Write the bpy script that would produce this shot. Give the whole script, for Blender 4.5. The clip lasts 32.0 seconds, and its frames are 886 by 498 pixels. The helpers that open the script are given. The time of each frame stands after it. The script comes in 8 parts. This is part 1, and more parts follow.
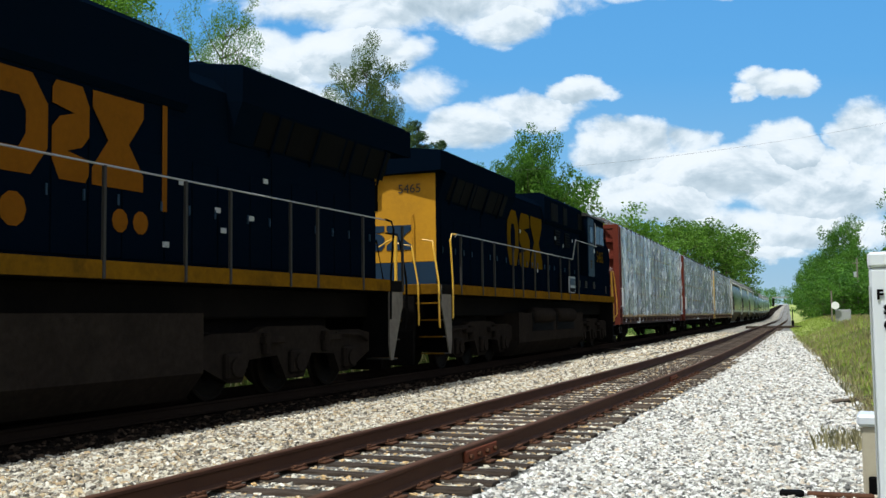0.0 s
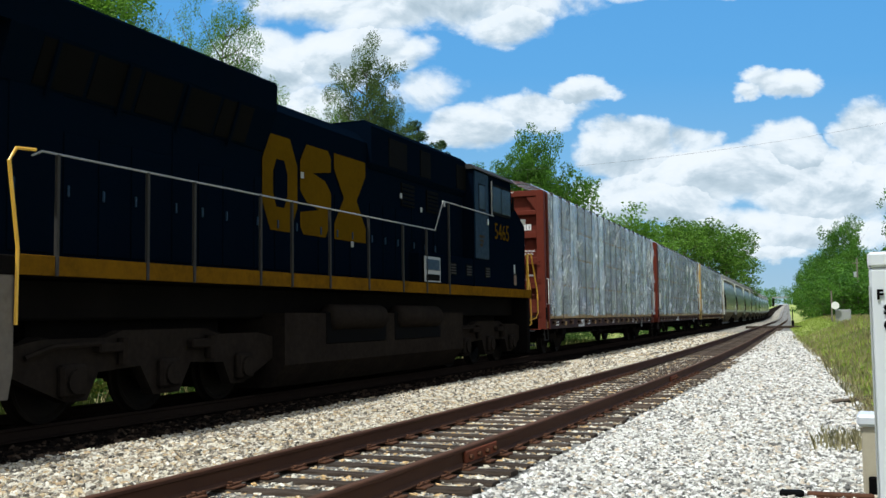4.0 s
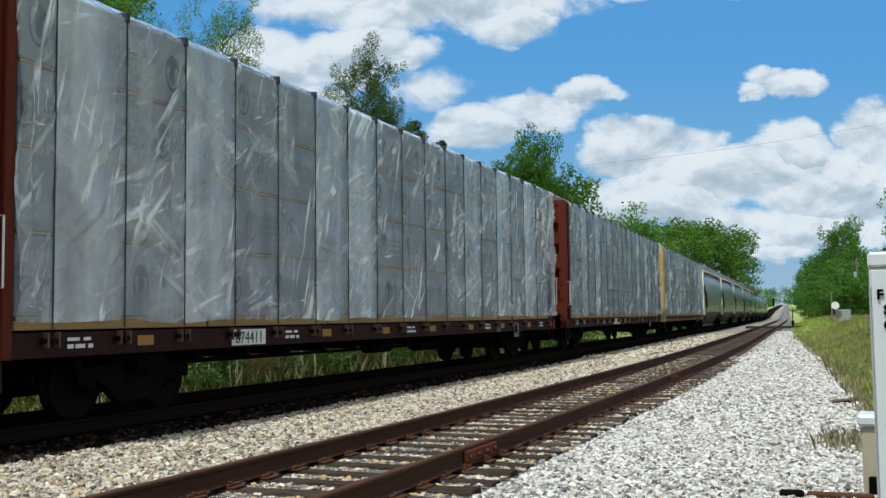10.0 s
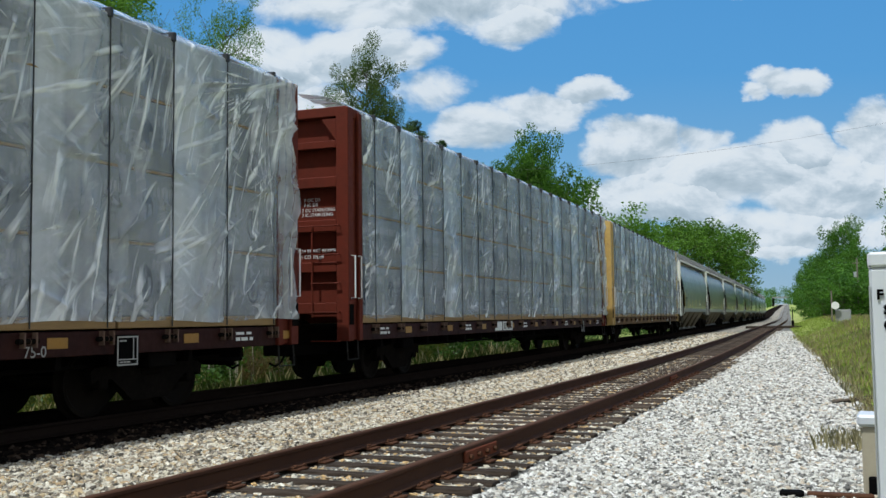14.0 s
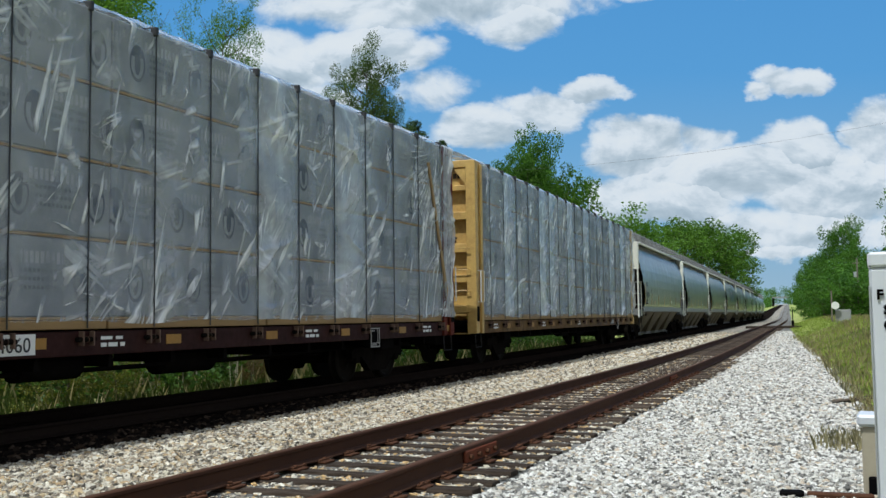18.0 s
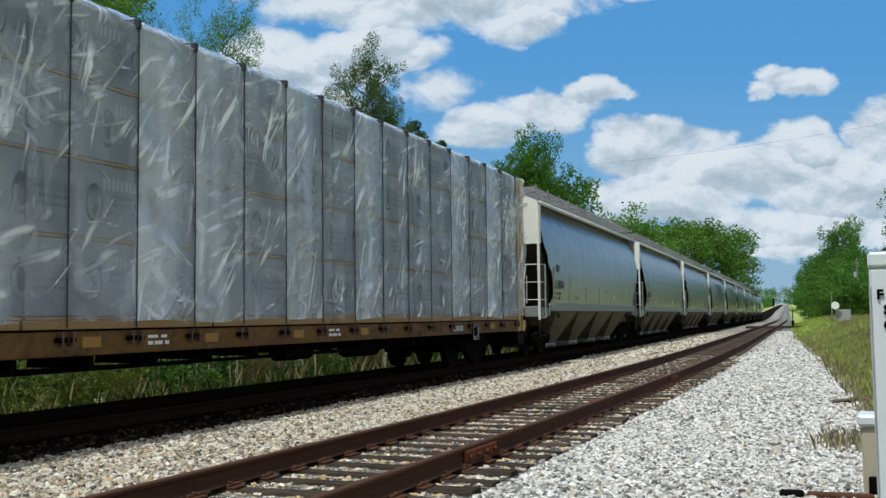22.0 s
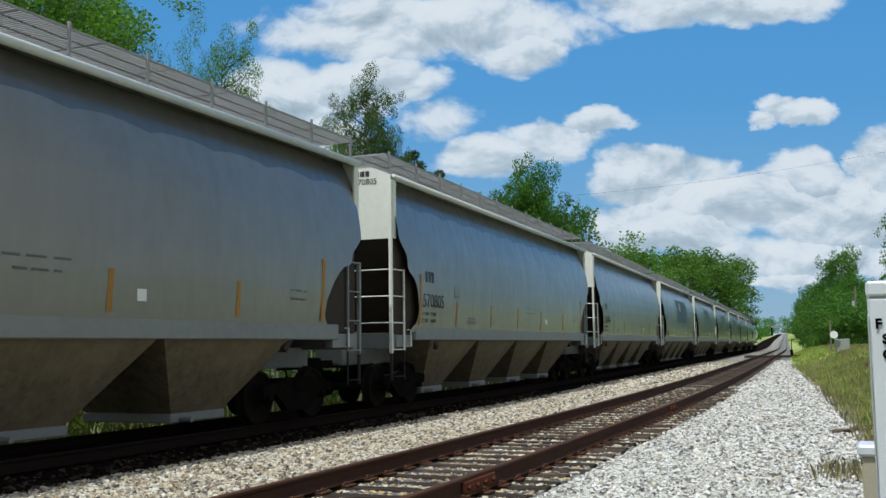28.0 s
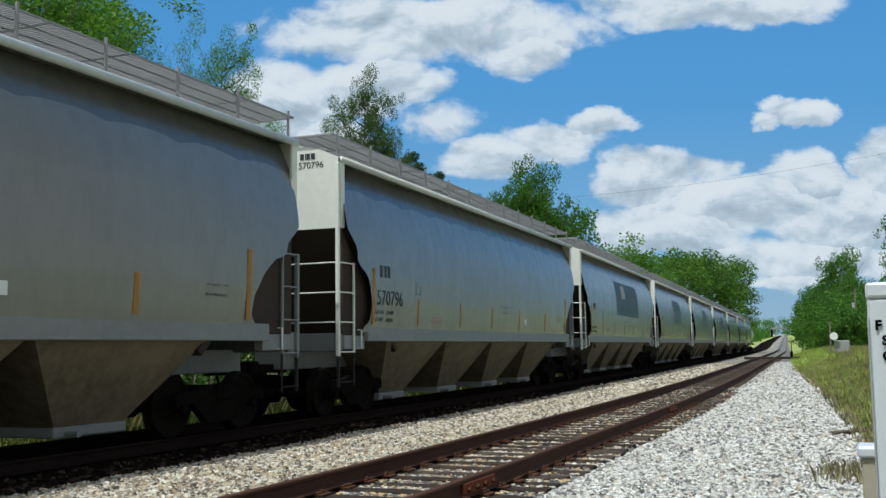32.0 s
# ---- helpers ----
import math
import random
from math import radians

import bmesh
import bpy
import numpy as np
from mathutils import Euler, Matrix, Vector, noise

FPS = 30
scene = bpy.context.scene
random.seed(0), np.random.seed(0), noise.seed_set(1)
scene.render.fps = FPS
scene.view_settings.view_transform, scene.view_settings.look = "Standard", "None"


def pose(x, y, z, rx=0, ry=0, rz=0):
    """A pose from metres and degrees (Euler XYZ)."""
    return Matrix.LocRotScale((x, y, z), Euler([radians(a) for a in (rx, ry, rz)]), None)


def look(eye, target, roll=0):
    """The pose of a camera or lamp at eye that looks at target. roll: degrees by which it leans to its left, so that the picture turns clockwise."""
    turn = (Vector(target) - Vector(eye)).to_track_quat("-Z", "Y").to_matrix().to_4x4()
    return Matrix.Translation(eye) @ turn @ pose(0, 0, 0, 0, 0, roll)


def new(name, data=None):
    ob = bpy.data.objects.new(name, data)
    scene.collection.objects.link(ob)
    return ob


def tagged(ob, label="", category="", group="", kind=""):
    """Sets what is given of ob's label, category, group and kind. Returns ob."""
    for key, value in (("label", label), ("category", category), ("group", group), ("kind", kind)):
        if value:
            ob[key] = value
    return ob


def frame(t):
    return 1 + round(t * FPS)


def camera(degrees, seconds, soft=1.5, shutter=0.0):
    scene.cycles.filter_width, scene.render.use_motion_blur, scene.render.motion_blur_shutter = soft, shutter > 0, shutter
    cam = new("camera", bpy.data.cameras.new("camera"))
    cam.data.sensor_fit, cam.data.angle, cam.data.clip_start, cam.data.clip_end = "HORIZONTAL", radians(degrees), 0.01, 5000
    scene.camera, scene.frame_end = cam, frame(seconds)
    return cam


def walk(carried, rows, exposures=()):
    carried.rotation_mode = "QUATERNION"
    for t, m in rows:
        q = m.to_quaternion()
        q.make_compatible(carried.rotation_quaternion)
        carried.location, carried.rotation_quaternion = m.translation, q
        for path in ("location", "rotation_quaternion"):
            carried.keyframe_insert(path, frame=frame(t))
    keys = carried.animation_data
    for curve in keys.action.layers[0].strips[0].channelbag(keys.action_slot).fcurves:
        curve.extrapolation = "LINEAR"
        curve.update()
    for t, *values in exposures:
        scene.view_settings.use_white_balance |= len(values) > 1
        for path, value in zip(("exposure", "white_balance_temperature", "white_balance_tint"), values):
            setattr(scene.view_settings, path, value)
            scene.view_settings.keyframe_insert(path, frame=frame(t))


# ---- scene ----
FOV, SECONDS = 48.76, 32.0
EYE = (0.0, 0.0, 0.974)


def aim(pitch, yaw, roll):
    """Camera pose: degrees up, degrees to the left of +y, lean."""
    p, w = radians(pitch), radians(yaw)
    way = Vector((-math.sin(w) * math.cos(p), math.cos(w) * math.cos(p), math.sin(p)))
    return look(EYE, Vector(EYE) + way, roll)


cam = camera(FOV, SECONDS)
# a tripod: one stand, reframed upwards once
walk(cam, [(0.0, aim(3.998, 24.053, -0.73)), (12.0, aim(3.998, 24.053, -0.73)), (23.6, aim(3.998, 24.053, -0.73)),
           (24.0, aim(4.0, 24.04, -0.73)), (24.5, aim(4.84, 24.23, -0.80)), (24.8, aim(5.9, 24.27, -0.80)),
           (25.0, aim(6.33, 24.255, -0.80)), (25.5, aim(5.75, 23.905, -0.78)), (26.0, aim(5.73, 23.92, -0.78)),
           (27.5, aim(5.72, 23.92, -0.78)), (30.0, aim(5.72, 23.90, -0.78)), (31.4, aim(5.73, 23.90, -0.78)),
           (32.0, aim(5.81, 23.905, -0.79))],
     exposures=[(0.0, -0.06, 6000, 5), (6.0, -0.10, 5980, 5), (12.0, -0.36, 5880, 5), (24.0, -0.39, 5860, 5), (32.0, -0.42, 5800, 4)])

# ---- light ----
SUN_WAY = Vector((-0.19, -0.44, 1.0)).normalized()
world = bpy.data.worlds.new("sky")
scene.world = world
world.use_nodes = True
wn = world.node_tree
wn.nodes.clear()
w_out = wn.nodes.new("ShaderNodeOutputWorld")
w_bg = wn.nodes.new("ShaderNodeBackground")
w_sky = wn.nodes.new("ShaderNodeTexSky")
w_sky.sky_type = "NISHITA"
w_sky.sun_disc = False
w_sky.sun_elevation = math.asin(SUN_WAY.z)
w_sky.sun_rotation = math.atan2(SUN_WAY.x, SUN_WAY.y)
w_sky.air_density, w_sky.dust_density, w_sky.ozone_density = 1.0, 0.6, 1.6
w_bg.inputs["Strength"].default_value = 0.06
w_veil = wn.nodes.new("ShaderNodeMix")      # broken white cloud all round
w_veil.data_type = "RGBA"
w_veil.inputs[7].default_value = (14.5, 14.5, 14.6, 1.0)
w_tc, w_noise, w_ramp = wn.nodes.new("ShaderNodeTexCoord"), wn.nodes.new("ShaderNodeTexNoise"), wn.nodes.new("ShaderNodeValToRGB")
w_noise.inputs["Scale"].default_value, w_noise.inputs["Detail"].default_value = 2.6, 6.0
w_ramp.color_ramp.elements[0].position, w_ramp.color_ramp.elements[1].position = 0.36, 0.52
wn.links.new(w_tc.outputs["Generated"], w_noise.inputs["Vector"])
wn.links.new(w_noise.outputs[0], w_ramp.inputs[0])
wn.links.new(w_ramp.outputs[0], w_veil.inputs[0])
wn.links.new(w_sky.outputs[0], w_veil.inputs[6])
wn.links.new(w_veil.outputs[2], w_bg.inputs[0])
wn.links.new(w_bg.outputs[0], w_out.inputs[0])
sun_data = bpy.data.lights.new("sun", "SUN")
sun_data.energy, sun_data.angle, sun_data.color = 5.0, radians(0.53), (1.0, 0.96, 0.89)
sun = new("sun", sun_data)
sun.matrix_world = look(Vector((0, 0, 60)) + SUN_WAY * 40, Vector((0, 0, 60)))

# ---- the line of the track ----
K_AT = [-30, -10, 0, 25, 50, 80, 120, 170, 230]
K_OF = [0.0, 0.0023, 0.0023, 0.00158, 0.00007, 0.00003, 0.0, 0.00019, 0.0]
_S = np.arange(-140.0, 2600.0, 0.5)
_TH = np.cumsum(np.interp(_S, K_AT, K_OF)) * 0.5
_TH -= np.interp(0.0, _S, _TH)
_X = np.cumsum(-np.sin(_TH)) * 0.5
_Y = np.cumsum(np.cos(_TH)) * 0.5
_X -= np.interp(0.0, _S, _X)
_Y -= np.interp(0.0, _S, _Y)
MAIN_X, SIDING, SIDING_Z, RAIL_Z = -10.18, 5.874, -0.24, -0.28


def grade(s):
    """The line is level, then climbs to a crest far off."""
    return 0.0115 * np.clip(s - 210.0, 0.0, 900.0) * np.clip((s - 210.0) / 160.0, 0.0, 1.0)


def along(s, lat=0.0, z=0.0):
    """World place of a point s metres along the main line and lat metres to its right."""
    th = np.interp(s, _S, _TH)
    return Vector((np.interp(s, _S, _X) + MAIN_X + lat * math.cos(th), np.interp(s, _S, _Y) + lat * math.sin(th), z + grade(s)))


def heading(s):
    return math.degrees(np.interp(s, _S, _TH))


def along_np(s, lat):
    th = np.interp(s, _S, _TH)
    return np.interp(s, _S, _X) + MAIN_X + lat * np.cos(th), np.interp(s, _S, _Y) + lat * np.sin(th)


def run(t):
    """Metres the train still has to roll until its first wagon's end is beside the camera."""
    q = (t - 16.0) / 16.0
    return -17.589 - 70.402 * q - 9.679 * q ** 2 + 1.649 * q ** 3 - 0.092 * q ** 4 - 0.698 * q ** 5


# ---- materials ----
def shader(name):
    m = bpy.data.materials.new(name)
    m.use_nodes = True
    nt = m.node_tree
    return m, nt, nt.nodes["Principled BSDF"]


def node(nt, kind, **vals):
    n = nt.nodes.new(kind)
    for k, v in vals.items():
        n.inputs[k].default_value = v
    return n


def ramp(nt, src, stops):
    r = nt.nodes.new("ShaderNodeValToRGB")
    el = r.color_ramp.elements
    while len(el) < len(stops):
        el.new(0.5)
    for e, (at, c) in zip(el, stops):
        e.position = at
        e.color = (*c, 1.0) if len(c) == 3 else c
    nt.links.new(src, r.inputs[0])
    return r.outputs[0]


def coords(nt, stretch=(1, 1, 1)):
    tc = nt.nodes.new("ShaderNodeTexCoord")
    mp = nt.nodes.new("ShaderNodeMapping")
    mp.inputs["Scale"].default_value = stretch
    nt.links.new(tc.outputs["Object"], mp.inputs[0])
    return mp.outputs[0]


def mixed(nt, fac, a, b, mode="MIX"):
    m = nt.nodes.new("ShaderNodeMix")
    m.data_type, m.blend_type = "RGBA", mode
    for sock, v in ((m.inputs[0], fac), (m.inputs[6], a), (m.inputs[7], b)):
        if isinstance(v, (int, float)):
            sock.default_value = v
        elif isinstance(v, tuple):
            sock.default_value = (*v, 1.0)
        else:
            nt.links.new(v, sock)
    return m.outputs[2]


def paint(name, base, worn, rough=0.5, metal=0.0, big=0.6, fine=14.0, bump=0.1, amount=0.5, stretch=(1, 1, 1), rnd=0.0, island=False, spec=0.5):
    """Paint, stone, wood or steel: base colour with a large drift and fine wear, uneven gloss and relief."""
    m, nt, b = shader(name)
    co = coords(nt, stretch)
    n1 = node(nt, "ShaderNodeTexNoise", Scale=big, Detail=5.0, Roughness=0.65)
    n2 = node(nt, "ShaderNodeTexNoise", Scale=fine, Detail=6.0, Roughness=0.7)
    nt.links.new(co, n1.inputs[0]), nt.links.new(co, n2.inputs[0])
    mul = nt.nodes.new("ShaderNodeMath")
    mul.operation = "MULTIPLY"
    nt.links.new(n1.outputs[0], mul.inputs[0]), nt.links.new(n2.outputs[0], mul.inputs[1])
    f = ramp(nt, mul.outputs[0], [(0.14, (0, 0, 0)), (0.46, (amount, amount, amount))])
    col = mixed(nt, f, base, worn)
    if rnd:
        if island:
            r = nt.nodes.new("ShaderNodeNewGeometry").outputs["Random Per Island"]
        else:
            r = nt.nodes.new("ShaderNodeObjectInfo").outputs["Random"]
        lo, hi = 1.0 - rnd, 1.0 + rnd
        col = mixed(nt, 1.0, col, ramp(nt, r, [(0.0, (lo, lo, lo)), (1.0, (hi, hi, hi))]), "MULTIPLY")
    nt.links.new(col, b.inputs["Base Color"])
    rr = ramp(nt, n2.outputs[0], [(0.25, (max(rough - 0.13, 0.02),) * 3), (0.75, (min(rough + 0.15, 1.0),) * 3)])
    nt.links.new(rr, b.inputs["Roughness"])
    b.inputs["Metallic"].default_value = metal
    b.inputs["Specular IOR Level"].default_value = spec
    if bump:
        bp = nt.nodes.new("ShaderNodeBump")
        bp.inputs["Strength"].default_value, bp.inputs["Distance"].default_value = bump, 0.02
        nt.links.new(n2.outputs[0], bp.inputs["Height"])
        nt.links.new(bp.outputs[0], b.inputs["Normal"])
    return m


M = {}
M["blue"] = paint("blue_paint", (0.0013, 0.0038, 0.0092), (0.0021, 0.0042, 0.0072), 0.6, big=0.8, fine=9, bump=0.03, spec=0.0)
M["blue_light"] = paint("blue_panel", (0.012, 0.030, 0.060), (0.02, 0.034, 0.05), 0.5, big=0.8, fine=9, spec=0.15)
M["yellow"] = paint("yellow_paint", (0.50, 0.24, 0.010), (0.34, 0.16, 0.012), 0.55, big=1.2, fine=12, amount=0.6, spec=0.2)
# Darker copy of the yellow: the flank's shade is in its colour.
M["yellow_shaded"] = paint("grimy_yellow_paint", (0.15, 0.072, 0.005), (0.05, 0.028, 0.006), 0.75, big=1.2, fine=8, amount=0.9, spec=0.0)
M["amber"] = paint("amber_reflector", (0.40, 0.19, 0.015), (0.24, 0.11, 0.012), 0.5, big=2.0, fine=14)
M["rail_yellow"] = paint("handrail_yellow", (0.75, 0.42, 0.03), (0.5, 0.28, 0.03), 0.45)
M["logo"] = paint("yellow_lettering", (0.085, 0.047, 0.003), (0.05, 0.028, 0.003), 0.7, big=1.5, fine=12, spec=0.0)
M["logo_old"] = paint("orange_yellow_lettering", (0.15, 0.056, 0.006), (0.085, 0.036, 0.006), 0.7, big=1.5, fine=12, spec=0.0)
M["blue_door"] = paint("blue_door_paint", (0.006, 0.016, 0.034), (0.010, 0.02, 0.034), 0.5, big=0.8, fine=9, spec=0.05)
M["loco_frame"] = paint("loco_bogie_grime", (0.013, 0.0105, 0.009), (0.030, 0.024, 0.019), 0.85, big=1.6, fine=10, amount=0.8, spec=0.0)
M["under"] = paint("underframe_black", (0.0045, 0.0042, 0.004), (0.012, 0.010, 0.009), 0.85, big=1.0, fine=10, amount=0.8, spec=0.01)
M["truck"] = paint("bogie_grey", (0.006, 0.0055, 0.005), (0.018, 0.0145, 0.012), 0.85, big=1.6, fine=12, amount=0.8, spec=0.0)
M["grey_dark"] = paint("step_grey", (0.030, 0.029, 0.028), (0.05, 0.044, 0.038), 0.75, spec=0.12)
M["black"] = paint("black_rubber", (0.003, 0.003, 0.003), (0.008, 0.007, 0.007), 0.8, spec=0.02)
M["red"] = paint("oxide_red", (0.118, 0.021, 0.011), (0.070, 0.019, 0.012), 0.65, big=0.9, fine=9, amount=0.7, spec=0.12)
M["ochre"] = paint("wagon_yellow", (0.60, 0.40, 0.12), (0.30, 0.17, 0.055), 0.5, big=1.4, fine=8, amount=0.8)
# Sill red with wear, darkened to hold the shade below the overhanging film.
M["sill_red"] = paint("sill_brown", (0.034, 0.010, 0.008), (0.014, 0.008, 0.007), 0.7, big=1.5, fine=10, amount=0.8, spec=0.15)
M["winch"] = paint("winch_tan", (0.17, 0.105, 0.075), (0.06, 0.04, 0.03), 0.7, big=3.0, fine=12, amount=0.8, spec=0.2)
M["sill_ochre"] = paint("sill_yellow", (0.17, 0.09, 0.022), (0.030, 0.02, 0.012), 0.65, big=1.5, fine=8, amount=0.95, spec=0.2)
M["white"] = paint("white_stencil", (0.78, 0.78, 0.76), (0.6, 0.58, 0.55), 0.6)
M["stencil_black"] = paint("black_stencil", (0.02, 0.02, 0.022), (0.05, 0.05, 0.05), 0.6)
M["amber"] = paint("reflective_amber", (0.34, 0.17, 0.016), (0.20, 0.10, 0.018), 0.5)
M["timber"] = paint("dunnage_timber", (0.30, 0.19, 0.075), (0.19, 0.12, 0.055), 0.75, big=1.0, fine=9, stretch=(6, 0.7, 6))
M["strap"] = paint("strap_black", (0.012, 0.012, 0.014), (0.03, 0.03, 0.03), 0.5)
M["steel"] = paint("galvanised_steel", (0.55, 0.56, 0.57), (0.40, 0.40, 0.41), 0.4, 0.5, big=2.0, fine=18)
M["cream"] = paint("cream_paint", (0.76, 0.76, 0.69), (0.55, 0.53, 0.46), 0.5, big=0.9, fine=10, amount=0.5)
M["hopper"] = paint("hopper_grey", (0.185, 0.176, 0.156), (0.13, 0.124, 0.109), 0.45, big=0.35, fine=3.5, amount=0.7, bump=0.015, stretch=(1, 1, 0.35))
_hp = M["hopper"].node_tree.nodes["Principled BSDF"]
_hp.inputs["Coat Weight"].default_value, _hp.inputs["Coat Roughness"].default_value, _hp.inputs["Coat IOR"].default_value = 1.0, 0.26, 1.6


def hopper_skin():
    """Grey hopper paint: a darker band under the eave ends in a scalloped edge; streaks below."""
    m = M["hopper"].copy()
    m.name = "hopper_side_grey"
    nt = m.node_tree
    b = nt.nodes["Principled BSDF"]
    old = b.inputs["Base Color"].links[0].from_socket
    sp = nt.nodes.new("ShaderNodeSeparateXYZ")
    nt.links.new(nt.nodes.new("ShaderNodeTexCoord").outputs["Object"], sp.inputs[0])

    def op(kind, a, c=None):
        n = nt.nodes.new("ShaderNodeMath")
        n.operation = kind
        for i, v in enumerate((a, c)):
            if v is None:
                continue
            if isinstance(v, (int, float)):
                n.inputs[i].default_value = v
            else:
                nt.links.new(v, n.inputs[i])
        return n.outputs[0]

    cy = nt.nodes.new("ShaderNodeCombineXYZ")
    nt.links.new(sp.outputs[1], cy.inputs[0])
    n1 = node(nt, "ShaderNodeTexNoise", Scale=0.9, Detail=2.5, Roughness=0.6)
    nt.links.new(cy.outputs[0], n1.inputs["Vector"])
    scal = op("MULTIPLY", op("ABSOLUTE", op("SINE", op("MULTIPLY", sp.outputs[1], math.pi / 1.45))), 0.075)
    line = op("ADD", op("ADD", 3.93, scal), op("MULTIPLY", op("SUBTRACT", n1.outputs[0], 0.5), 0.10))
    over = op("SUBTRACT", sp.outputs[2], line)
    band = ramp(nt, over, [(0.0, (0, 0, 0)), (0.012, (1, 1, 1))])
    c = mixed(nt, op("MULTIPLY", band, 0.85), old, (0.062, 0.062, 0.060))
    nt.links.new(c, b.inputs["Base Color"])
    return m


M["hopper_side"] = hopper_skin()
M["hopper_sill"] = paint("hopper_sill_grey", (0.22, 0.225, 0.22), (0.14, 0.142, 0.138), 0.5, big=0.8, fine=8)
M["hopper_low"] = paint("hopper_chute_dusty", (0.19, 0.155, 0.098), (0.05, 0.042, 0.031), 0.8, big=0.9, fine=6, amount=0.8, spec=0.1)
M["eave"] = paint("eave_grey", (0.62, 0.63, 0.62), (0.42, 0.42, 0.41), 0.4, big=0.8, fine=8, spec=0.5)
M["step_tan"] = paint("dusty_step_grey", (0.15, 0.13, 0.108), (0.08, 0.068, 0.056), 0.8, big=1.4, fine=9, amount=0.8, spec=0.1)
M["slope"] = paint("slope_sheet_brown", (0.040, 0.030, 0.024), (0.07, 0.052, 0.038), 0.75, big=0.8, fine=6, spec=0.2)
M["grating"] = paint("roof_grating", (0.30, 0.30, 0.305), (0.20, 0.20, 0.20), 0.6, 0.1)
M["rail"] = paint("rail_rust", (0.062, 0.030, 0.018), (0.115, 0.054, 0.030), 0.8, 0.0, big=1.2, fine=22, bump=0.25, stretch=(1, 0.5, 1), spec=0.12)
# Main rails, blackened so that the train's shade sits in their colour.
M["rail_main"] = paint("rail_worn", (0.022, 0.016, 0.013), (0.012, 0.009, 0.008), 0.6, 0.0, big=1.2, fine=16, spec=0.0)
M["rust"] = paint("rusty_iron", (0.085, 0.038, 0.020), (0.045, 0.022, 0.014), 0.85, 0.0, big=4.0, fine=30, bump=0.3, spec=0.1)
M["rust_bright"] = paint("bright_rust", (0.17, 0.050, 0.024), (0.085, 0.032, 0.019), 0.85, 0.0, big=5.0, fine=30, bump=0.3, spec=0.15)
M["tie"] = paint("tie_timber", (0.030, 0.021, 0.015), (0.15, 0.115, 0.088), 0.9, big=1.5, fine=7, bump=0.6, stretch=(1.2, 9, 5), rnd=0.4, amount=0.7, spec=0.1)
# Dark copy of the tie timber, with the train's shade in its colour.
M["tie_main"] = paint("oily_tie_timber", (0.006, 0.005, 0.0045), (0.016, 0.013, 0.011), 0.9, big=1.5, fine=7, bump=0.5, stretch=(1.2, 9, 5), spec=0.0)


def stone_mat(name, tones):
    """Crushed stone: every piece its own tone, some tan, a few rusty or dark."""
    m, nt, b = shader(name)
    r = nt.nodes.new("ShaderNodeNewGeometry").outputs["Random Per Island"]
    rm = nt.nodes.new("ShaderNodeValToRGB")
    rm.color_ramp.interpolation = "CONSTANT"
    el = rm.color_ramp.elements
    while len(el) < len(tones):
        el.new(0.5)
    for k, (e, c) in enumerate(zip(el, tones)):
        e.position, e.color = k / len(tones), (*c, 1.0)
    nt.links.new(r, rm.inputs[0])
    n2 = node(nt, "ShaderNodeTexNoise", Scale=60.0, Detail=4.0, Roughness=0.7)
    nt.links.new(coords(nt), n2.inputs["Vector"])
    c = mixed(nt, 1.0, rm.outputs[0], ramp(nt, n2.outputs[0], [(0.3, (0.72,) * 3), (0.7, (1.22,) * 3)]), "MULTIPLY")
    nt.links.new(c, b.inputs["Base Color"])
    b.inputs["Roughness"].default_value, b.inputs["Specular IOR Level"].default_value = 0.85, 0.25
    bp = nt.nodes.new("ShaderNodeBump")
    bp.inputs["Strength"].default_value, bp.inputs["Distance"].default_value = 0.3, 0.01
    nt.links.new(n2.outputs[0], bp.inputs["Height"]), nt.links.new(bp.outputs[0], b.inputs["Normal"])
    return m


M["stone"] = stone_mat("ballast_stone", [(0.558, 0.540, 0.495), (0.234, 0.225, 0.203), (0.666, 0.648, 0.603), (0.423, 0.396, 0.342), (0.738, 0.720, 0.684), (0.117, 0.113, 0.104), (0.567, 0.540, 0.486), (0.360, 0.342, 0.310), (0.504, 0.423, 0.324), (0.702, 0.684, 0.630), (0.198, 0.189, 0.176), (0.612, 0.594, 0.549)])
M["stone_warm"] = stone_mat("ballast_stone_tan", [(0.47, 0.42, 0.32), (0.20, 0.17, 0.13), (0.58, 0.52, 0.41), (0.35, 0.29, 0.21), (0.70, 0.65, 0.54), (0.09, 0.08, 0.065), (0.50, 0.40, 0.25), (0.28, 0.24, 0.19), (0.41, 0.30, 0.17), (0.56, 0.51, 0.42), (0.15, 0.13, 0.105), (0.62, 0.58, 0.49)])
M["stone_dirty"] = stone_mat("ballast_stone_dirty", [(0.52, 0.47, 0.37), (0.20, 0.17, 0.13), (0.64, 0.59, 0.48), (0.36, 0.28, 0.18), (0.72, 0.68, 0.58), (0.10, 0.085, 0.07), (0.56, 0.37, 0.16), (0.30, 0.25, 0.19), (0.50, 0.34, 0.16), (0.60, 0.55, 0.45), (0.17, 0.15, 0.12)])
# Brown stones, their tones darkened to carry the train's shadow.
M["stone_shaded"] = stone_mat("oil_stained_stone", [(0.022, 0.016, 0.012), (0.009, 0.007, 0.006), (0.040, 0.027, 0.019), (0.014, 0.011, 0.009), (0.065, 0.046, 0.033), (0.006, 0.005, 0.0045)])
M["stone_shaded"].node_tree.nodes["Principled BSDF"].inputs["Specular IOR Level"].default_value = 0.0
M["cabinet"] = paint("cabinet_aluminium", (0.66, 0.68, 0.71), (0.56, 0.58, 0.60), 0.42, 0.15, big=1.0, fine=14, bump=0.03)
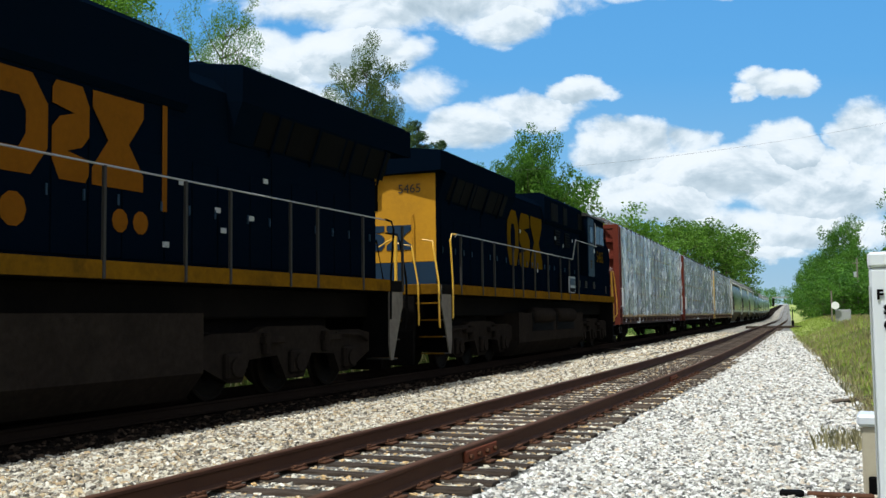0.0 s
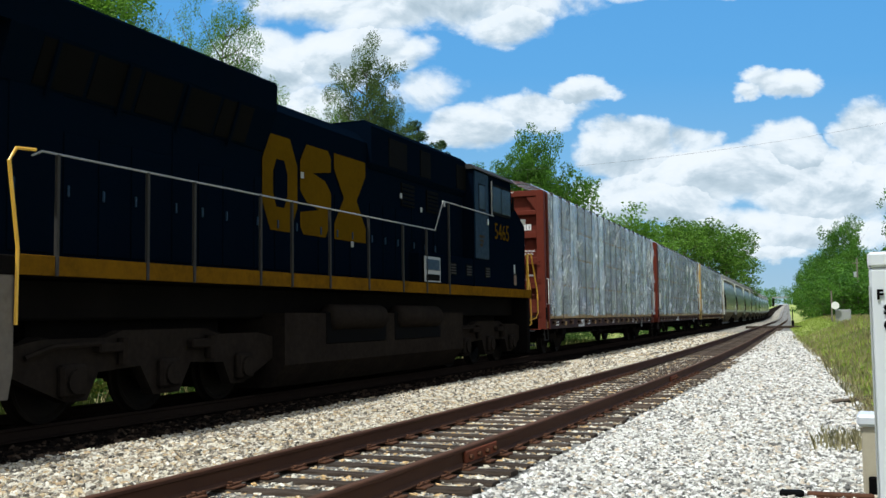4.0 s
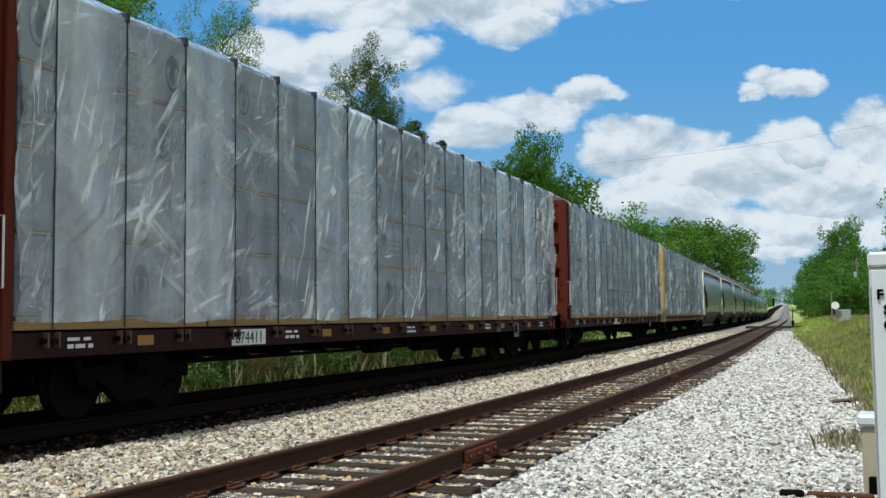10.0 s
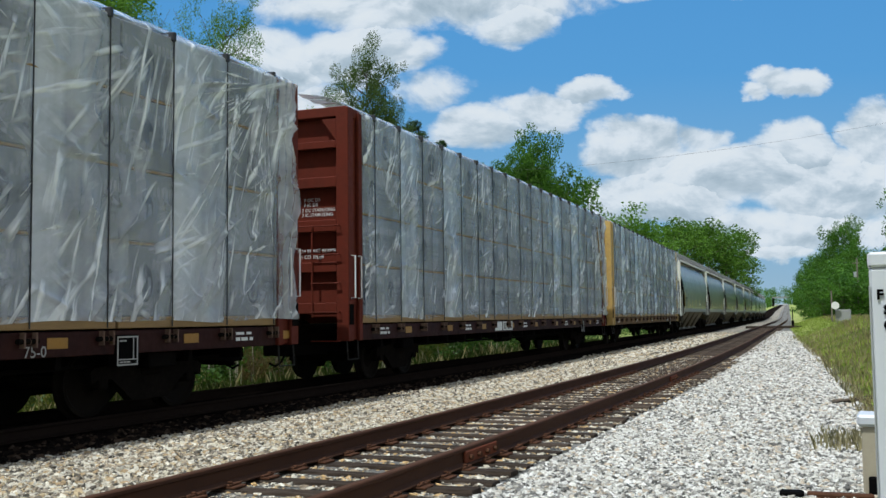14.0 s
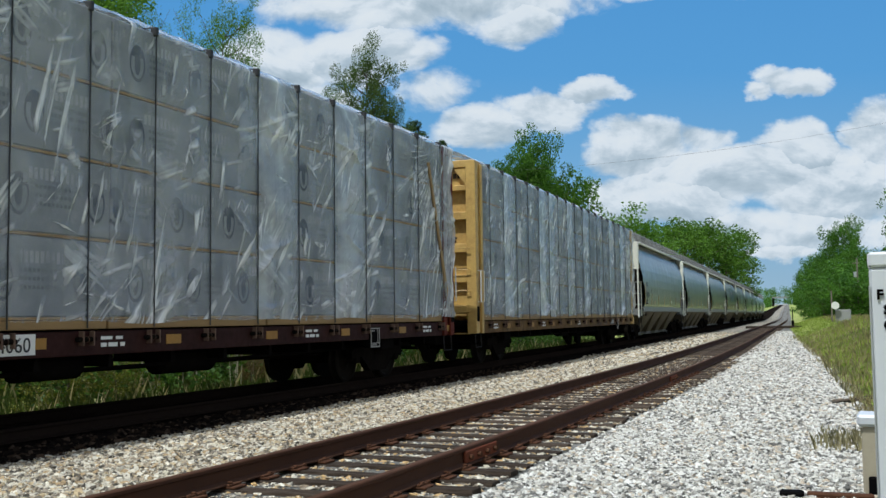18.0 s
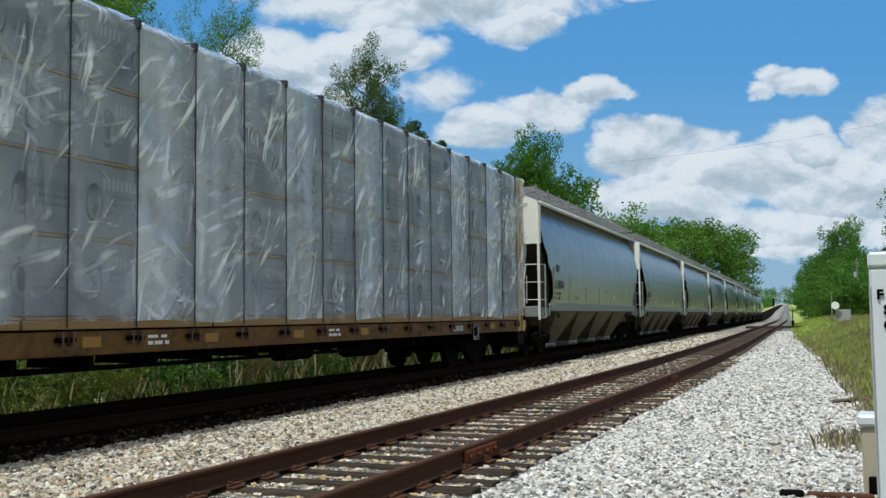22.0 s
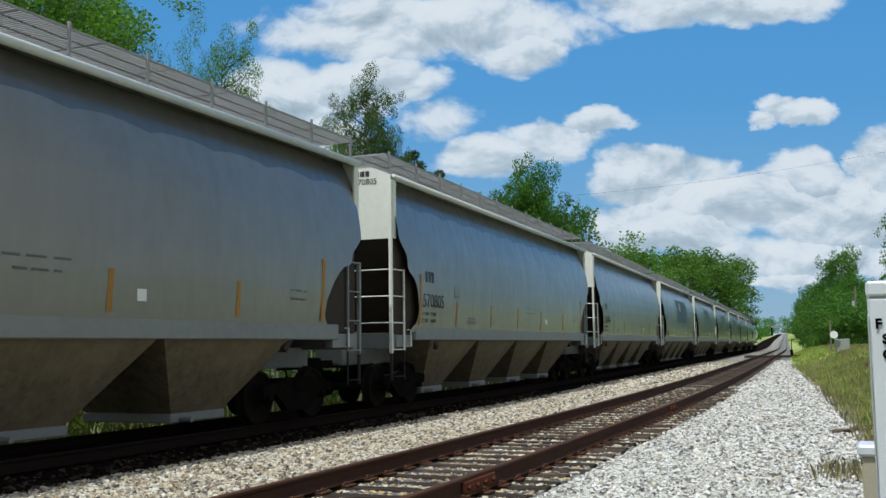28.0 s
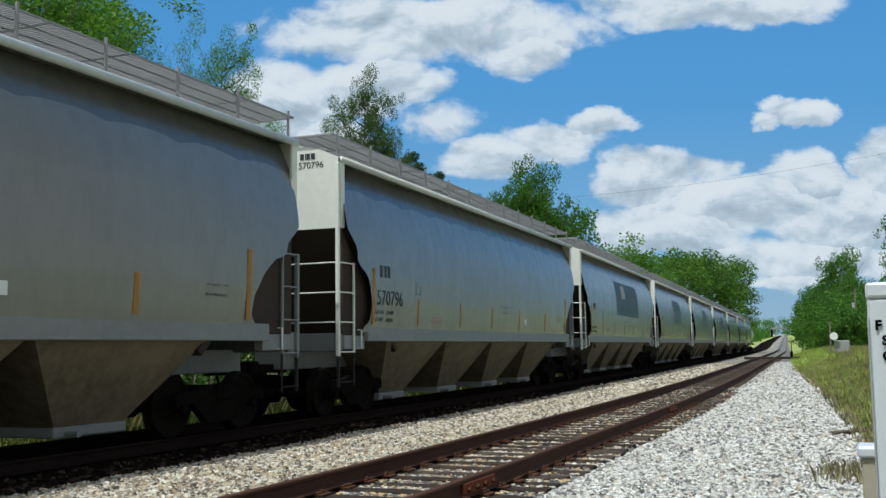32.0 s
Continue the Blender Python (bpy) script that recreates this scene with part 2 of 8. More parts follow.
M["tan"] = paint("tan_panel", (0.42, 0.37, 0.27), (0.30, 0.26, 0.19), 0.6)
M["bark"] = paint("bark", (0.11, 0.085, 0.062), (0.055, 0.045, 0.036), 0.9, big=3.0, fine=16, bump=0.6, stretch=(1, 1, 0.3))
M["concrete"] = paint("concrete", (0.42, 0.41, 0.39), (0.3, 0.29, 0.27), 0.8)
M["wood_pole"] = paint("pole_wood", (0.20, 0.17, 0.14), (0.12, 0.10, 0.085), 0.85, stretch=(4, 4, 0.4))


def ground_mat(name, stops, scale, fine, bump, rough=0.95):
    """Earth, gravel or turf: three tones over two scales, with fine relief."""
    m, nt, b = shader(name)
    co = coords(nt)
    n1 = node(nt, "ShaderNodeTexNoise", Scale=scale, Detail=6.0, Roughness=0.7)
    v = node(nt, "ShaderNodeTexVoronoi", Scale=fine)
    n3 = node(nt, "ShaderNodeTexNoise", Scale=fine * 1.7, Detail=3.0)
    for n in (n1, v, n3):
        nt.links.new(co, n.inputs["Vector"])
    c1 = ramp(nt, n1.outputs[0], [(0.3, stops[0]), (0.52, stops[1]), (0.72, stops[2])])
    c2 = ramp(nt, v.outputs["Color"], [(0.1, (0.55, 0.55, 0.55)), (0.9, (1.25, 1.25, 1.25))])
    col = mixed(nt, 1.0, c1, c2, "MULTIPLY")
    nt.links.new(col, b.inputs["Base Color"])
    b.inputs["Roughness"].default_value = rough
    b.inputs["Specular IOR Level"].default_value = 0.0
    bp = nt.nodes.new("ShaderNodeBump")
    bp.inputs["Strength"].default_value, bp.inputs["Distance"].default_value = bump, 0.04
    add = nt.nodes.new("ShaderNodeMath")
    add.operation = "SUBTRACT"
    nt.links.new(n3.outputs[0], add.inputs[0]), nt.links.new(v.outputs["Distance"], add.inputs[1])
    nt.links.new(add.outputs[0], bp.inputs["Height"])
    nt.links.new(bp.outputs[0], b.inputs["Normal"])
    return m


# Bed toned below its loose stones: shade of the gaps is in its colour.
M["gravel"] = ground_mat("crushed_stone_bed", [(0.15, 0.145, 0.135), (0.24, 0.235, 0.22), (0.32, 0.31, 0.295)], 0.6, 26.0, 1.0)
M["gravel_main"] = ground_mat("track_ballast", [(0.24, 0.215, 0.175), (0.34, 0.31, 0.26), (0.40, 0.375, 0.33)], 0.7, 20.0, 1.0)
# Brown ballast, darkened in colour for the shade under the train.
M["gravel_shaded"] = ground_mat("oily_ballast", [(0.010, 0.008, 0.007), (0.016, 0.013, 0.011), (0.028, 0.022, 0.018)], 0.9, 20.0, 1.0)
M["turf"] = ground_mat("turf", [(0.27, 0.35, 0.08), (0.36, 0.41, 0.13), (0.50, 0.45, 0.24)], 0.25, 26.0, 0.8)


def leaf_mat(name, dark, light):
    m, nt, b = shader(name)
    r = nt.nodes.new("ShaderNodeNewGeometry").outputs["Random Per Island"]
    n1 = node(nt, "ShaderNodeTexNoise", Scale=0.45, Detail=3.0)
    nt.links.new(coords(nt), n1.inputs["Vector"])
    c = mixed(nt, ramp(nt, r, [(0.0, (0, 0, 0)), (1.0, (1, 1, 1))]), dark, light)
    c = mixed(nt, 1.0, c, ramp(nt, n1.outputs[0], [(0.3, (0.7, 0.75, 0.7)), (0.7, (1.2, 1.15, 1.0))]), "MULTIPLY")
    nt.links.new(c, b.inputs["Base Color"])
    b.inputs["Roughness"].default_value = 0.55
    b.inputs["Specular IOR Level"].default_value = 0.3
    tr = nt.nodes.new("ShaderNodeBsdfTranslucent")
    nt.links.new(c, tr.inputs["Color"])
    ms = nt.nodes.new("ShaderNodeMixShader")
    ms.inputs[0].default_value = 0.42
    nt.links.new(b.outputs[0], ms.inputs[1]), nt.links.new(tr.outputs[0], ms.inputs[2])
    nt.links.new(ms.outputs[0], nt.nodes["Material Output"].inputs["Surface"])
    return m


M["leaf"] = leaf_mat("leaf_green", (0.058, 0.13, 0.010), (0.15, 0.29, 0.034))
M["leaf_bright"] = leaf_mat("leaf_bright", (0.066, 0.165, 0.010), (0.17, 0.33, 0.032))
M["leaf_deep"] = leaf_mat("leaf_deep_green", (0.040, 0.115, 0.008), (0.115, 0.26, 0.022))
M["leaf_far"] = leaf_mat("leaf_dark_green", (0.045, 0.125, 0.010), (0.125, 0.27, 0.03))
# Leaf green darkened so that the trees' shade lies in its colour.
M["leaf_low"] = leaf_mat("leaf_undergrowth", (0.026, 0.068, 0.009), (0.085, 0.165, 0.022))
M["leaf_dry"] = leaf_mat("leaf_dry_brown", (0.085, 0.052, 0.018), (0.19, 0.13, 0.042))
M["leaf_olive"] = leaf_mat("leaf_olive", (0.075, 0.085, 0.010), (0.20, 0.20, 0.024))
M["stem_pale"] = paint("pale_stem", (0.36, 0.32, 0.25), (0.20, 0.17, 0.13), 0.85, big=3.0, fine=20, bump=0.3, stretch=(1, 1, 0.3))
M["leaf_grey"] = leaf_mat("leaf_grey_green", (0.052, 0.096, 0.022), (0.13, 0.20, 0.048))
M["needle"] = leaf_mat("pine_needles", (0.035, 0.07, 0.025), (0.08, 0.13, 0.05))
M["grass"] = leaf_mat("grass_blades", (0.27, 0.37, 0.045), (0.52, 0.60, 0.14))
# Darkened copy of the grass; shade beyond the track is in its colour.
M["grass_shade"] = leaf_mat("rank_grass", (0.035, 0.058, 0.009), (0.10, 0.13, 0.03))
M["grass_dry"] = leaf_mat("dry_grass", (0.34, 0.28, 0.14), (0.58, 0.50, 0.30))


def maths(nt):
    """A short way to chain Math nodes."""
    def op(kind, a, c=None):
        n = nt.nodes.new("ShaderNodeMath")
        n.operation = kind
        for i, v in enumerate((a, c)):
            if v is None:
                continue
            if isinstance(v, (int, float)):
                n.inputs[i].default_value = v
            else:
                nt.links.new(v, n.inputs[i])
        return n.outputs[0]
    return op


def wrap_mat():
    """Printed paper wrap of a lumber pack: grey-white with a faded emblem and lines."""
    m, nt, b = shader("lumber_wrap")
    op = maths(nt)
    tc = nt.nodes.new("ShaderNodeTexCoord").outputs["Object"]
    rnd = nt.nodes.new("ShaderNodeObjectInfo").outputs["Random"]
    sp = nt.nodes.new("ShaderNodeSeparateXYZ")
    nt.links.new(tc, sp.inputs[0])
    cx = nt.nodes.new("ShaderNodeCombineXYZ")
    nt.links.new(op("ADD", sp.outputs[1], op("MULTIPLY", rnd, 57.0)), cx.inputs[0]), nt.links.new(sp.outputs[2], cx.inputs[1])
    n1 = node(nt, "ShaderNodeTexNoise", Scale=1.1, Detail=4.0, Roughness=0.6)
    n3 = node(nt, "ShaderNodeTexNoise", Scale=2.2, Detail=2.0)
    for n in (n1, n3):
        nt.links.new(cx.outputs[0], n.inputs["Vector"])
    base = ramp(nt, n1.outputs[0], [(0.3, (0.150, 0.165, 0.19)), (0.5, (0.205, 0.222, 0.25)), (0.7, (0.28, 0.298, 0.33))])
    y = op("FRACT", op("ADD", op("DIVIDE", sp.outputs[1], 1.23), op("MULTIPLY", op("ROUND", op("MULTIPLY", rnd, 5.0)), 0.17)))
    z = sp.outputs[2]
    ey, ez = op("DIVIDE", op("SUBTRACT", y, 0.24), 0.125), op("DIVIDE", op("SUBTRACT", z, 0.47), 0.25)
    r2 = op("ADD", op("MULTIPLY", ey, ey), op("MULTIPLY", ez, ez))
    ring = op("MULTIPLY", op("LESS_THAN", r2, 1.0), op("GREATER_THAN", op("ADD", r2, op("MULTIPLY", op("GREATER_THAN", ez, 0.35), 0.5)), 0.66))
    inner = op("LESS_THAN", op("ADD", op("MULTIPLY", ey, op("MULTIPLY", ey, 7.0)), op("MULTIPLY", ez, op("MULTIPLY", ez, 2.6))), 1.0)
    lines = op("MULTIPLY", op("MULTIPLY", op("GREATER_THAN", y, 0.42), op("LESS_THAN", y, 0.92)), op("MULTIPLY", op("GREATER_THAN", z, 0.30), op("LESS_THAN", z, 0.60)))
    lines = op("MULTIPLY", lines, op("GREATER_THAN", op("FRACT", op("MULTIPLY", z, 10.0)), 0.55))
    lines = op("MULTIPLY", lines, op("GREATER_THAN", op("FRACT", op("MULTIPLY", y, 19.0)), 0.3))
    big = op("MULTIPLY", op("MULTIPLY", op("GREATER_THAN", z, 0.66), op("LESS_THAN", z, 0.80)), op("MULTIPLY", op("GREATER_THAN", y, 0.35), op("LESS_THAN", y, 0.97)))
    big = op("MULTIPLY", big, op("GREATER_THAN", op("FRACT", op("MULTIPLY", y, 15.0)), 0.38))
    seen = ramp(nt, n3.outputs[0], [(0.36, (0.15,) * 3), (0.52, (0.9,) * 3)])
    c = mixed(nt, op("MULTIPLY", big, op("MULTIPLY", seen, 0.35)), base, (0.55, 0.57, 0.59))
    pr = op("MULTIPLY", op("MAXIMUM", op("MAXIMUM", ring, inner), op("MULTIPLY", lines, 0.5)), op("MULTIPLY", seen, 0.95))
    c = mixed(nt, pr, c, (0.035, 0.05, 0.075))
    nt.links.new(c, b.inputs["Base Color"])
    b.inputs["Roughness"].default_value, b.inputs["Specular IOR Level"].default_value = 0.6, 0.2
    return m


def film_mat(name, start, pitch, milky, gloss):
    """Stretch film drawn over the load: milky where it lies loose or double, clear where it clings, highlights painted
    white along its creases.
    """
    m, nt, b = shader(name)
    op = maths(nt)
    tc = nt.nodes.new("ShaderNodeTexCoord").outputs["Object"]
    rnd = nt.nodes.new("ShaderNodeObjectInfo").outputs["Random"]
    sp = nt.nodes.new("ShaderNodeSeparateXYZ")
    nt.links.new(tc, sp.inputs[0])
    y_, z_ = sp.outputs[1], sp.outputs[2]
    cx = nt.nodes.new("ShaderNodeCombineXYZ")
    nt.links.new(op("ADD", y_, op("MULTIPLY", rnd, 91.0)), cx.inputs[0]), nt.links.new(z_, cx.inputs[1])

    def noise(slant=0.0, along_=1.0, across=1.0, detail=3.0, distort=0.3, shift=0.0, color=False):
        mp = nt.nodes.new("ShaderNodeMapping")
        mp.vector_type = "TEXTURE"
        mp.inputs["Rotation"].default_value = (0, 0, radians(slant))
        mp.inputs["Scale"].default_value = (1.0 / along_, 1.0 / across, 1.0)
        mp.inputs["Location"].default_value = (shift, shift * 0.6, 0)
        nt.links.new(cx.outputs[0], mp.inputs[0])
        nz = node(nt, "ShaderNodeTexNoise", Scale=1.0, Detail=detail, Roughness=0.55, Distortion=distort)
        nt.links.new(mp.outputs[0], nz.inputs["Vector"])
        return nz.outputs["Color" if color else 0]

    soft = noise(0, 0.9, 0.9, 4.0, 0.8)
    fine = noise(20, 3.0, 5.0, 5.0, 1.2, 5.0)
    drape = noise(90, 0.16, 2.1, 3.0, 0.3, 9.0)
    patch = nt.nodes.new("ShaderNodeSeparateColor")
    nt.links.new(noise(0, 0.85, 0.7, 2.0, 0.5, 3.0, True), patch.inputs[0])
    bay = op("DIVIDE", op("ADD", op("SUBTRACT", y_, start), op("MULTIPLY", op("SUBTRACT", soft, 0.5), 0.28)), pitch)
    dice = nt.nodes.new("ShaderNodeTexWhiteNoise")
    dice.noise_dimensions = "1D"
    nt.links.new(op("ADD", op("FLOOR", bay), op("MULTIPLY", rnd, 40.0)), dice.inputs["W"])
    pale = op("GREATER_THAN", op("ADD", dice.outputs["Value"], op("MULTIPLY", op("FRACT", op("MULTIPLY", op("FLOOR", bay), 0.5)), 0.9)), 0.80)
    fade = ramp(nt, op("ADD", op("FRACT", bay), op("MULTIPLY", op("SUBTRACT", soft, 0.5), 1.4)), [(0.5, (1, 1, 1)), (1.0, (0.15,) * 3)])
    pale = op("MULTIPLY", op("MULTIPLY", pale, fade), op("LESS_THAN", y_, 9.6))
    slack = op("GREATER_THAN", y_, 9.3)
    # creases: long thin spindles in bundles along four slants, whitened as painted highlights
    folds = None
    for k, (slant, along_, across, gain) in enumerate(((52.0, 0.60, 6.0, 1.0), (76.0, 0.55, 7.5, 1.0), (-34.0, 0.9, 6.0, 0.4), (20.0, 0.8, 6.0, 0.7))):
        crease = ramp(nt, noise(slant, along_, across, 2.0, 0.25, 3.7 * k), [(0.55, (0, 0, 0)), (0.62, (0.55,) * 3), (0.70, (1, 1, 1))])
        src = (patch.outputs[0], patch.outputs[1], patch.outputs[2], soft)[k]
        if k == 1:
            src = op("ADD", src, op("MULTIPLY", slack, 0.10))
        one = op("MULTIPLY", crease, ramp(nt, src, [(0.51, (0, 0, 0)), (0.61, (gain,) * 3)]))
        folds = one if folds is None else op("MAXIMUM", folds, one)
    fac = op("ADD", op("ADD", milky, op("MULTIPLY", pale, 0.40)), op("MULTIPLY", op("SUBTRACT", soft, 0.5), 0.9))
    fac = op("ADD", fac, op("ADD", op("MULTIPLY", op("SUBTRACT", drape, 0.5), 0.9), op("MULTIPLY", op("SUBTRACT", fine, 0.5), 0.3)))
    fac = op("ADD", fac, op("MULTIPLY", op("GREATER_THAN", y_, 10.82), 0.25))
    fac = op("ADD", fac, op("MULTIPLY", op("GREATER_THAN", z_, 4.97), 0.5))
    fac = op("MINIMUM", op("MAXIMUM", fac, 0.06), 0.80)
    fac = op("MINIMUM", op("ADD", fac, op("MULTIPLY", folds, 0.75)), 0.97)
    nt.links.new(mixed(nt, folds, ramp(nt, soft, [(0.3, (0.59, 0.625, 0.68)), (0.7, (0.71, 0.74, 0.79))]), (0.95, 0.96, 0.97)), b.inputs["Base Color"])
    nt.links.new(ramp(nt, fine, [(0.3, (0.14,) * 3), (0.7, (0.30,) * 3)]), b.inputs["Roughness"])
    b.inputs["Specular IOR Level"].default_value = 0.5
    b.inputs["Coat Weight"].default_value, b.inputs["Coat Roughness"].default_value, b.inputs["Coat IOR"].default_value = gloss, 0.12, 1.5
    bp = nt.nodes.new("ShaderNodeBump")
    bp.inputs["Strength"].default_value, bp.inputs["Distance"].default_value = 0.55, 0.06
    nt.links.new(op("ADD", op("MULTIPLY", fine, 0.35), op("ADD", op("MULTIPLY", folds, 0.9), op("MULTIPLY", drape, 0.8))), bp.inputs["Height"])
    nt.links.new(bp.outputs[0], b.inputs["Normal"]), nt.links.new(bp.outputs[0], b.inputs["Coat Normal"])
    ms = nt.nodes.new("ShaderNodeMixShader")
    nt.links.new(fac, ms.inputs[0])
    nt.links.new(nt.nodes.new("ShaderNodeBsdfTransparent").outputs[0], ms.inputs[1]), nt.links.new(b.outputs[0], ms.inputs[2])
    nt.links.new(ms.outputs[0], nt.nodes["Material Output"].inputs["Surface"])
    return m


M["wrap"] = wrap_mat()
M["film"] = film_mat("clear_plastic_film", -10.275, 1.237, 0.20, 0.6)
M["film_milky"] = film_mat("milky_plastic_film", -10.275, 1.237, 0.26, 0.6)
# Film lying double, near-white so that its folds carry painted highlights.
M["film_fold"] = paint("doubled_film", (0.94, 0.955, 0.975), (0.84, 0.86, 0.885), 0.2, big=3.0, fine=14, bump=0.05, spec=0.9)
_ff = M["film_fold"].node_tree
_fm, _ft = _ff.nodes.new("ShaderNodeMixShader"), _ff.nodes.new("ShaderNodeBsdfTransparent")
_fn = node(_ff, "ShaderNodeTexNoise", Scale=7.0, Detail=4.0)
_ff.links.new(coords(_ff), _fn.inputs["Vector"])
_ff.links.new(ramp(_ff, _fn.outputs[0], [(0.32, (0.10,) * 3), (0.62, (0.75,) * 3)]), _fm.inputs[0])
_ff.links.new(_ft.outputs[0], _fm.inputs[1]), _ff.links.new(_ff.nodes["Principled BSDF"].outputs[0], _fm.inputs[2])
_ff.links.new(_fm.outputs[0], _ff.nodes["Material Output"].inputs["Surface"])


def glass_mat():
    m, nt, b = shader("cab_glass")
    b.inputs["Base Color"].default_value = (0.02, 0.025, 0.03, 1)
    b.inputs["Roughness"].default_value = 0.15
    b.inputs["Specular IOR Level"].default_value = 0.04
    return m


M["glass"] = glass_mat()


def lens_mat():
    m, nt, b = shader("lamp_lens")
    b.inputs["Base Color"].default_value = (0.07, 0.07, 0.075, 1)
    b.inputs["Metallic"].default_value, b.inputs["Roughness"].default_value = 0.6, 0.2
    return m


M["lens"] = lens_mat()


# ---- mesh building ----
class Build:
    """Collects vertices and faces of one mesh."""

    def __init__(self):
        self.v, self.f = [], []

    def add(self, verts, faces, m=None):
        o = len(self.v)
        self.v += [tuple(m @ Vector(p)) if m else tuple(p) for p in verts]
        self.f += [tuple(i + o for i in q) for q in faces]
        return self

    def box(self, lo, hi, bev=0.01, m=None):
        """A box with chamfered edges between two corners."""
        c = [(a + b) / 2 for a, b in zip(lo, hi)]
        h = [abs(b - a) / 2 for a, b in zip(lo, hi)]
        b = min(bev, min(h) * 0.6)
        vs, at = [], {}
        for sx in (-1, 1):
            for sy in (-1, 1):
                for sz in (-1, 1):
                    s = (sx, sy, sz)
                    for ax in range(3):
                        at[(s, ax)] = len(vs)
                        vs.append(tuple(c[k] + s[k] * (h[k] if k == ax else h[k] - b) for k in range(3)))
        fs = []
        for ax in range(3):
            u, w = [k for k in range(3) if k != ax]
            for sg in (-1, 1):
                q = []
                for su, sw in ((-1, -1), (1, -1), (1, 1), (-1, 1)):
                    s = [0, 0, 0]
                    s[ax], s[u], s[w] = sg, su, sw
                    q.append(at[(tuple(s), ax)])
                fs.append(tuple(q if (sg > 0) == (ax != 1) else q[::-1]))
        for ax in range(3):
            u, w = [k for k in range(3) if k != ax]
            for su in (-1, 1):
                for sw in (-1, 1):
                    s0, s1 = [0, 0, 0], [0, 0, 0]
                    s0[ax], s1[ax] = -1, 1
                    s0[u] = s1[u] = su
                    s0[w] = s1[w] = sw
                    s0, s1 = tuple(s0), tuple(s1)
                    q = (at[(s0, u)], at[(s1, u)], at[(s1, w)], at[(s0, w)])
                    fs.append(q if (su * sw > 0) == (ax == 1) else q[::-1])
        for sx in (-1, 1):
            for sy in (-1, 1):
                for sz in (-1, 1):
                    s = (sx, sy, sz)
                    q = (at[(s, 0)], at[(s, 1)], at[(s, 2)])
                    fs.append(q if sx * sy * sz > 0 else q[::-1])
        return self.add(vs, fs, m)

    def tube(self, path, r, n=8, closed=True):
        """A round bar along a list of points."""
        ps = [Vector(p) for p in path]
        o = len(self.v)
        for i, p in enumerate(ps):
            d = (ps[min(i + 1, len(ps) - 1)] - ps[max(i - 1, 0)]).normalized()
            a = d.cross(Vector((0, 0, 1)) if abs(d.z) < 0.9 else Vector((1, 0, 0))).normalized()
            b = d.cross(a)
            rr = r[i] if isinstance(r, (list, tuple)) else r
            for k in range(n):
                g = 2 * math.pi * k / n
                self.v.append(tuple(p + a * (rr * math.cos(g)) + b * (rr * math.sin(g))))
        for i in range(len(ps) - 1):
            for k in range(n):
                a, b = o + i * n + k, o + i * n + (k + 1) % n
                self.f.append((a, a + n, b + n, b))
        if closed:
            self.f.append(tuple(o + k for k in range(n)))
            self.f.append(tuple(o + (len(ps) - 1) * n + k for k in reversed(range(n))))
        return self

    def loft(self, rings, cap=True):
        """Skin over rings of equal length."""
        o, n = len(self.v), len(rings[0])
        for r in rings:
            self.v += [tuple(p) for p in r]
        for i in range(len(rings) - 1):
            for k in range(n):
                a, b = o + i * n + k, o + i * n + (k + 1) % n
                self.f.append((a, b, b + n, a + n))
        if cap:
            self.f.append(tuple(o + k for k in reversed(range(n))))
            self.f.append(tuple(o + (len(rings) - 1) * n + k for k in range(n)))
        return self

    def prism(self, outline, y0, y1):
        """Outline in (x, z), pulled from y0 to y1."""
        return self.loft([[(x, y0, z) for x, z in outline], [(x, y1, z) for x, z in outline]])

    def slab(self, outline, x0, x1):
        """Outline in (y, z), pulled from x0 to x1."""
        return self.loft([[(x0, y, z) for y, z in outline], [(x1, y, z) for y, z in outline]])

    def disc(self, c, r, depth, axis="x", n=20):
        a = Vector((1, 0, 0)) if axis == "x" else Vector((0, 1, 0)) if axis == "y" else Vector((0, 0, 1))
        c = Vector(c)
        return self.tube([c - a * depth / 2, c + a * depth / 2], r, n)

    def mesh(self, name, material, smooth=False):
        me = bpy.data.meshes.new(name)
        me.from_pydata(self.v, [], self.f)
        me.materials.append(material)
        if smooth:
            me.polygons.foreach_set("use_smooth", [True] * len(me.polygons))
        me.update()
        bm = bmesh.new()
        bm.from_mesh(me)
        bmesh.ops.recalc_face_normals(bm, faces=bm.faces)
        bm.to_mesh(me)
        bm.free()
        return me


def part(name, build, material, parent, label="", smooth=False, at=None):
    me = build if isinstance(build, bpy.types.Mesh) else build.mesh(name, material, smooth)
    ob = new(name, me)
    ob.parent = parent
    if at is not None:
        ob.matrix_basis = at
    if label:
        ob["label"] = label
    return ob


def thing(name, label, category, group="", kind="", at=None):
    ob = new(name)
    ob.empty_display_size = 0.3
    if at is not None:
        ob.matrix_basis = at
    return tagged(ob, label, category, group, kind)


def solid(name, build, material, label="", category="", group="", kind="", smooth=False, at=None):
    me = build if isinstance(build, bpy.types.Mesh) else build.mesh(name, material, smooth)
    ob = new(name, me)
    if at is not None:
        ob.matrix_basis = at
    return tagged(ob, label, category, group, kind)


_texts = {}


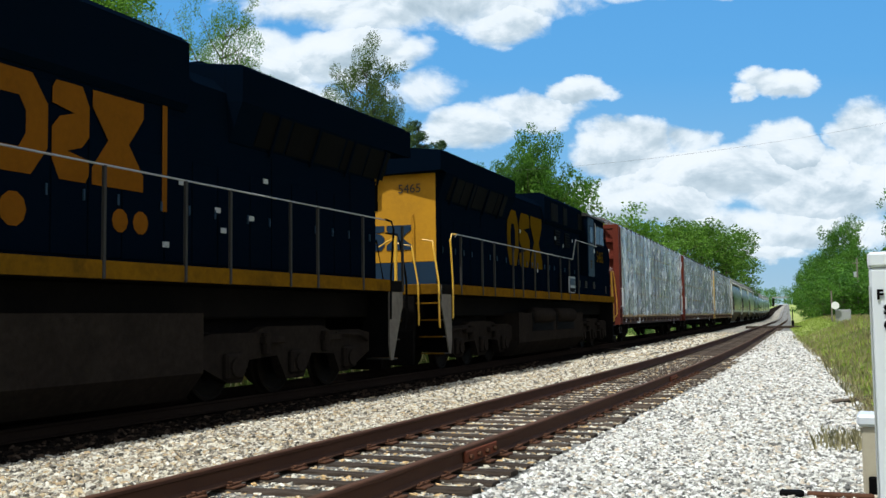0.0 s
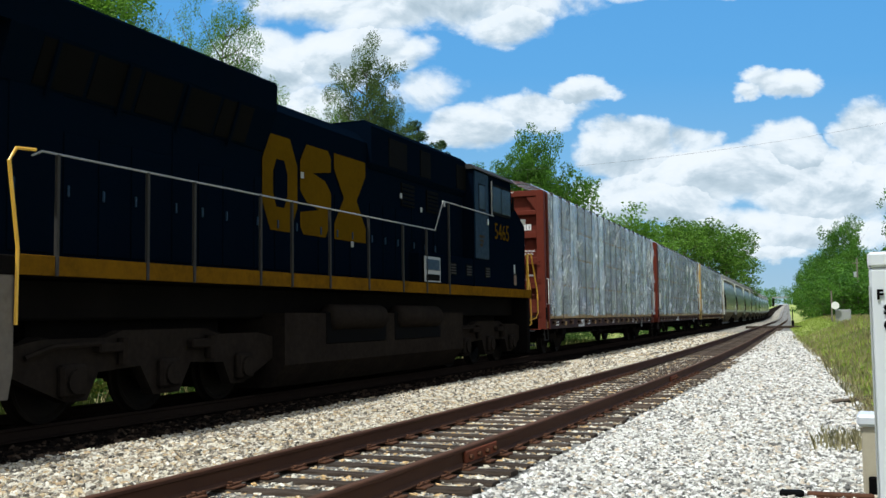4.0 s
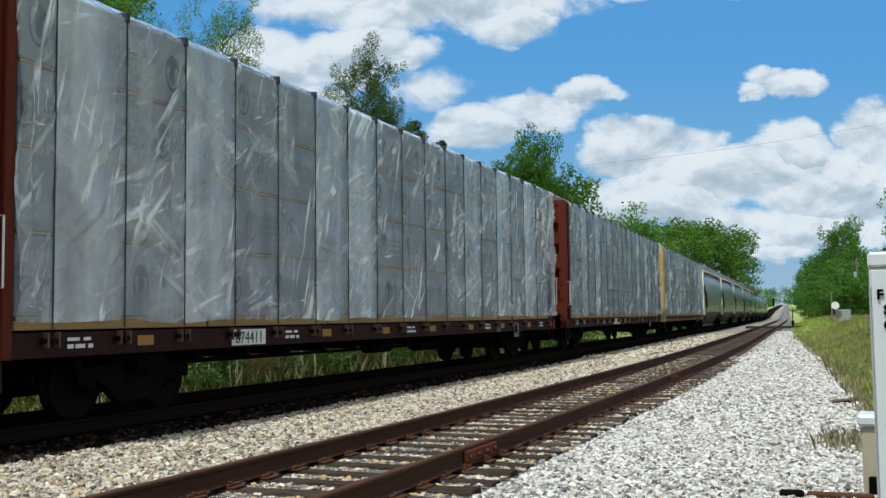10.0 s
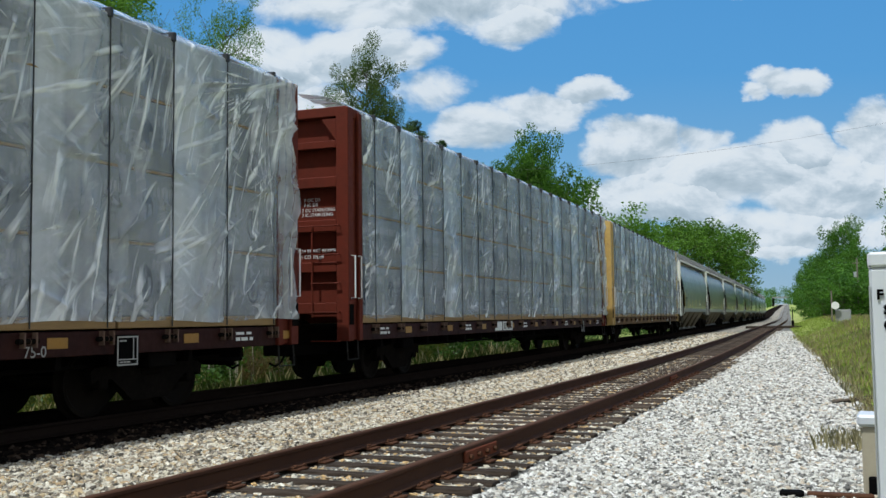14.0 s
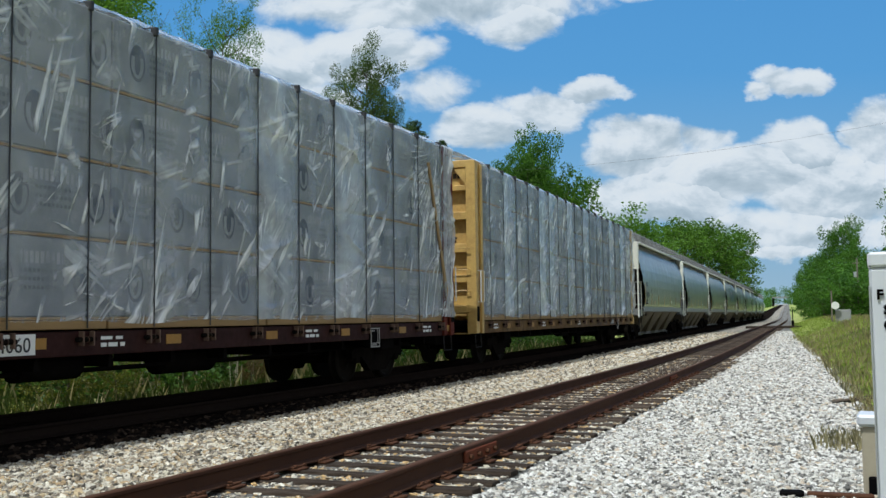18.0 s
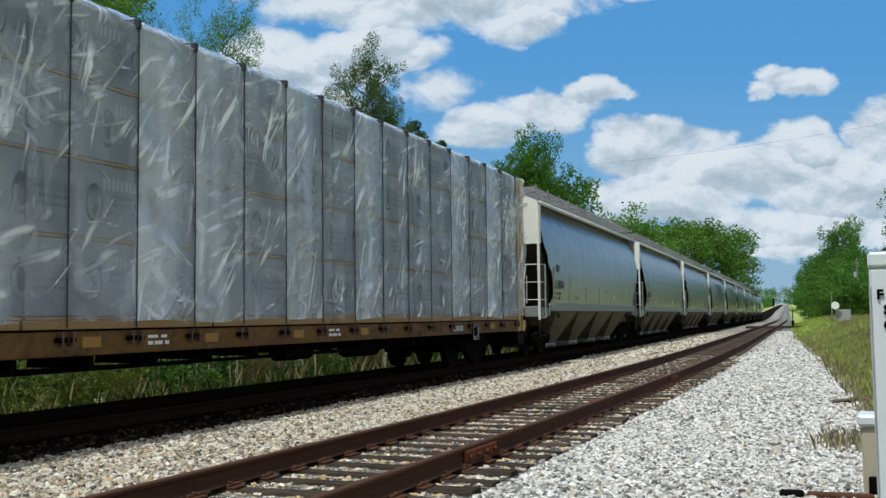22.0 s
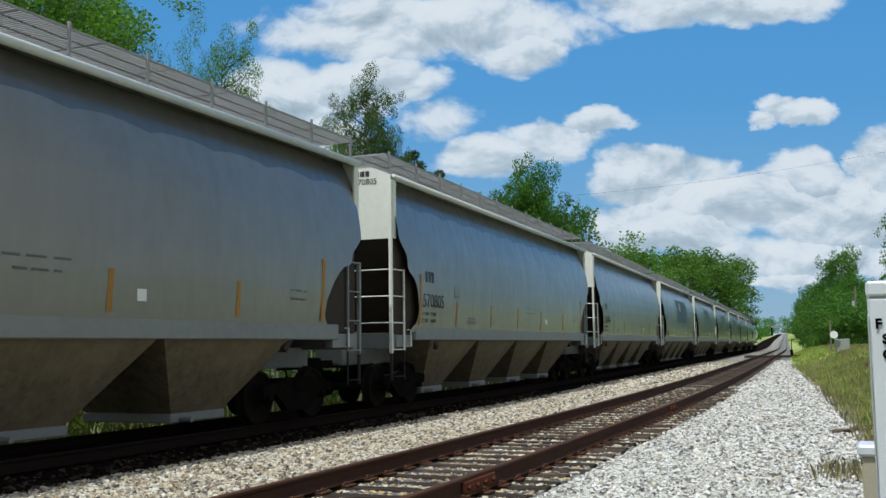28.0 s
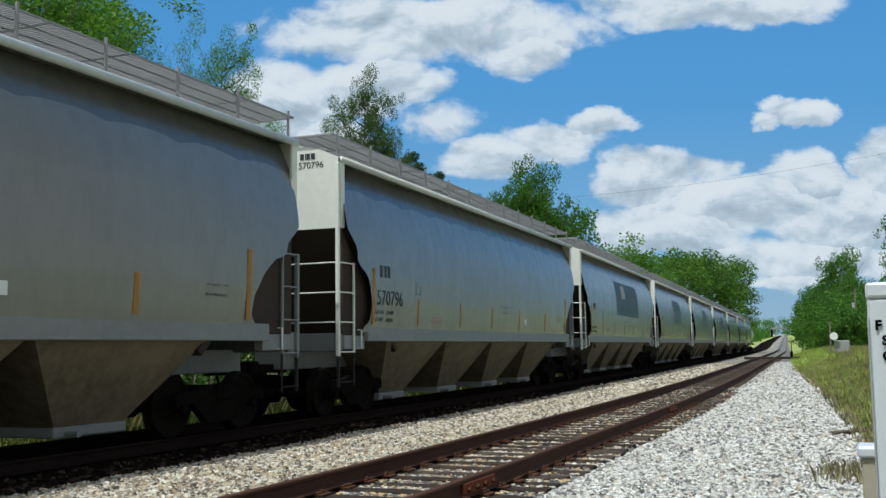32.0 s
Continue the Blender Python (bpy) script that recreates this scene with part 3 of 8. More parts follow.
def lettering(text, height, material, bold=0.0):
    """A thin mesh of text, its left foot at the origin, in the x-z plane facing -y."""
    key = (text, height, material.name)
    if key not in _texts:
        cu = bpy.data.curves.new("lettering", "FONT")
        cu.body, cu.size, cu.extrude, cu.offset = text, height / 0.70, 0.002, bold
        cu.resolution_u = 3
        tmp = bpy.data.objects.new("lettering", cu)
        scene.collection.objects.link(tmp)
        me = bpy.data.meshes.new_from_object(tmp.evaluated_get(bpy.context.evaluated_depsgraph_get()))
        bpy.data.objects.remove(tmp)
        bpy.data.curves.remove(cu)
        me.transform(Euler((radians(90), 0, 0)).to_matrix().to_4x4())
        me.materials.clear()
        me.materials.append(material)
        _texts[key] = me
    return _texts[key]


def side_text(text, height, material, parent, x, y, z, name="lettering"):
    """Text on the flank that faces +x: it reads towards +y."""
    return part(name, lettering(text, height, material), material, parent, at=pose(x, y, z, 0, 0, 90))


def end_text(text, height, material, parent, x, y, z, name="lettering", bold=0.0):
    """Text on the end that faces -y."""
    return part(name, lettering(text, height, material, bold), material, parent, at=pose(x, y, z))


def bars(parent, x, y, z, widths, height, material, end=False, name="stencil_bar"):
    """Illegible stencils: bars of the size of the writing."""
    o = 0.0
    for w in widths:
        b = Build()
        if end:
            b.box((x + o, y - 0.004, z), (x + o + w, y + 0.004, z + height), 0.001)
        else:
            b.box((x - 0.004, y + o, z), (x + 0.004, y + o + w, z + height), 0.001)
        part(name, b, material, parent)
        o += w * 1.35


# ---- ground ----
def gravel_edge(s):
    """How far the light gravel reaches to the right of the main line."""
    return np.interp(s, [-40, 5, 18, 30, 57, 100, 200, 1300], [11.0, 10.6, 10.05, 9.5, 8.5, 7.75, 7.35, 7.2])


def height(s, lat):
    """Ground level over the line's own coordinates; a grass bank rises beyond the gravel."""
    pts = [(-1500, 2.0), (-300, 0.5), (-40, -0.7), (-14, -1.0), (-6, -1.1), (-3.4, -1.02), (-1.9, -0.52), (-1.5, -0.495), (1.5, -0.495), (2.0, -0.47),
           (3.2, -0.455), (4.3, -0.458), (4.8, -0.466), (7.05, -0.470), (7.3, -0.485), (8.4, -0.47), (10.0, -0.46), (60, -0.4), (300, 0.1), (1500, 1.6)]
    z = np.interp(lat, [p[0] for p in pts], [p[1] for p in pts])
    bank = np.interp(lat - gravel_edge(s), [0.2, 0.6, 1.3, 2.4, 4.0, 12.0, 50.0], [0.0, 0.05, 0.30, 0.70, 0.92, 0.95, 0.6])
    return z + bank + grade(s)


def sheet(name, ss, lats, material, lift=0.0, rough=0.0, kind="structure", label="", category="ground"):
    S, L = np.meshgrid(np.array(ss, float), np.array(lats, float), indexing="ij")
    X, Y = along_np(S, L)
    Z = height(S, L) + lift
    if rough:
        Z = Z + rough * (np.sin(X * 3.1 + 1.3 * np.sin(Y * 1.7)) * np.sin(Y * 2.3 + np.sin(X * 2.1)))
    n, k = S.shape
    v = np.stack([X, Y, Z], -1).reshape(-1, 3)
    idx = np.arange(n * k).reshape(n, k)
    f = np.stack([idx[:-1, :-1], idx[:-1, 1:], idx[1:, 1:], idx[1:, :-1]], -1).reshape(-1, 4)
    me = bpy.data.meshes.new(name)
    me.from_pydata(v.tolist(), [], f.tolist())
    me.materials.append(material)
    me.polygons.foreach_set("use_smooth", [True] * len(me.polygons))
    me.update()
    return tagged(new(name, me), label, category, "", kind)


s_far = [-120, -80, -50] + list(range(-40, 120, 2)) + list(range(120, 400, 10)) + list(range(400, 1300, 50)) + [1500, 2000, 2500]
lat_all = [-1500, -700, -300, -120, -60, -40, -30, -22, -18, -14, -10, -8, -6, -5, -4.2, -3.4, -2.8, -2.3, -1.9, -1.5, -0.8, 0, 0.8, 1.5, 1.8, 2.1, 2.6, 3.2, 3.9, 4.6,
           5.2, 5.9, 6.6, 7.2, 7.8, 8.1, 8.4, 8.7, 9.0, 9.4, 9.8, 10.2, 10.6, 11.0, 11.4, 11.9, 12.4, 13.2, 14, 15.5, 17, 20, 25, 35, 60, 120, 300, 700, 1500]
sheet("ground", s_far, lat_all, M["turf"], -0.045, 0.0, label="grassy ground beside the railway with dry patches")
sheet("ballast", list(range(-40, 130, 1)) + list(range(130, 420, 8)) + list(range(420, 1300, 50)), [-3.4, -2.8, -2.3, -1.9, -1.5, -0.8, 0, 0.8, 1.5, 1.8, 2.1, 2.5, 2.9, 3.4, 3.9, 4.4],
      M["gravel_main"], 0.012, 0.008, label="tan and grey crushed stone bed under the main track", category="ballast")


# Strip along the main rails whose dark colour holds the train's shade.
sheet("oily_ballast", list(range(-40, 130, 1)) + list(range(130, 420, 8)) + list(range(420, 1300, 50)), [-2.4, -1.9, -1.5, -0.8, 0, 0.8, 1.5, 1.8, 2.05, 2.2], M["gravel_shaded"], 0.022, 0.006,
      label="brown ballast with train shade painted in, around the main rails", category="ballast")


def gravel_lane():
    ss = list(range(-40, 130, 1)) + list(range(130, 420, 8)) + list(range(420, 1300, 50))
    S = np.array(ss, float)
    T = np.linspace(0, 1, 22)
    W = gravel_edge(S) + 0.12 * np.sin(S * 1.3) + 0.08 * np.sin(S * 3.1)
    L = 4.2 + (W[:, None] - 4.2) * T[None, :]
    SS = np.repeat(S[:, None], len(T), 1)
    X, Y = along_np(SS, L)
    Z = height(SS, L) + 0.010 + 0.003 * np.sin(X * 7) * np.sin(Y * 6)
    n, k = SS.shape
    idx = np.arange(n * k).reshape(n, k)
    f = np.stack([idx[:-1, :-1], idx[:-1, 1:], idx[1:, 1:], idx[1:, :-1]], -1).reshape(-1, 4)
    me = bpy.data.meshes.new("gravel")
    me.from_pydata(np.stack([X, Y, Z], -1).reshape(-1, 3).tolist(), [], f.tolist())
    me.materials.append(M["gravel"])
    me.update()
    tagged(new("gravel", me), "pale crushed stone spread beside the siding", "gravel", "", "structure")


gravel_lane()

# ---- tracks ----
RAIL = [(-0.070, 0.0), (0.070, 0.0), (0.070, 0.012), (0.012, 0.032), (0.010, 0.122), (0.036, 0.135), (0.036, 0.160), (0.028, 0.170), (-0.028, 0.170), (-0.036, 0.160), (-0.036, 0.135),
        (-0.010, 0.122), (-0.012, 0.032), (-0.070, 0.012)]


def rail_mesh(lat, top, material, s0=-40.0, s1=1250.0):
    ss = list(np.arange(s0, 120, 2.0)) + list(np.arange(120, 420, 10.0)) + list(np.arange(420, s1, 50.0))
    rings = [[along(s, lat + x, top - 0.17 + z) for x, z in RAIL] for s in ss]
    return Build().loft(rings).mesh("rail", material)


def tie_mesh(w=0.23, h=0.18, length=2.6, seed=0, material="tie"):
    """A worn timber tie, its top at z = 0, laid across x."""
    rnd = random.Random(seed)
    b = Build()
    n = 6
    rings = []
    for i in range(n + 1):
        x = -length / 2 + length * i / n
        j = [rnd.uniform(-0.012, 0.012) for _ in range(8)]
        c = 0.02
        rings.append([(x, -w / 2 + j[0], -h), (x, w / 2 + j[1], -h), (x, w / 2 + j[2], -c), (x, w / 2 - c, 0.0 + j[3] * 0.5), (x, 0.02, -0.006 + j[4] * 0.6), (x, -w / 2 + c, 0.0 + j[5] * 0.5), (x, -w / 2 + j[6], -c)])
    return b.loft(rings).mesh("tie", M[material])


TIES = [tie_mesh(0.19 + 0.03 * random.random(), 0.18, 2.55 + 0.1 * random.random(), i) for i in range(8)]
TIES_MAIN = [tie_mesh(0.21, 0.18, 2.6, 20 + i, "tie_main") for i in range(4)]
PLATE = Build().box((-0.16, -0.09, 0), (0.16, 0.09, 0.022), 0.006).box((-0.105, -0.09, 0.02), (-0.075, 0.09, 0.04), 0.006).box((0.075, -0.09, 0.02), (0.105, 0.09, 0.04), 0.006).mesh("tie_plate", M["rust"])
SPIKE = Build().box((-0.011, -0.011, -0.02), (0.011, 0.011, 0.014), 0.003).box((-0.026, -0.016, 0.010), (0.014, 0.016, 0.026), 0.006).mesh("spike", M["rust"])
ANCHOR = Build().box((-0.085, -0.02, -0.03), (0.085, 0.02, 0.012), 0.006).box((0.06, -0.022, -0.03), (0.09, 0.022, 0.018), 0.008).mesh("rail_anchor", M["rust"])


TIE_AT = {}


def track(name, lat, top, label, material, s0, s1, near):
    t = thing(name, label, "railway track", kind="structure")
    for g in (-0.755, 0.755):
        part("rail", rail_mesh(lat + g, top, material), material, t)
    rnd = random.Random(7)
    TIE_AT[name] = []
    s = s0
    while s < s1:
        th = heading(s) + rnd.uniform(-1.6, 1.6)
        TIE_AT[name].append(s)
        p = along(s, lat + rnd.uniform(-0.04, 0.04), top - 0.192 + rnd.uniform(-0.006, 0.004))
        part("tie", TIES[rnd.randrange(8)] if near > 0 else TIES_MAIN[rnd.randrange(4)], None, t, at=pose(*p, 0, rnd.uniform(-0.5, 0.5), th))
        if s < near:
            for g in (-0.755, 0.755):
                q = along(s, lat + g, top - 0.194)
                part("tie_plate", PLATE, None, t, at=pose(*q, 0, 0, heading(s)))
                for side in (-1, 1):
                    q = along(s + rnd.uniform(-0.05, 0.05), lat + g + side * 0.088, top - 0.172 + rnd.uniform(0, 0.014))
                    part("spike", SPIKE, None, t, at=pose(*q, 0, 0, heading(s) + (0 if side > 0 else 180)))
                if rnd.random() < 0.35:
                    q = along(s + 0.15, lat + g, top - 0.168)
                    part("rail_anchor", ANCHOR, None, t, at=pose(*q, 0, 0, heading(s)))
        s += 0.5 + rnd.uniform(-0.04, 0.04)
    return t


siding = track("siding_track", SIDING, SIDING_Z, "rusty siding track on weathered timber ties, laid in pale stone", M["rail"], -7.0, 110.0, 24.0)
main_line = track("main_track", 0.0, RAIL_Z, "main track with train shade painted into its timber ties and rails", M["rail_main"], -4.0, 60.0, -9.0)

# bolted joints on the near rail of the siding
for s_j in (8.80, 20.2):
    for side in (-1, 1):
        q = along(s_j, SIDING + 0.755 + side * 0.030, SIDING_Z - 0.10)
        jb = part("joint_bar", Build().box((-0.014, -0.42, -0.055), (0.018, 0.42, 0.062), 0.010), M["rust_bright"], siding, "rusty bolted joint bar", at=pose(*q, 0, 0, heading(s_j)))
        for k in range(4):
            part("bolt", Build().disc((0.02 * side, -0.33 + 0.22 * k, 0.0), 0.026, 0.07, "x", 6), M["rust"], jb)


# ---- loose stones ----
def stones(name, s0, s1, lat0, lat1, count, size, material, seed, label, ties=False, bias=1.0):
    """Broken stone, joined: each a squashed uneven octahedron."""
    rs = np.random.RandomState(seed)
    u = rs.rand(count) ** bias
    s = s0 + (s1 - s0) * u
    if callable(lat1):
        hi = lat1(s)
    else:
        hi = np.full(count, lat1)
    lat = lat0 + (hi - lat0) * rs.rand(count)
    if ties:
        at = np.array(TIE_AT["siding_track"])
        off = np.abs(s[:, None] - at[None, :]).min(1)
        keep = (np.abs(np.abs(lat - SIDING) - 0.755) > 0.10) & ((off > 0.125) | (rs.rand(count) < 0.025))
        s, lat = s[keep], lat[keep]
        count = len(s)
    X, Y = along_np(s, lat)
    Z = height(s, lat)
    r = size * (0.42 + 1.15 * rs.rand(count) ** 2.2)
    base = np.array([(1, 0.1, 0), (0.2, 1, 0.1), (-1, -0.1, 0.05), (-0.1, -1, 0), (0.45, 0.45, 0.75), (-0.5, -0.25, 0.85), (0.1, 0.1, -0.7)])
    faces = np.array([(0, 1, 4), (1, 2, 5), (1, 5, 4), (2, 3, 5), (3, 0, 4), (3, 4, 5), (1, 0, 6), (2, 1, 6), (3, 2, 6), (0, 3, 6)])
    V = base[None] * (1 + 0.35 * (rs.rand(count, 7, 1) - 0.5) * 2) * np.stack([r * (0.8 + 0.5 * rs.rand(count)), r * (0.7 + 0.4 * rs.rand(count)), r * (0.5 + 0.5 * rs.rand(count))], -1)[:, None, :]
    a = rs.rand(count) * 6.283
    ca, sa = np.cos(a)[:, None], np.sin(a)[:, None]
    tl = (rs.rand(count) - 0.5)[:, None] * 1.2
    vx, vy, vz = V[..., 0], V[..., 1], V[..., 2]
    vy, vz = vy * np.cos(tl) - vz * np.sin(tl), vy * np.sin(tl) + vz * np.cos(tl)
    vx, vy = vx * ca - vy * sa, vx * sa + vy * ca
    if ties:
        vz = vz * 0.6
        up = -0.452 - r * 0.22 - Z + 0.014 * rs.rand(count)
    else:
        up = 0.012 + r * 0.25 * rs.rand(count)
    V = np.stack([vx + X[:, None], vy + Y[:, None], vz + (Z + up)[:, None]], -1).reshape(-1, 3)
    F = (faces[None] + (np.arange(count) * 7)[:, None, None]).reshape(-1, 3)
    me = bpy.data.meshes.new(name)
    me.vertices.add(len(V))
    me.vertices.foreach_set("co", V.ravel())
    me.loops.add(F.size)
    me.loops.foreach_set("vertex_index", F.ravel())
    me.polygons.add(len(F))
    me.polygons.foreach_set("loop_start", np.arange(0, F.size, 3))
    me.polygons.foreach_set("loop_total", np.full(len(F), 3))
    me.materials.append(material)
    me.update(calc_edges=True)
    me.validate()
    me.shade_flat()
    return tagged(new(name, me), label, "stones", "", "stuff")


PALE, TAN_S, DIRTY, SHADED = "loose pale crushed stone beside the siding", "tan and grey ballast stones between the tracks", "stones lying between the siding ties", "brown stones with train shade painted in, beside the main rail"
stones("gravel_stones", 5.0, 13.0, 7.22, gravel_edge, 44000, 0.0225, M["stone"], 1, PALE, bias=0.9)
stones("gravel_stones", 13.0, 30.0, 7.22, gravel_edge, 40000, 0.0265, M["stone"], 2, PALE, bias=1.3)
stones("gravel_stones", 30.0, 80.0, 7.0, gravel_edge, 20000, 0.040, M["stone"], 3, PALE, bias=1.5)
stones("gravel_stones", -6.0, 5.0, 7.22, gravel_edge, 9000, 0.036, M["stone"], 9, PALE)
stones("track_stones", -6.0, 4.0, SIDING - 1.45, SIDING + 1.3, 4000, 0.036, M["stone_dirty"], 10, DIRTY, ties=True)
stones("track_stones", -6.0, 4.0, 2.12, SIDING - 1.25, 5000, 0.038, M["stone_warm"], 11, TAN_S)
stones("track_stones", 4.0, 34.0, SIDING - 1.45, SIDING + 1.3, 30000, 0.029, M["stone_dirty"], 4, DIRTY, ties=True, bias=1.3)
stones("track_stones", 4.0, 14.0, 2.12, SIDING - 1.25, 34000, 0.025, M["stone_warm"], 5, TAN_S)
stones("track_stones", 14.0, 32.0, 2.05, SIDING - 1.25, 28000, 0.030, M["stone_warm"], 6, TAN_S, bias=1.3)
stones("track_stones", 32.0, 75.0, 1.95, SIDING - 1.25, 7000, 0.055, M["stone_warm"], 8, TAN_S, bias=1.5)
stones("oily_stones", 3.0, 30.0, 0.9, 2.2, 6000, 0.036, M["stone_shaded"], 12, SHADED, bias=1.2)


# ---- rolling stock ----
MOVERS = []      # (thing, metres along the train, half wheelbase, own offset)
WHEELS = []      # (wheelset, rest pose, radius)


def wheelset_mesh(r):
    b = Build()
    for sx in (-1, 1):
        prof = [(0.66, 0.10), (0.66, r + 0.03), (0.69, r + 0.028), (0.72, r), (0.81, r - 0.008), (0.82, r - 0.05), (0.78, r - 0.09), (0.76, 0.22), (0.80, 0.14), (0.86, 0.10)]
        n = 24
        rings = [[(sx * x, rr * math.cos(2 * math.pi * k / n), rr * math.sin(2 * math.pi * k / n)) for x, rr in prof] for k in range(n)]
        o = len(b.v)
        for ring in rings:
            b.v += ring
        m = len(prof)
        for k in range(n):
            for i in range(m - 1):
                a, c = o + k * m + i, o + (k + 1) % n * m + i
                b.f.append((a, a + 1, c + 1, c))
    b.tube([(-1.0, 0, 0), (1.0, 0, 0)], 0.09, 12)
    for sx in (-1, 1):
        for k in range(3):
            g = 2.09 * k
            b.box((sx * 0.99 - 0.02, 0.055 * math.cos(g) - 0.014, 0.055 * math.sin(g) - 0.014), (sx * 0.99 + 0.03, 0.055 * math.cos(g) + 0.014, 0.055 * math.sin(g) + 0.014), 0.004)
    return b.mesh("wheelset", M["wheel"])


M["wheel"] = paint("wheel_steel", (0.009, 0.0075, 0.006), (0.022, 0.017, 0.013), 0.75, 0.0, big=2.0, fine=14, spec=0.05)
WHEEL_WAGON, WHEEL_LOCO = wheelset_mesh(0.455), wheelset_mesh(0.53)


def wagon_bogie_mesh():
    """Three-piece bogie: two cast side frames with spring nests, and a bolster."""
    b = Build()
    for sx in (-1, 1):
        x0, x1 = sx * 0.93, sx * 1.07
        b.slab([(-1.12, 0.60), (-1.06, 0.66), (-0.55, 0.70), (-0.35, 0.76), (0.35, 0.76), (0.55, 0.70), (1.06, 0.66), (1.12, 0.60), (1.10, 0.46), (0.98, 0.50), (0.74, 0.50), (0.52, 0.34), (0.36, 0.20),
                (-0.36, 0.20), (-0.52, 0.34), (-0.74, 0.50), (-0.98, 0.50), (-1.10, 0.46)], x0, x1)
        for y in (-0.16, 0.0, 0.16):
            path = [(sx * 1.0 + sx * 0.055 * math.cos(k * 0.9), y + 0.055 * math.sin(k * 0.9), 0.24 + 0.011 * k) for k in range(28)]
            b.tube(path, 0.014, 5)
        b.box((sx * 0.98 - 0.1, -0.95, 0.37), (sx * 0.98 + 0.1, -0.80, 0.58), 0.02)
        b.box((sx * 0.98 - 0.1, 0.80, 0.37), (sx * 0.98 + 0.1, 0.95, 0.58), 0.02)
    b.box((-1.12, -0.19, 0.52), (1.12, 0.19, 0.74), 0.03)
    b.disc((0, 0, 0.88), 0.2, 0.34, "z", 14)
    for y in (-0.36, 0.36):
        b.box((-0.8, y - 0.05, 0.36), (0.8, y + 0.05, 0.46), 0.015)
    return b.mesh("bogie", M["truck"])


WAGON_BOGIE = wagon_bogie_mesh()


def wagon_bogie(parent, y, rolling):
    bg = part("bogie", WAGON_BOGIE, None, parent, at=pose(0, y, RAIL_Z))
    for dy in (-0.88, 0.88):
        w = part("wheelset", WHEEL_WAGON, None, bg, at=pose(0, dy, 0.455))
        if rolling:
            WHEELS.append((w, (0, dy, 0.455), 0.455))


COUPLER = Build().box((-0.09, -0.55, -0.09), (0.09, 0.5, 0.07), 0.02).box((-0.15, -0.75, -0.14), (0.13, -0.52, 0.13), 0.04).box((0.04, -0.84, -0.13), (0.14, -0.66, 0.12), 0.03).mesh("coupler", M["truck"])
HOSE = Build().tube([(0.25, 0.1, 0.0), (0.27, -0.12, -0.05), (0.28, -0.22, -0.25), (0.27, -0.34, -0.42), (0.24, -0.52, -0.50), (0.2, -0.66, -0.44)], 0.022, 8).mesh("air_hose", M["black"])


def coupling(parent, y, rz):
    part("coupler", COUPLER, None, parent, at=pose(0, y, 0.66, 0, 0, rz))
    part("air_hose", HOSE, None, parent, at=pose(0, y, 0.62, 0, 0, rz))


def grab(parent, pts, r, material, name="grab_iron"):
    return part(name, Build().tube(pts, r, 6), material, parent)


def place(ob, a, half=6.8, own=None):
    MOVERS.append((ob, a, half, own))


def set_pose(a, half, t):
    s = a + run(t)
    p, q = along(s - half), along(s + half)
    m = (p + q) / 2
    d = q - p
    return pose(m.x, m.y, m.z, math.degrees(math.atan2(d.z, math.hypot(d.x, d.y))), 0, math.degrees(math.atan2(-d.x, d.y)))


# -- centre-beam wagons with wrapped lumber --
L_CB, X_CB = 22.95, 1.46
PK_Y, PK_Z, N_COL, N_TIER = 3.62, 0.978, 6, 4


BOARD = Build().box((-1.2, 0.02, 0.0), (-0.012, PK_Y - 0.02, 0.034), 0.004).mesh("bearer", M["timber"])


def package_mesh(seed):
    """A pack of boards in printed wrap, edges softened. Origin at its lower front corner, x outward."""
    rnd = random.Random(seed)
    b = Build().box((-1.24, 0.008, 0.036), (-0.012 - 0.006 * rnd.random(), PK_Y - 0.008, PK_Z - 0.004), 0.018)
    return b.mesh("wrap", M["wrap"])


PACKS = [package_mesh(40 + i) for i in range(4)]


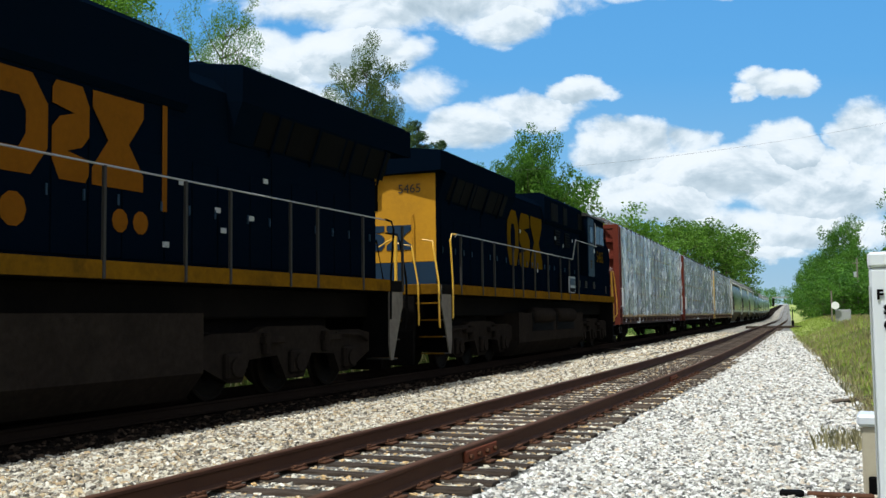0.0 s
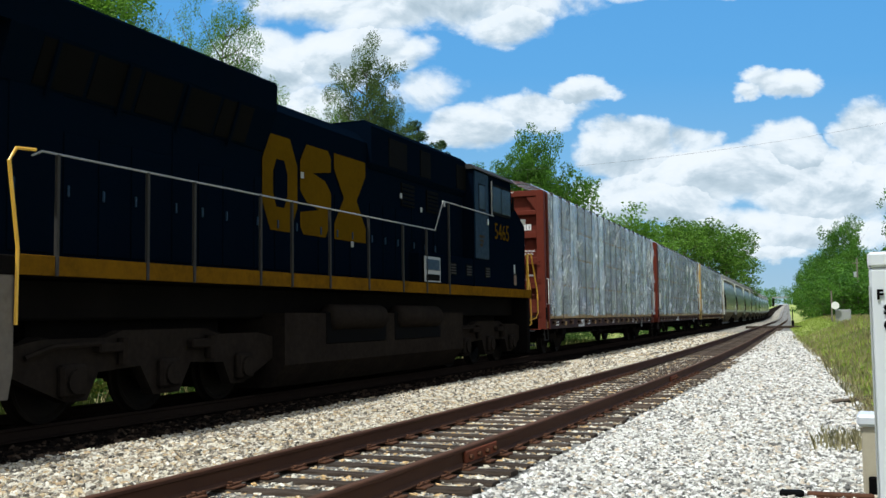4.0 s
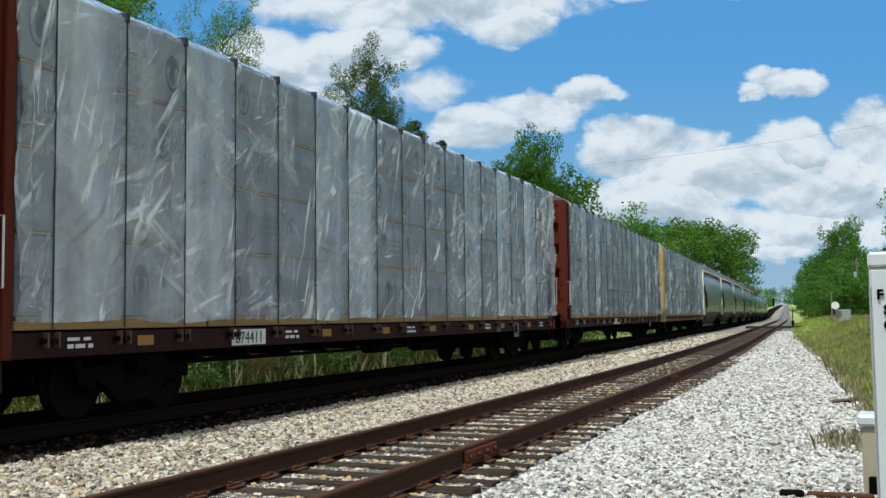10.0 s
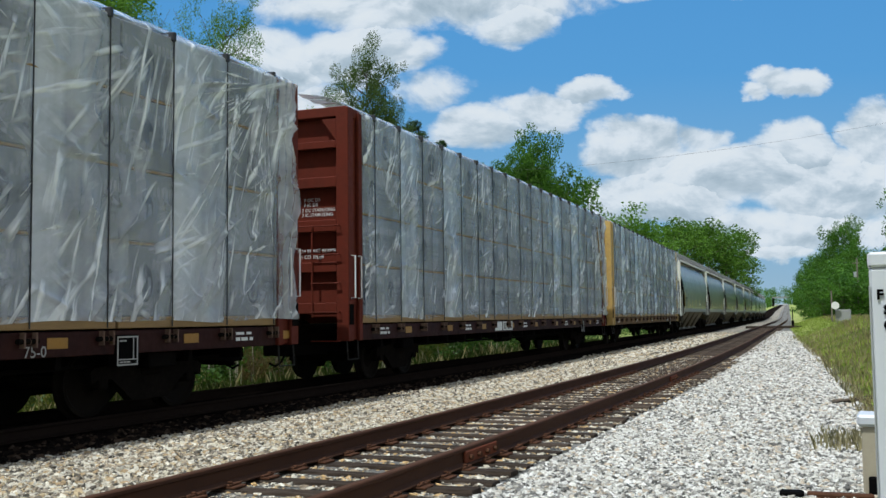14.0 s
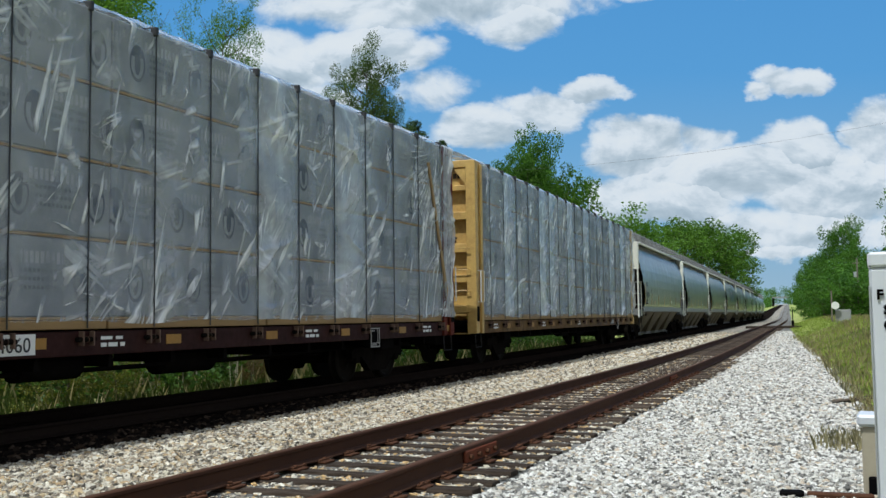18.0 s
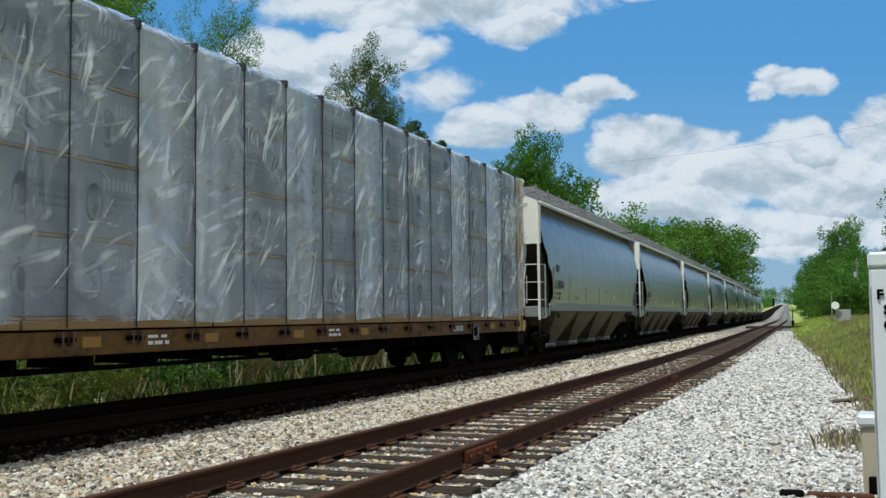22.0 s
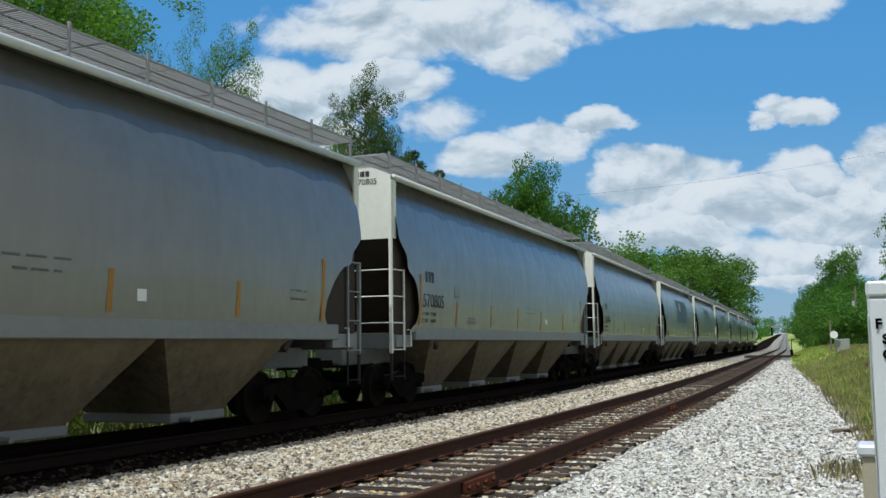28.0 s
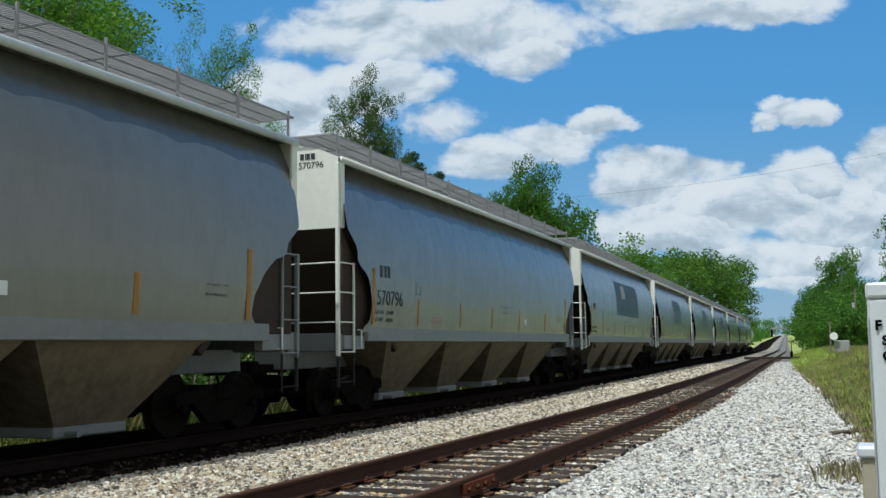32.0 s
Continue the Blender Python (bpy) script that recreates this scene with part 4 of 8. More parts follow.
def film_mesh(seed, material):
    """One sheet over a wagon's load: bays drawn in by straps, fans of folds, slack ends."""
    rs = np.random.RandomState(seed)
    y0, y1 = -L_CB / 2 + 0.60, L_CB / 2 - 0.18
    ny, nz = 760, 130
    yy, zz = np.linspace(y0, y1, ny), np.linspace(1.0, 4.95, nz)
    Y, Z = np.meshgrid(yy, zz, indexing="ij")
    D = np.zeros_like(Y)
    first, pitch = -L_CB / 2 + 1.20, 1.237

    creases = []

    def fold(fy, fz, g, amp, w, ln, bow=0.0):
        if amp > 0.016 and rs.rand() < 0.22:
            creases.append((fy, fz, g, w, ln, bow))
        a, c = np.searchsorted(yy, (fy - 2.2 * ln - 0.1, fy + 2.2 * ln + 0.1))
        e, h = np.searchsorted(zz, (fz - 2.2 * ln - 0.1, fz + 2.2 * ln + 0.1))
        if c <= a or h <= e:
            return
        dy, dz = Y[a:c, e:h] - fy, Z[a:c, e:h] - fz
        u = dy * math.cos(g) + dz * math.sin(g)
        v = -dy * math.sin(g) + dz * math.cos(g) + bow * u * u
        D[a:c, e:h] += amp * np.exp(-(v / w) ** 2 - (u / ln) ** 2)

    for i in range(-1, 18):
        yc = first + (i + 0.5) * pitch
        for tier in range(4):
            zc = 1.0 + 0.978 * tier
            if rs.rand() < 0.75:
                g0, fy, fz = rs.uniform(0.65, 1.25), yc + rs.uniform(-0.45, 0.35), zc + rs.uniform(0.1, 0.55)
                for k in range(rs.randint(4, 10)):
                    fold(fy + 0.062 * k + rs.randn() * 0.02, fz + rs.randn() * 0.06, g0 + rs.randn() * 0.13, rs.uniform(0.022, 0.050), rs.uniform(0.024, 0.036), rs.uniform(0.16, 0.46), rs.uniform(-0.4, 0.4))
            if rs.rand() < 0.5:
                fold(yc + rs.uniform(-0.5, 0.5), zc + rs.uniform(0.02, 0.3), rs.uniform(-0.5, 0.25), rs.uniform(0.020, 0.042), rs.uniform(0.028, 0.045), rs.uniform(0.2, 0.5), rs.uniform(-0.3, 0.5))
            for k in range(5):
                fold(yc + rs.uniform(-0.6, 0.6), zc + rs.uniform(0, 1), rs.uniform(0, 3.14), rs.uniform(0.010, 0.024), rs.uniform(0.024, 0.04), rs.uniform(0.06, 0.22))
            if rs.rand() < 0.3:       # slack patches above a joint
                creases.append((yc + rs.uniform(-0.35, 0.35), zc + rs.uniform(0.08, 0.32), rs.uniform(-0.35, 0.35), rs.uniform(0.05, 0.09), rs.uniform(0.14, 0.30), rs.uniform(-0.5, 0.5)))
        if rs.rand() < 0.55:      # long drawn arcs
            fold(yc + rs.uniform(-0.4, 0.6), rs.uniform(1.3, 3.6), rs.uniform(0.6, 1.2), rs.uniform(0.04, 0.065), rs.uniform(0.034, 0.05), rs.uniform(0.4, 0.8), rs.uniform(-0.35, 0.35))
    for k in range(22):           # the sheet hangs in a fan from its far upper corner
        g, ln = 1.62 - 0.075 * k + rs.randn() * 0.03, rs.uniform(0.5, 1.25) * (1.0 if k < 12 else 0.75)
        off = rs.uniform(0.15, 0.7) + ln
        fy, fz = y1 - 0.80 - off * math.cos(g), 4.72 - off * math.sin(g)
        fold(fy, fz, g, rs.uniform(0.02, 0.034), rs.uniform(0.026, 0.036), ln, rs.uniform(-0.06, 0.06))
        creases.append((fy, fz, g, rs.uniform(0.03, 0.05), ln, rs.uniform(-0.05, 0.05)))
    for k in range(6):
        fold(y0 + rs.uniform(0.05, 0.6), rs.uniform(1.4, 4.2), rs.uniform(1.35, 1.75), rs.uniform(0.018, 0.03), rs.uniform(0.026, 0.036), rs.uniform(0.3, 0.8), rs.uniform(-0.15, 0.15))
    # creases at the joints between tiers, uneven and broken
    for tier in (1, 2, 3):
        zj = 1.0 + 0.978 * tier
        dip = 0.010 * (0.5 + 0.5 * np.sin(Y * 1.7 + tier * 2 + 1.5 * np.sin(Y * 0.63)))
        D -= dip * np.exp(-((Z - zj - 0.015 * np.sin(Y * 2.3 + tier)) / 0.03) ** 2)
    bay = ((Y - first) / pitch) % 1.0
    near = np.minimum(bay, 1 - bay) * pitch
    D = D * (1 - 0.85 * np.exp(-(near / 0.05) ** 2)) + 0.018 * np.sin(math.pi * bay) ** 0.7
    for k in range(5):
        D += 0.004 * np.sin(Y * rs.uniform(1, 6) + Z * rs.uniform(1, 6) + rs.rand() * 6)
    for end, d in ((0, Y - y0), (1, y1 - Y)):
        D += np.exp(-(d / 0.42) ** 2) * (0.022 * np.sin(d * 34 + 1.2 * np.sin(Z * 1.7 + end) + 0.6 * Z) + 0.025)
    D += np.clip((0.85 - (y1 - Y)) / 0.3, 0, 1) * 0.052
    low = np.clip((1.16 - Z) / 0.16, 0, 1)
    D += low * 0.012 * np.sin(Y * 9 + np.sin(Y * 3.7))
    X = 1.444 + np.maximum(D, -0.012)
    Y2 = Y + np.clip((0.8 - (y1 - Y)) / 0.8, 0, 1) * (0.07 * np.sin(Z * 2.6 + 0.5) + 0.03 * np.sin(Z * 9.0)) - np.clip((0.5 - (Y - y0)) / 0.5, 0, 1) * 0.04 * np.sin(Z * 3.1)
    Z2 = Z - low * (0.03 + 0.03 * np.sin(Y * 2.2) * np.sin(Y * 0.71 + 1))
    top = np.clip((Z - 4.87) / 0.08, 0, 1)
    X = X - 0.05 * top ** 2
    over = []
    for k, (x, z) in enumerate(((1.34, 4.985), (1.1, 5.12), (0.8, 5.27), (0.5, 5.36), (0.2, 5.41), (0.0, 5.42))):
        over.append(np.stack([np.full(ny, x), yy, z + 0.012 * np.sin(yy * 5 + k) + 0.010 * np.sin(yy * 13 + 2 * k)], -1)[:, None, :])
    P = np.concatenate([np.stack([X, Y2, Z2], -1)] + over, 1)
    n2 = P.shape[1]
    idx = np.arange(ny * n2).reshape(ny, n2)
    f = np.stack([idx[:-1, :-1], idx[1:, :-1], idx[1:, 1:], idx[:-1, 1:]], -1).reshape(-1, 4)
    me = card_mesh("film", P.reshape(-1, 3), f, material)
    me.polygons.foreach_set("use_smooth", [True] * len(me.polygons))
    # where the film is drawn into a fold it lies double: slim bowed slivers proud of the sheet, white to paint its
    # highlights
    V, F = [], []
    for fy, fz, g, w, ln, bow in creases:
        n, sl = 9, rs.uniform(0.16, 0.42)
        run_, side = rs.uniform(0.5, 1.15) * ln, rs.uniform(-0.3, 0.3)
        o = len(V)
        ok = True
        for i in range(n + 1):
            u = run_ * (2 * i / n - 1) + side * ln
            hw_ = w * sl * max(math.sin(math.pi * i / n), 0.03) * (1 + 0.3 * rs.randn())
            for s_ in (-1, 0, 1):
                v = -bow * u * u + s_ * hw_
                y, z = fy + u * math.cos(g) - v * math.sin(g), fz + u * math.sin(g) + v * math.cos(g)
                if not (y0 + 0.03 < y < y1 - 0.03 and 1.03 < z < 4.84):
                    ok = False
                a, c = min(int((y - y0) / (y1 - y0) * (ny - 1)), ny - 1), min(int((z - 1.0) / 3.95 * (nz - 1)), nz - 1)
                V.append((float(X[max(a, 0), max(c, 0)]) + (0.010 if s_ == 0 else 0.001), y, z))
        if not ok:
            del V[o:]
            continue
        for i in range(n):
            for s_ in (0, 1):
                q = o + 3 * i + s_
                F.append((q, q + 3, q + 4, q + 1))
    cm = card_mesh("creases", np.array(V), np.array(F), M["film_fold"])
    cm.polygons.foreach_set("use_smooth", [True] * len(cm.polygons))
    return me, cm


def card_mesh(name, V, F, material):
    me = bpy.data.meshes.new(name)
    me.vertices.add(len(V))
    me.vertices.foreach_set("co", V.ravel())
    me.loops.add(F.size)
    me.loops.foreach_set("vertex_index", F.ravel())
    me.polygons.add(len(F))
    me.polygons.foreach_set("loop_start", np.arange(0, F.size, F.shape[1]))
    me.polygons.foreach_set("loop_total", np.full(len(F), F.shape[1]))
    me.materials.append(material)
    me.update(calc_edges=True)
    return me


def bulkhead(parent, y, face, paint_m, texts):
    """End frame of a centre-beam wagon. face -1: it looks to -y."""
    d = 0.60
    y_in = y - face * d
    lo, hi = min(y, y_in), max(y, y_in)
    for sx in (-1, 1):
        part("corner_post", Build().box((sx * 1.47, min(y, y - face * 0.22), 0.56), (sx * 1.40, max(y, y - face * 0.22), 4.93), 0.012), paint_m, parent)
        part("inner_post", Build().box((sx * 1.47, min(y_in, y_in + face * 0.15), 0.56), (sx * 1.40, max(y_in, y_in + face * 0.15), 4.88), 0.012), paint_m, parent)
        part("web_plate", Build().box((sx * 1.398, lo + 0.03, 0.58), (sx * 1.37, hi - 0.03, 4.86), 0.006), paint_m, parent)
        part("post_flange", Build().box((sx * 1.42, min(y, y - face * 0.03), 0.56), (sx * 1.22, max(y, y - face * 0.03), 4.93), 0.01), paint_m, parent)
        part("post_flange", Build().box((sx * 1.42, min(y_in, y_in + face * 0.03), 0.9), (sx * 1.26, max(y_in, y_in + face * 0.03), 4.93), 0.01), paint_m, parent)
        g = Build()
        g.loft([[(sx * 1.22, y, 4.72), (sx * 1.22, y, 4.30), (sx * 0.92, y, 4.72)], [(sx * 1.22, y - face * 0.03, 4.72), (sx * 1.22, y - face * 0.03, 4.30), (sx * 0.92, y - face * 0.03, 4.72)]])
        part("gusset", g, paint_m, parent)
    part("centre_post", Build().box((-0.13, lo + 0.01, 0.6), (0.13, hi - 0.02, 4.758), 0.012), paint_m, parent)
    part("top_beam", Build().box((-1.42, lo + 0.003, 4.76), (1.42, hi - 0.003, 4.945), 0.012), paint_m, parent)
    beams = ((1.07, 1.27), (1.84, 2.03), (2.60, 2.82), (3.43, 3.63), (4.17, 4.31))
    for k, (z0, z1) in enumerate(beams):
        part("cross_beam", Build().box((-1.22, min(y, y - face * 0.145) + 0.002, z0), (1.22, max(y, y - face * 0.145) - 0.002, z1), 0.012), paint_m, parent)
        z2 = beams[k + 1][0] if k < 4 else 4.76
        for x0, x1 in ((-1.22, -0.132), (0.132, 1.22)):
            part("end_panel", Build().box((x0, y - face * 0.150, z1 + 0.002), (x1, y - face * 0.165, z2 - 0.002), 0.004), paint_m, parent)
    part("backing_sheet", Build().box((-1.26, y_in, 0.9), (1.26, y_in + face * 0.028, 4.7), 0.006), paint_m, parent)
    # ladder and grab irons on the right of the end
    for k in range(5):
        z = 0.56 + 0.535 * k
        x0 = 0.72 if k < 4 else 0.20
        grab(parent, [(x0, y + face * 0.01, z), (x0, y + face * 0.07, z), (1.30, y + face * 0.07, z), (1.30, y + face * 0.01, z)], 0.013, paint_m, "ladder_rung")
    part("ladder_stile", Build().box((0.70, y + face * 0.005, 1.0), (0.735, y + face * 0.03, 2.72), 0.006), paint_m, parent)
    part("card_holder", Build().box((1.468, min(y - face * 0.02, y - face * 0.20), 0.86), (1.482, max(y - face * 0.02, y - face * 0.20), 1.24), 0.006), M["under"], parent, "dark card holder on the corner post")
    for sx in (-1, 1):
        grab(parent, [(sx * 1.48, y - face * 0.10, 1.35), (sx * 1.56, y - face * 0.10, 1.35), (sx * 1.56, y - face * 0.10, 2.14), (sx * 1.48, y - face * 0.10, 2.14)], 0.014, M["white"])
        grab(parent, [(sx * 1.49, y - face * 0.36, 1.35), (sx * 1.56, y - face * 0.36, 1.35), (sx * 1.56, y - face * 0.36, 2.14), (sx * 1.49, y - face * 0.36, 2.14)], 0.014, M["white"])
        grab(parent, [(sx * 1.40, y - face * 0.06, 0.56), (sx * 1.42, y - face * 0.06, 0.22), (sx * 1.42, y - face * 0.50, 0.22), (sx * 1.40, y - face * 0.50, 0.56)], 0.016, M["grey_dark"], "stirrup_step")
    if texts:
        for txt, hgt, x, z, mt, deep in texts:
            end_text(txt, hgt, M[mt], parent, x, y - 0.006 + deep, z)


def centrebeam(a0, tag, paint_key, sill_key, label, texts, rolling, load_label, film_label):
    pm, sm = M[paint_key], M[sill_key]
    c = thing("centrebeam_wagon", label, "freight wagon", "centre-beam wagons in the train")
    half = L_CB / 2
    part("side_sill", Build().box((1.28, -half + 0.6, 0.56), (1.42, half - 0.6, 0.86), 0.012), sm, c)
    part("side_sill", Build().box((-1.42, -half + 0.6, 0.56), (-1.28, half - 0.6, 0.86), 0.012), sm, c)
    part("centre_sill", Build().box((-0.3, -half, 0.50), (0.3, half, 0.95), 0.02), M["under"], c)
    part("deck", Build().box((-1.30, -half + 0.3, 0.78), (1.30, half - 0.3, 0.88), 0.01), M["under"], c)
    part("centre_beam", Build().box((-0.06, -half + 0.5, 0.88), (0.06, half - 0.5, 4.85), 0.01), pm, c)
    part("top_chord", Build().box((-0.35, -half + 0.4, 4.88), (0.35, half - 0.4, 5.02), 0.02), pm, c)
    for s in (-1, 1):
        for i in range(6):
            y0 = -half + 0.62 + i * (L_CB - 1.24) / 6
            part("dunnage", Build().box((s * 0.14, y0 + 0.02, 0.885), (s * 1.44, y0 + (L_CB - 1.24) / 6 - 0.02, 0.995), 0.01), M["timber"], c)
    bulkhead(c, -half, -1, pm, texts)
    bulkhead(c, half, 1, pm, None)
    # straps with their winches along the sill
    for i in range(18):
        y = -half + 1.20 + i * 1.237
        b = Build().box((1.456, y - 0.009, 0.90), (1.470, y + 0.009, 4.94), 0.003)
        b.box((0.25, y - 0.013, 4.985), (1.42, y + 0.013, 5.0), 0.003)
        part("tie_down", b, M["strap"], c)
        part("corner_guard", Build().box((1.38, y - 0.034, 4.86), (1.484, y + 0.034, 4.99), 0.012), M["strap"], c)
        w = part("winch", Build().box((1.40, y - 0.10, 0.68), (1.50, y - 0.075, 0.86), 0.006).box((1.40, y + 0.075, 0.68), (1.50, y + 0.10, 0.86), 0.006).disc((1.46, y, 0.76), 0.042, 0.001, "y", 10), M["winch"], c)
        part("drum", Build().tube([(1.46, y - 0.17, 0.76), (1.46, y + 0.13, 0.76)], 0.032, 10), M["truck"], w)
        if tag == 3 and i in (11, 12, 13, 16):
            continue
        if i % 2:
            part("reflector", Build().box((1.418, y + 0.30, 0.66), (1.428, y + 0.62, 0.79), 0.002), M["amber"], c, "amber reflective patch")
        elif i % 4 == 0:
            bars(c, 1.424, y + 0.28, 0.66, (0.10, 0.16, 0.08), 0.05, M["white"])
            bars(c, 1.424, y + 0.28, 0.75, (0.2, 0.12), 0.04, M["white"])
    dp = part("data_plate", Build().box((1.30, 7.22, 0.40), (1.452, 7.62, 0.80), 0.008), M["black"], c, "black plate in a white frame")
    for y0, y1, z0, z1 in ((7.23, 7.61, 0.41, 0.43), (7.23, 7.61, 0.48, 0.495), (7.23, 7.61, 0.765, 0.785), (7.23, 7.25, 0.43, 0.765), (7.59, 7.61, 0.43, 0.765), (7.52, 7.535, 0.495, 0.765)):
        part("frame_bar", Build().box((1.452, y0, z0), (1.458, y1, z1), 0.001), M["concrete"], dp)
    bars(dp, 1.456, 7.28, 0.445, (0.05, 0.04, 0.06), 0.02, M["concrete"])
    bars(dp, 1.456, 7.27, 0.715, (0.06, 0.04), 0.022, M["concrete"])
    for i in range(17):
        y = -half + 1.8 + i * 1.237
        part("sill_bracket", Build().slab([(y - 0.03, 0.56), (y + 0.03, 0.56), (y + 0.05, 0.40), (y - 0.05, 0.40)], 0.28, 1.30), M["under"], c)
    part("brake_pipe", Build().tube([(0.95, -half + 1.5, 0.42), (0.95, -3.0, 0.36), (0.95, 3.0, 0.36), (0.95, half - 1.5, 0.42)], 0.03, 6), M["under"], c)
    part("brake_rod", Build().tube([(0.6, -7.5, 0.34), (0.6, 6.8, 0.30)], 0.022, 6), M["under"], c)
    part("brake_cylinder", Build().tube([(0.9, -1.0, 0.42), (0.9, 0.0, 0.42)], 0.17, 14), M["under"], c)
    part("air_reservoir", Build().tube([(0.8, 1.6, 0.40), (0.8, 1.7, 0.40), (0.8, 2.9, 0.40), (0.8, 3.0, 0.40)], [0.12, 0.2, 0.2, 0.12], 14), M["under"], c)
    for y in (-8.3, 8.3):
        part("body_bolster", Build().box((-1.30, y - 0.28, 0.34), (1.30, y + 0.28, 0.56), 0.02).box((-1.15, y - 0.55, 0.44), (1.15, y + 0.55, 0.56), 0.02), M["under"], c)
        out = 1 if y > 0 else -1
        part("draft_sill", Build().box((-0.36, min(y, out * half), 0.28), (0.36, max(y, out * half), 0.502), 0.02), M["under"], c)
        part("brake_rod", Build().tube([(-1.1, y + out * 1.9, 0.36), (1.1, y + out * 1.9, 0.30)], 0.04, 6), M["under"], c)
        wagon_bogie(c, y, rolling)
    coupling(c, -half - 0.02, 0)
    coupling(c, half + 0.02, 180)
    place(c, a0 + half, 8.3)
    rnd = random.Random(tag)
    for sx in (1, -1):
        for col in range(N_COL):
            for tier in range(N_TIER):
                y0 = -half + 0.65 + col * PK_Y
                p = thing("lumber_pack", load_label, "lumber pack", "wrapped lumber on the wagons")
                part("wrap", PACKS[rnd.randrange(len(PACKS))], None, p)
                part("bearer", BOARD, None, p)
                own = pose(1.45, y0, 1.0 + tier * PK_Z) if sx > 0 else pose(-1.45, y0 + PK_Y, 1.0 + tier * PK_Z, 0, 0, 180)
                place(p, a0 + half, 8.3, own)
    fs = thing("plastic_cover", film_label, "plastic sheet", "sheets over the lumber")
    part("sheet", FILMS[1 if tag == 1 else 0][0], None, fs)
    tagged(part("creases", FILMS[1 if tag == 1 else 0][1], None, fs), "doubled folds of film with highlights painted white", "", "", "stuff")
    place(fs, a0 + half, 8.3, None)
    return c


def panel(c, x, y0, y1, z0, z1, m, name="data_plate"):
    return part(name, Build().box((x - 0.006, y0, z0), (x + 0.006, y1, z1), 0.002), m, c)


cb_texts = [("CAUTION", 0.105, -0.98, 4.80, "white", 0.0), ("NO WALKING SURFACE", 0.050, -0.28, 4.875, "white", 0.0), ("ON TOP OF CAR", 0.050, -0.16, 4.795, "white", 0.0),
            ("7 OC D5", 0.065, 0.46, 3.19, "white", 0.146), ("7 IC D5", 0.065, 0.46, 3.10, "white", 0.146),
            ("2 OC STABILIZING", 0.060, 0.42, 3.00, "white", 0.146), ("2 IC STABILIZING", 0.060, 0.42, 2.91, "white", 0.146), ("NO. 24 BRAKE BEAMS", 0.068, 0.20, 2.22, "white", 0.146), ("EF511 COUPLER", 0.068, 0.20, 2.11, "white", 0.146)]
LOAD = "lumber pack in grey-white wrap with faded dark print"
FILM = "milky creased plastic sheet strapped over the stacked lumber"
FILMS = [film_mesh(8, M["film"]), film_mesh(3, M["film_milky"])]
cb1 = centrebeam(-0.10, 1, "red", "sill_red", "oxide-red centre-beam flat wagon strapped full of wrapped lumber", cb_texts, True, LOAD, FILM)
half = L_CB / 2
panel_w = part("number_plate", Build().box((0.32, -half + 0.135, 3.69), (1.02, -half + 0.146, 3.88), 0.003), M["white"], cb1, "white panel with black numerals")
end_text("874411", 0.135, M["stencil_black"], panel_w, 0.43, -half + 0.130, 3.717)
part("mark_plate", Build().box((0.32, -half + 0.137, 3.885), (0.84, -half + 0.146, 4.05), 0.003), M["white"], cb1, "white patch")
bars(cb1, 0.48, -half + 0.132, 3.905, (0.08, 0.08), 0.12, M["stencil_black"], True)
bars(cb1, 0.24, -half + 0.140, 1.47, (0.05, 0.10, 0.04), 0.045, M["concrete"], True)
bars(cb1, 0.24, -half + 0.140, 1.37, (0.07, 0.12, 0.05), 0.045, M["concrete"], True)
part("reflector", Build().box((1.418, -half + 0.20, 0.60), (1.430, -half + 0.56, 0.80), 0.002), M["amber"], cb1, "amber reflective patch")
sill_plate = panel(cb1, 1.428, -6.6, -5.67, 0.59, 0.83, M["white"], "number_plate")
side_text("874411", 0.18, M["stencil_black"], sill_plate, 1.438, -6.52, 0.62)
side_text("75-0", 0.13, M["concrete"], cb1, 1.428, 5.76, 0.572)
cb2 = centrebeam(24.60, 2, "red", "sill_red", "oxide-red centre-beam flat wagon with lumber in slack film", cb_texts[3:], True, LOAD, FILM)
for y0, y1 in ((-2.72, -2.12), (-2.02, -1.17)):
    panel(cb2, 1.428, y0, y1, 0.60, 0.84, M["white"])
side_text("874060", 0.17, M["stencil_black"], cb2, 1.438, -1.97, 0.635)
batten = solid("loose_batten", Build().loft([[(1.50, 9.90, 4.40), (1.53, 9.90, 4.40), (1.53, 10.0, 4.42), (1.50, 10.0, 4.42)], [(1.50, 11.06, 1.02), (1.53, 11.06, 1.02), (1.53, 11.17, 1.04), (1.50, 11.17, 1.04)]]), M["timber"], "long slanting timber batten over the plastic sheet", "timber")
place(batten, 24.60 + L_CB / 2, 8.3, None)
cb3 = centrebeam(49.12, 3, "ochre", "sill_ochre", "yellow centre-beam flat wagon strapped full of wrapped lumber", None, True, LOAD, FILM)
bars(cb3, 0.40, -half + 0.140, 2.95, (0.08, 0.14, 0.22), 0.06, M["slope"], True)
bars(cb3, 0.40, -half + 0.140, 2.86, (0.08, 0.10, 0.26), 0.06, M["slope"], True)
bars(cb3, 0.35, -half + 0.140, 4.50, (0.09,) * 6, 0.13, M["slope"], True)
panel(cb3, 1.436, 5.80, 6.58, 0.60, 0.80, M["stencil_black"], "mark_panel")
for k, w in enumerate((0.20, 0.19, 0.20)):
    panel(cb3, 1.448, 5.86 + 0.23 * k, 5.86 + 0.23 * k + w, 0.64, 0.77, M["concrete"], "mark_block")
side_text("L 73-0  L 75-0", 0.10, M["stencil_black"], cb3, 1.430, 3.22, 0.60)
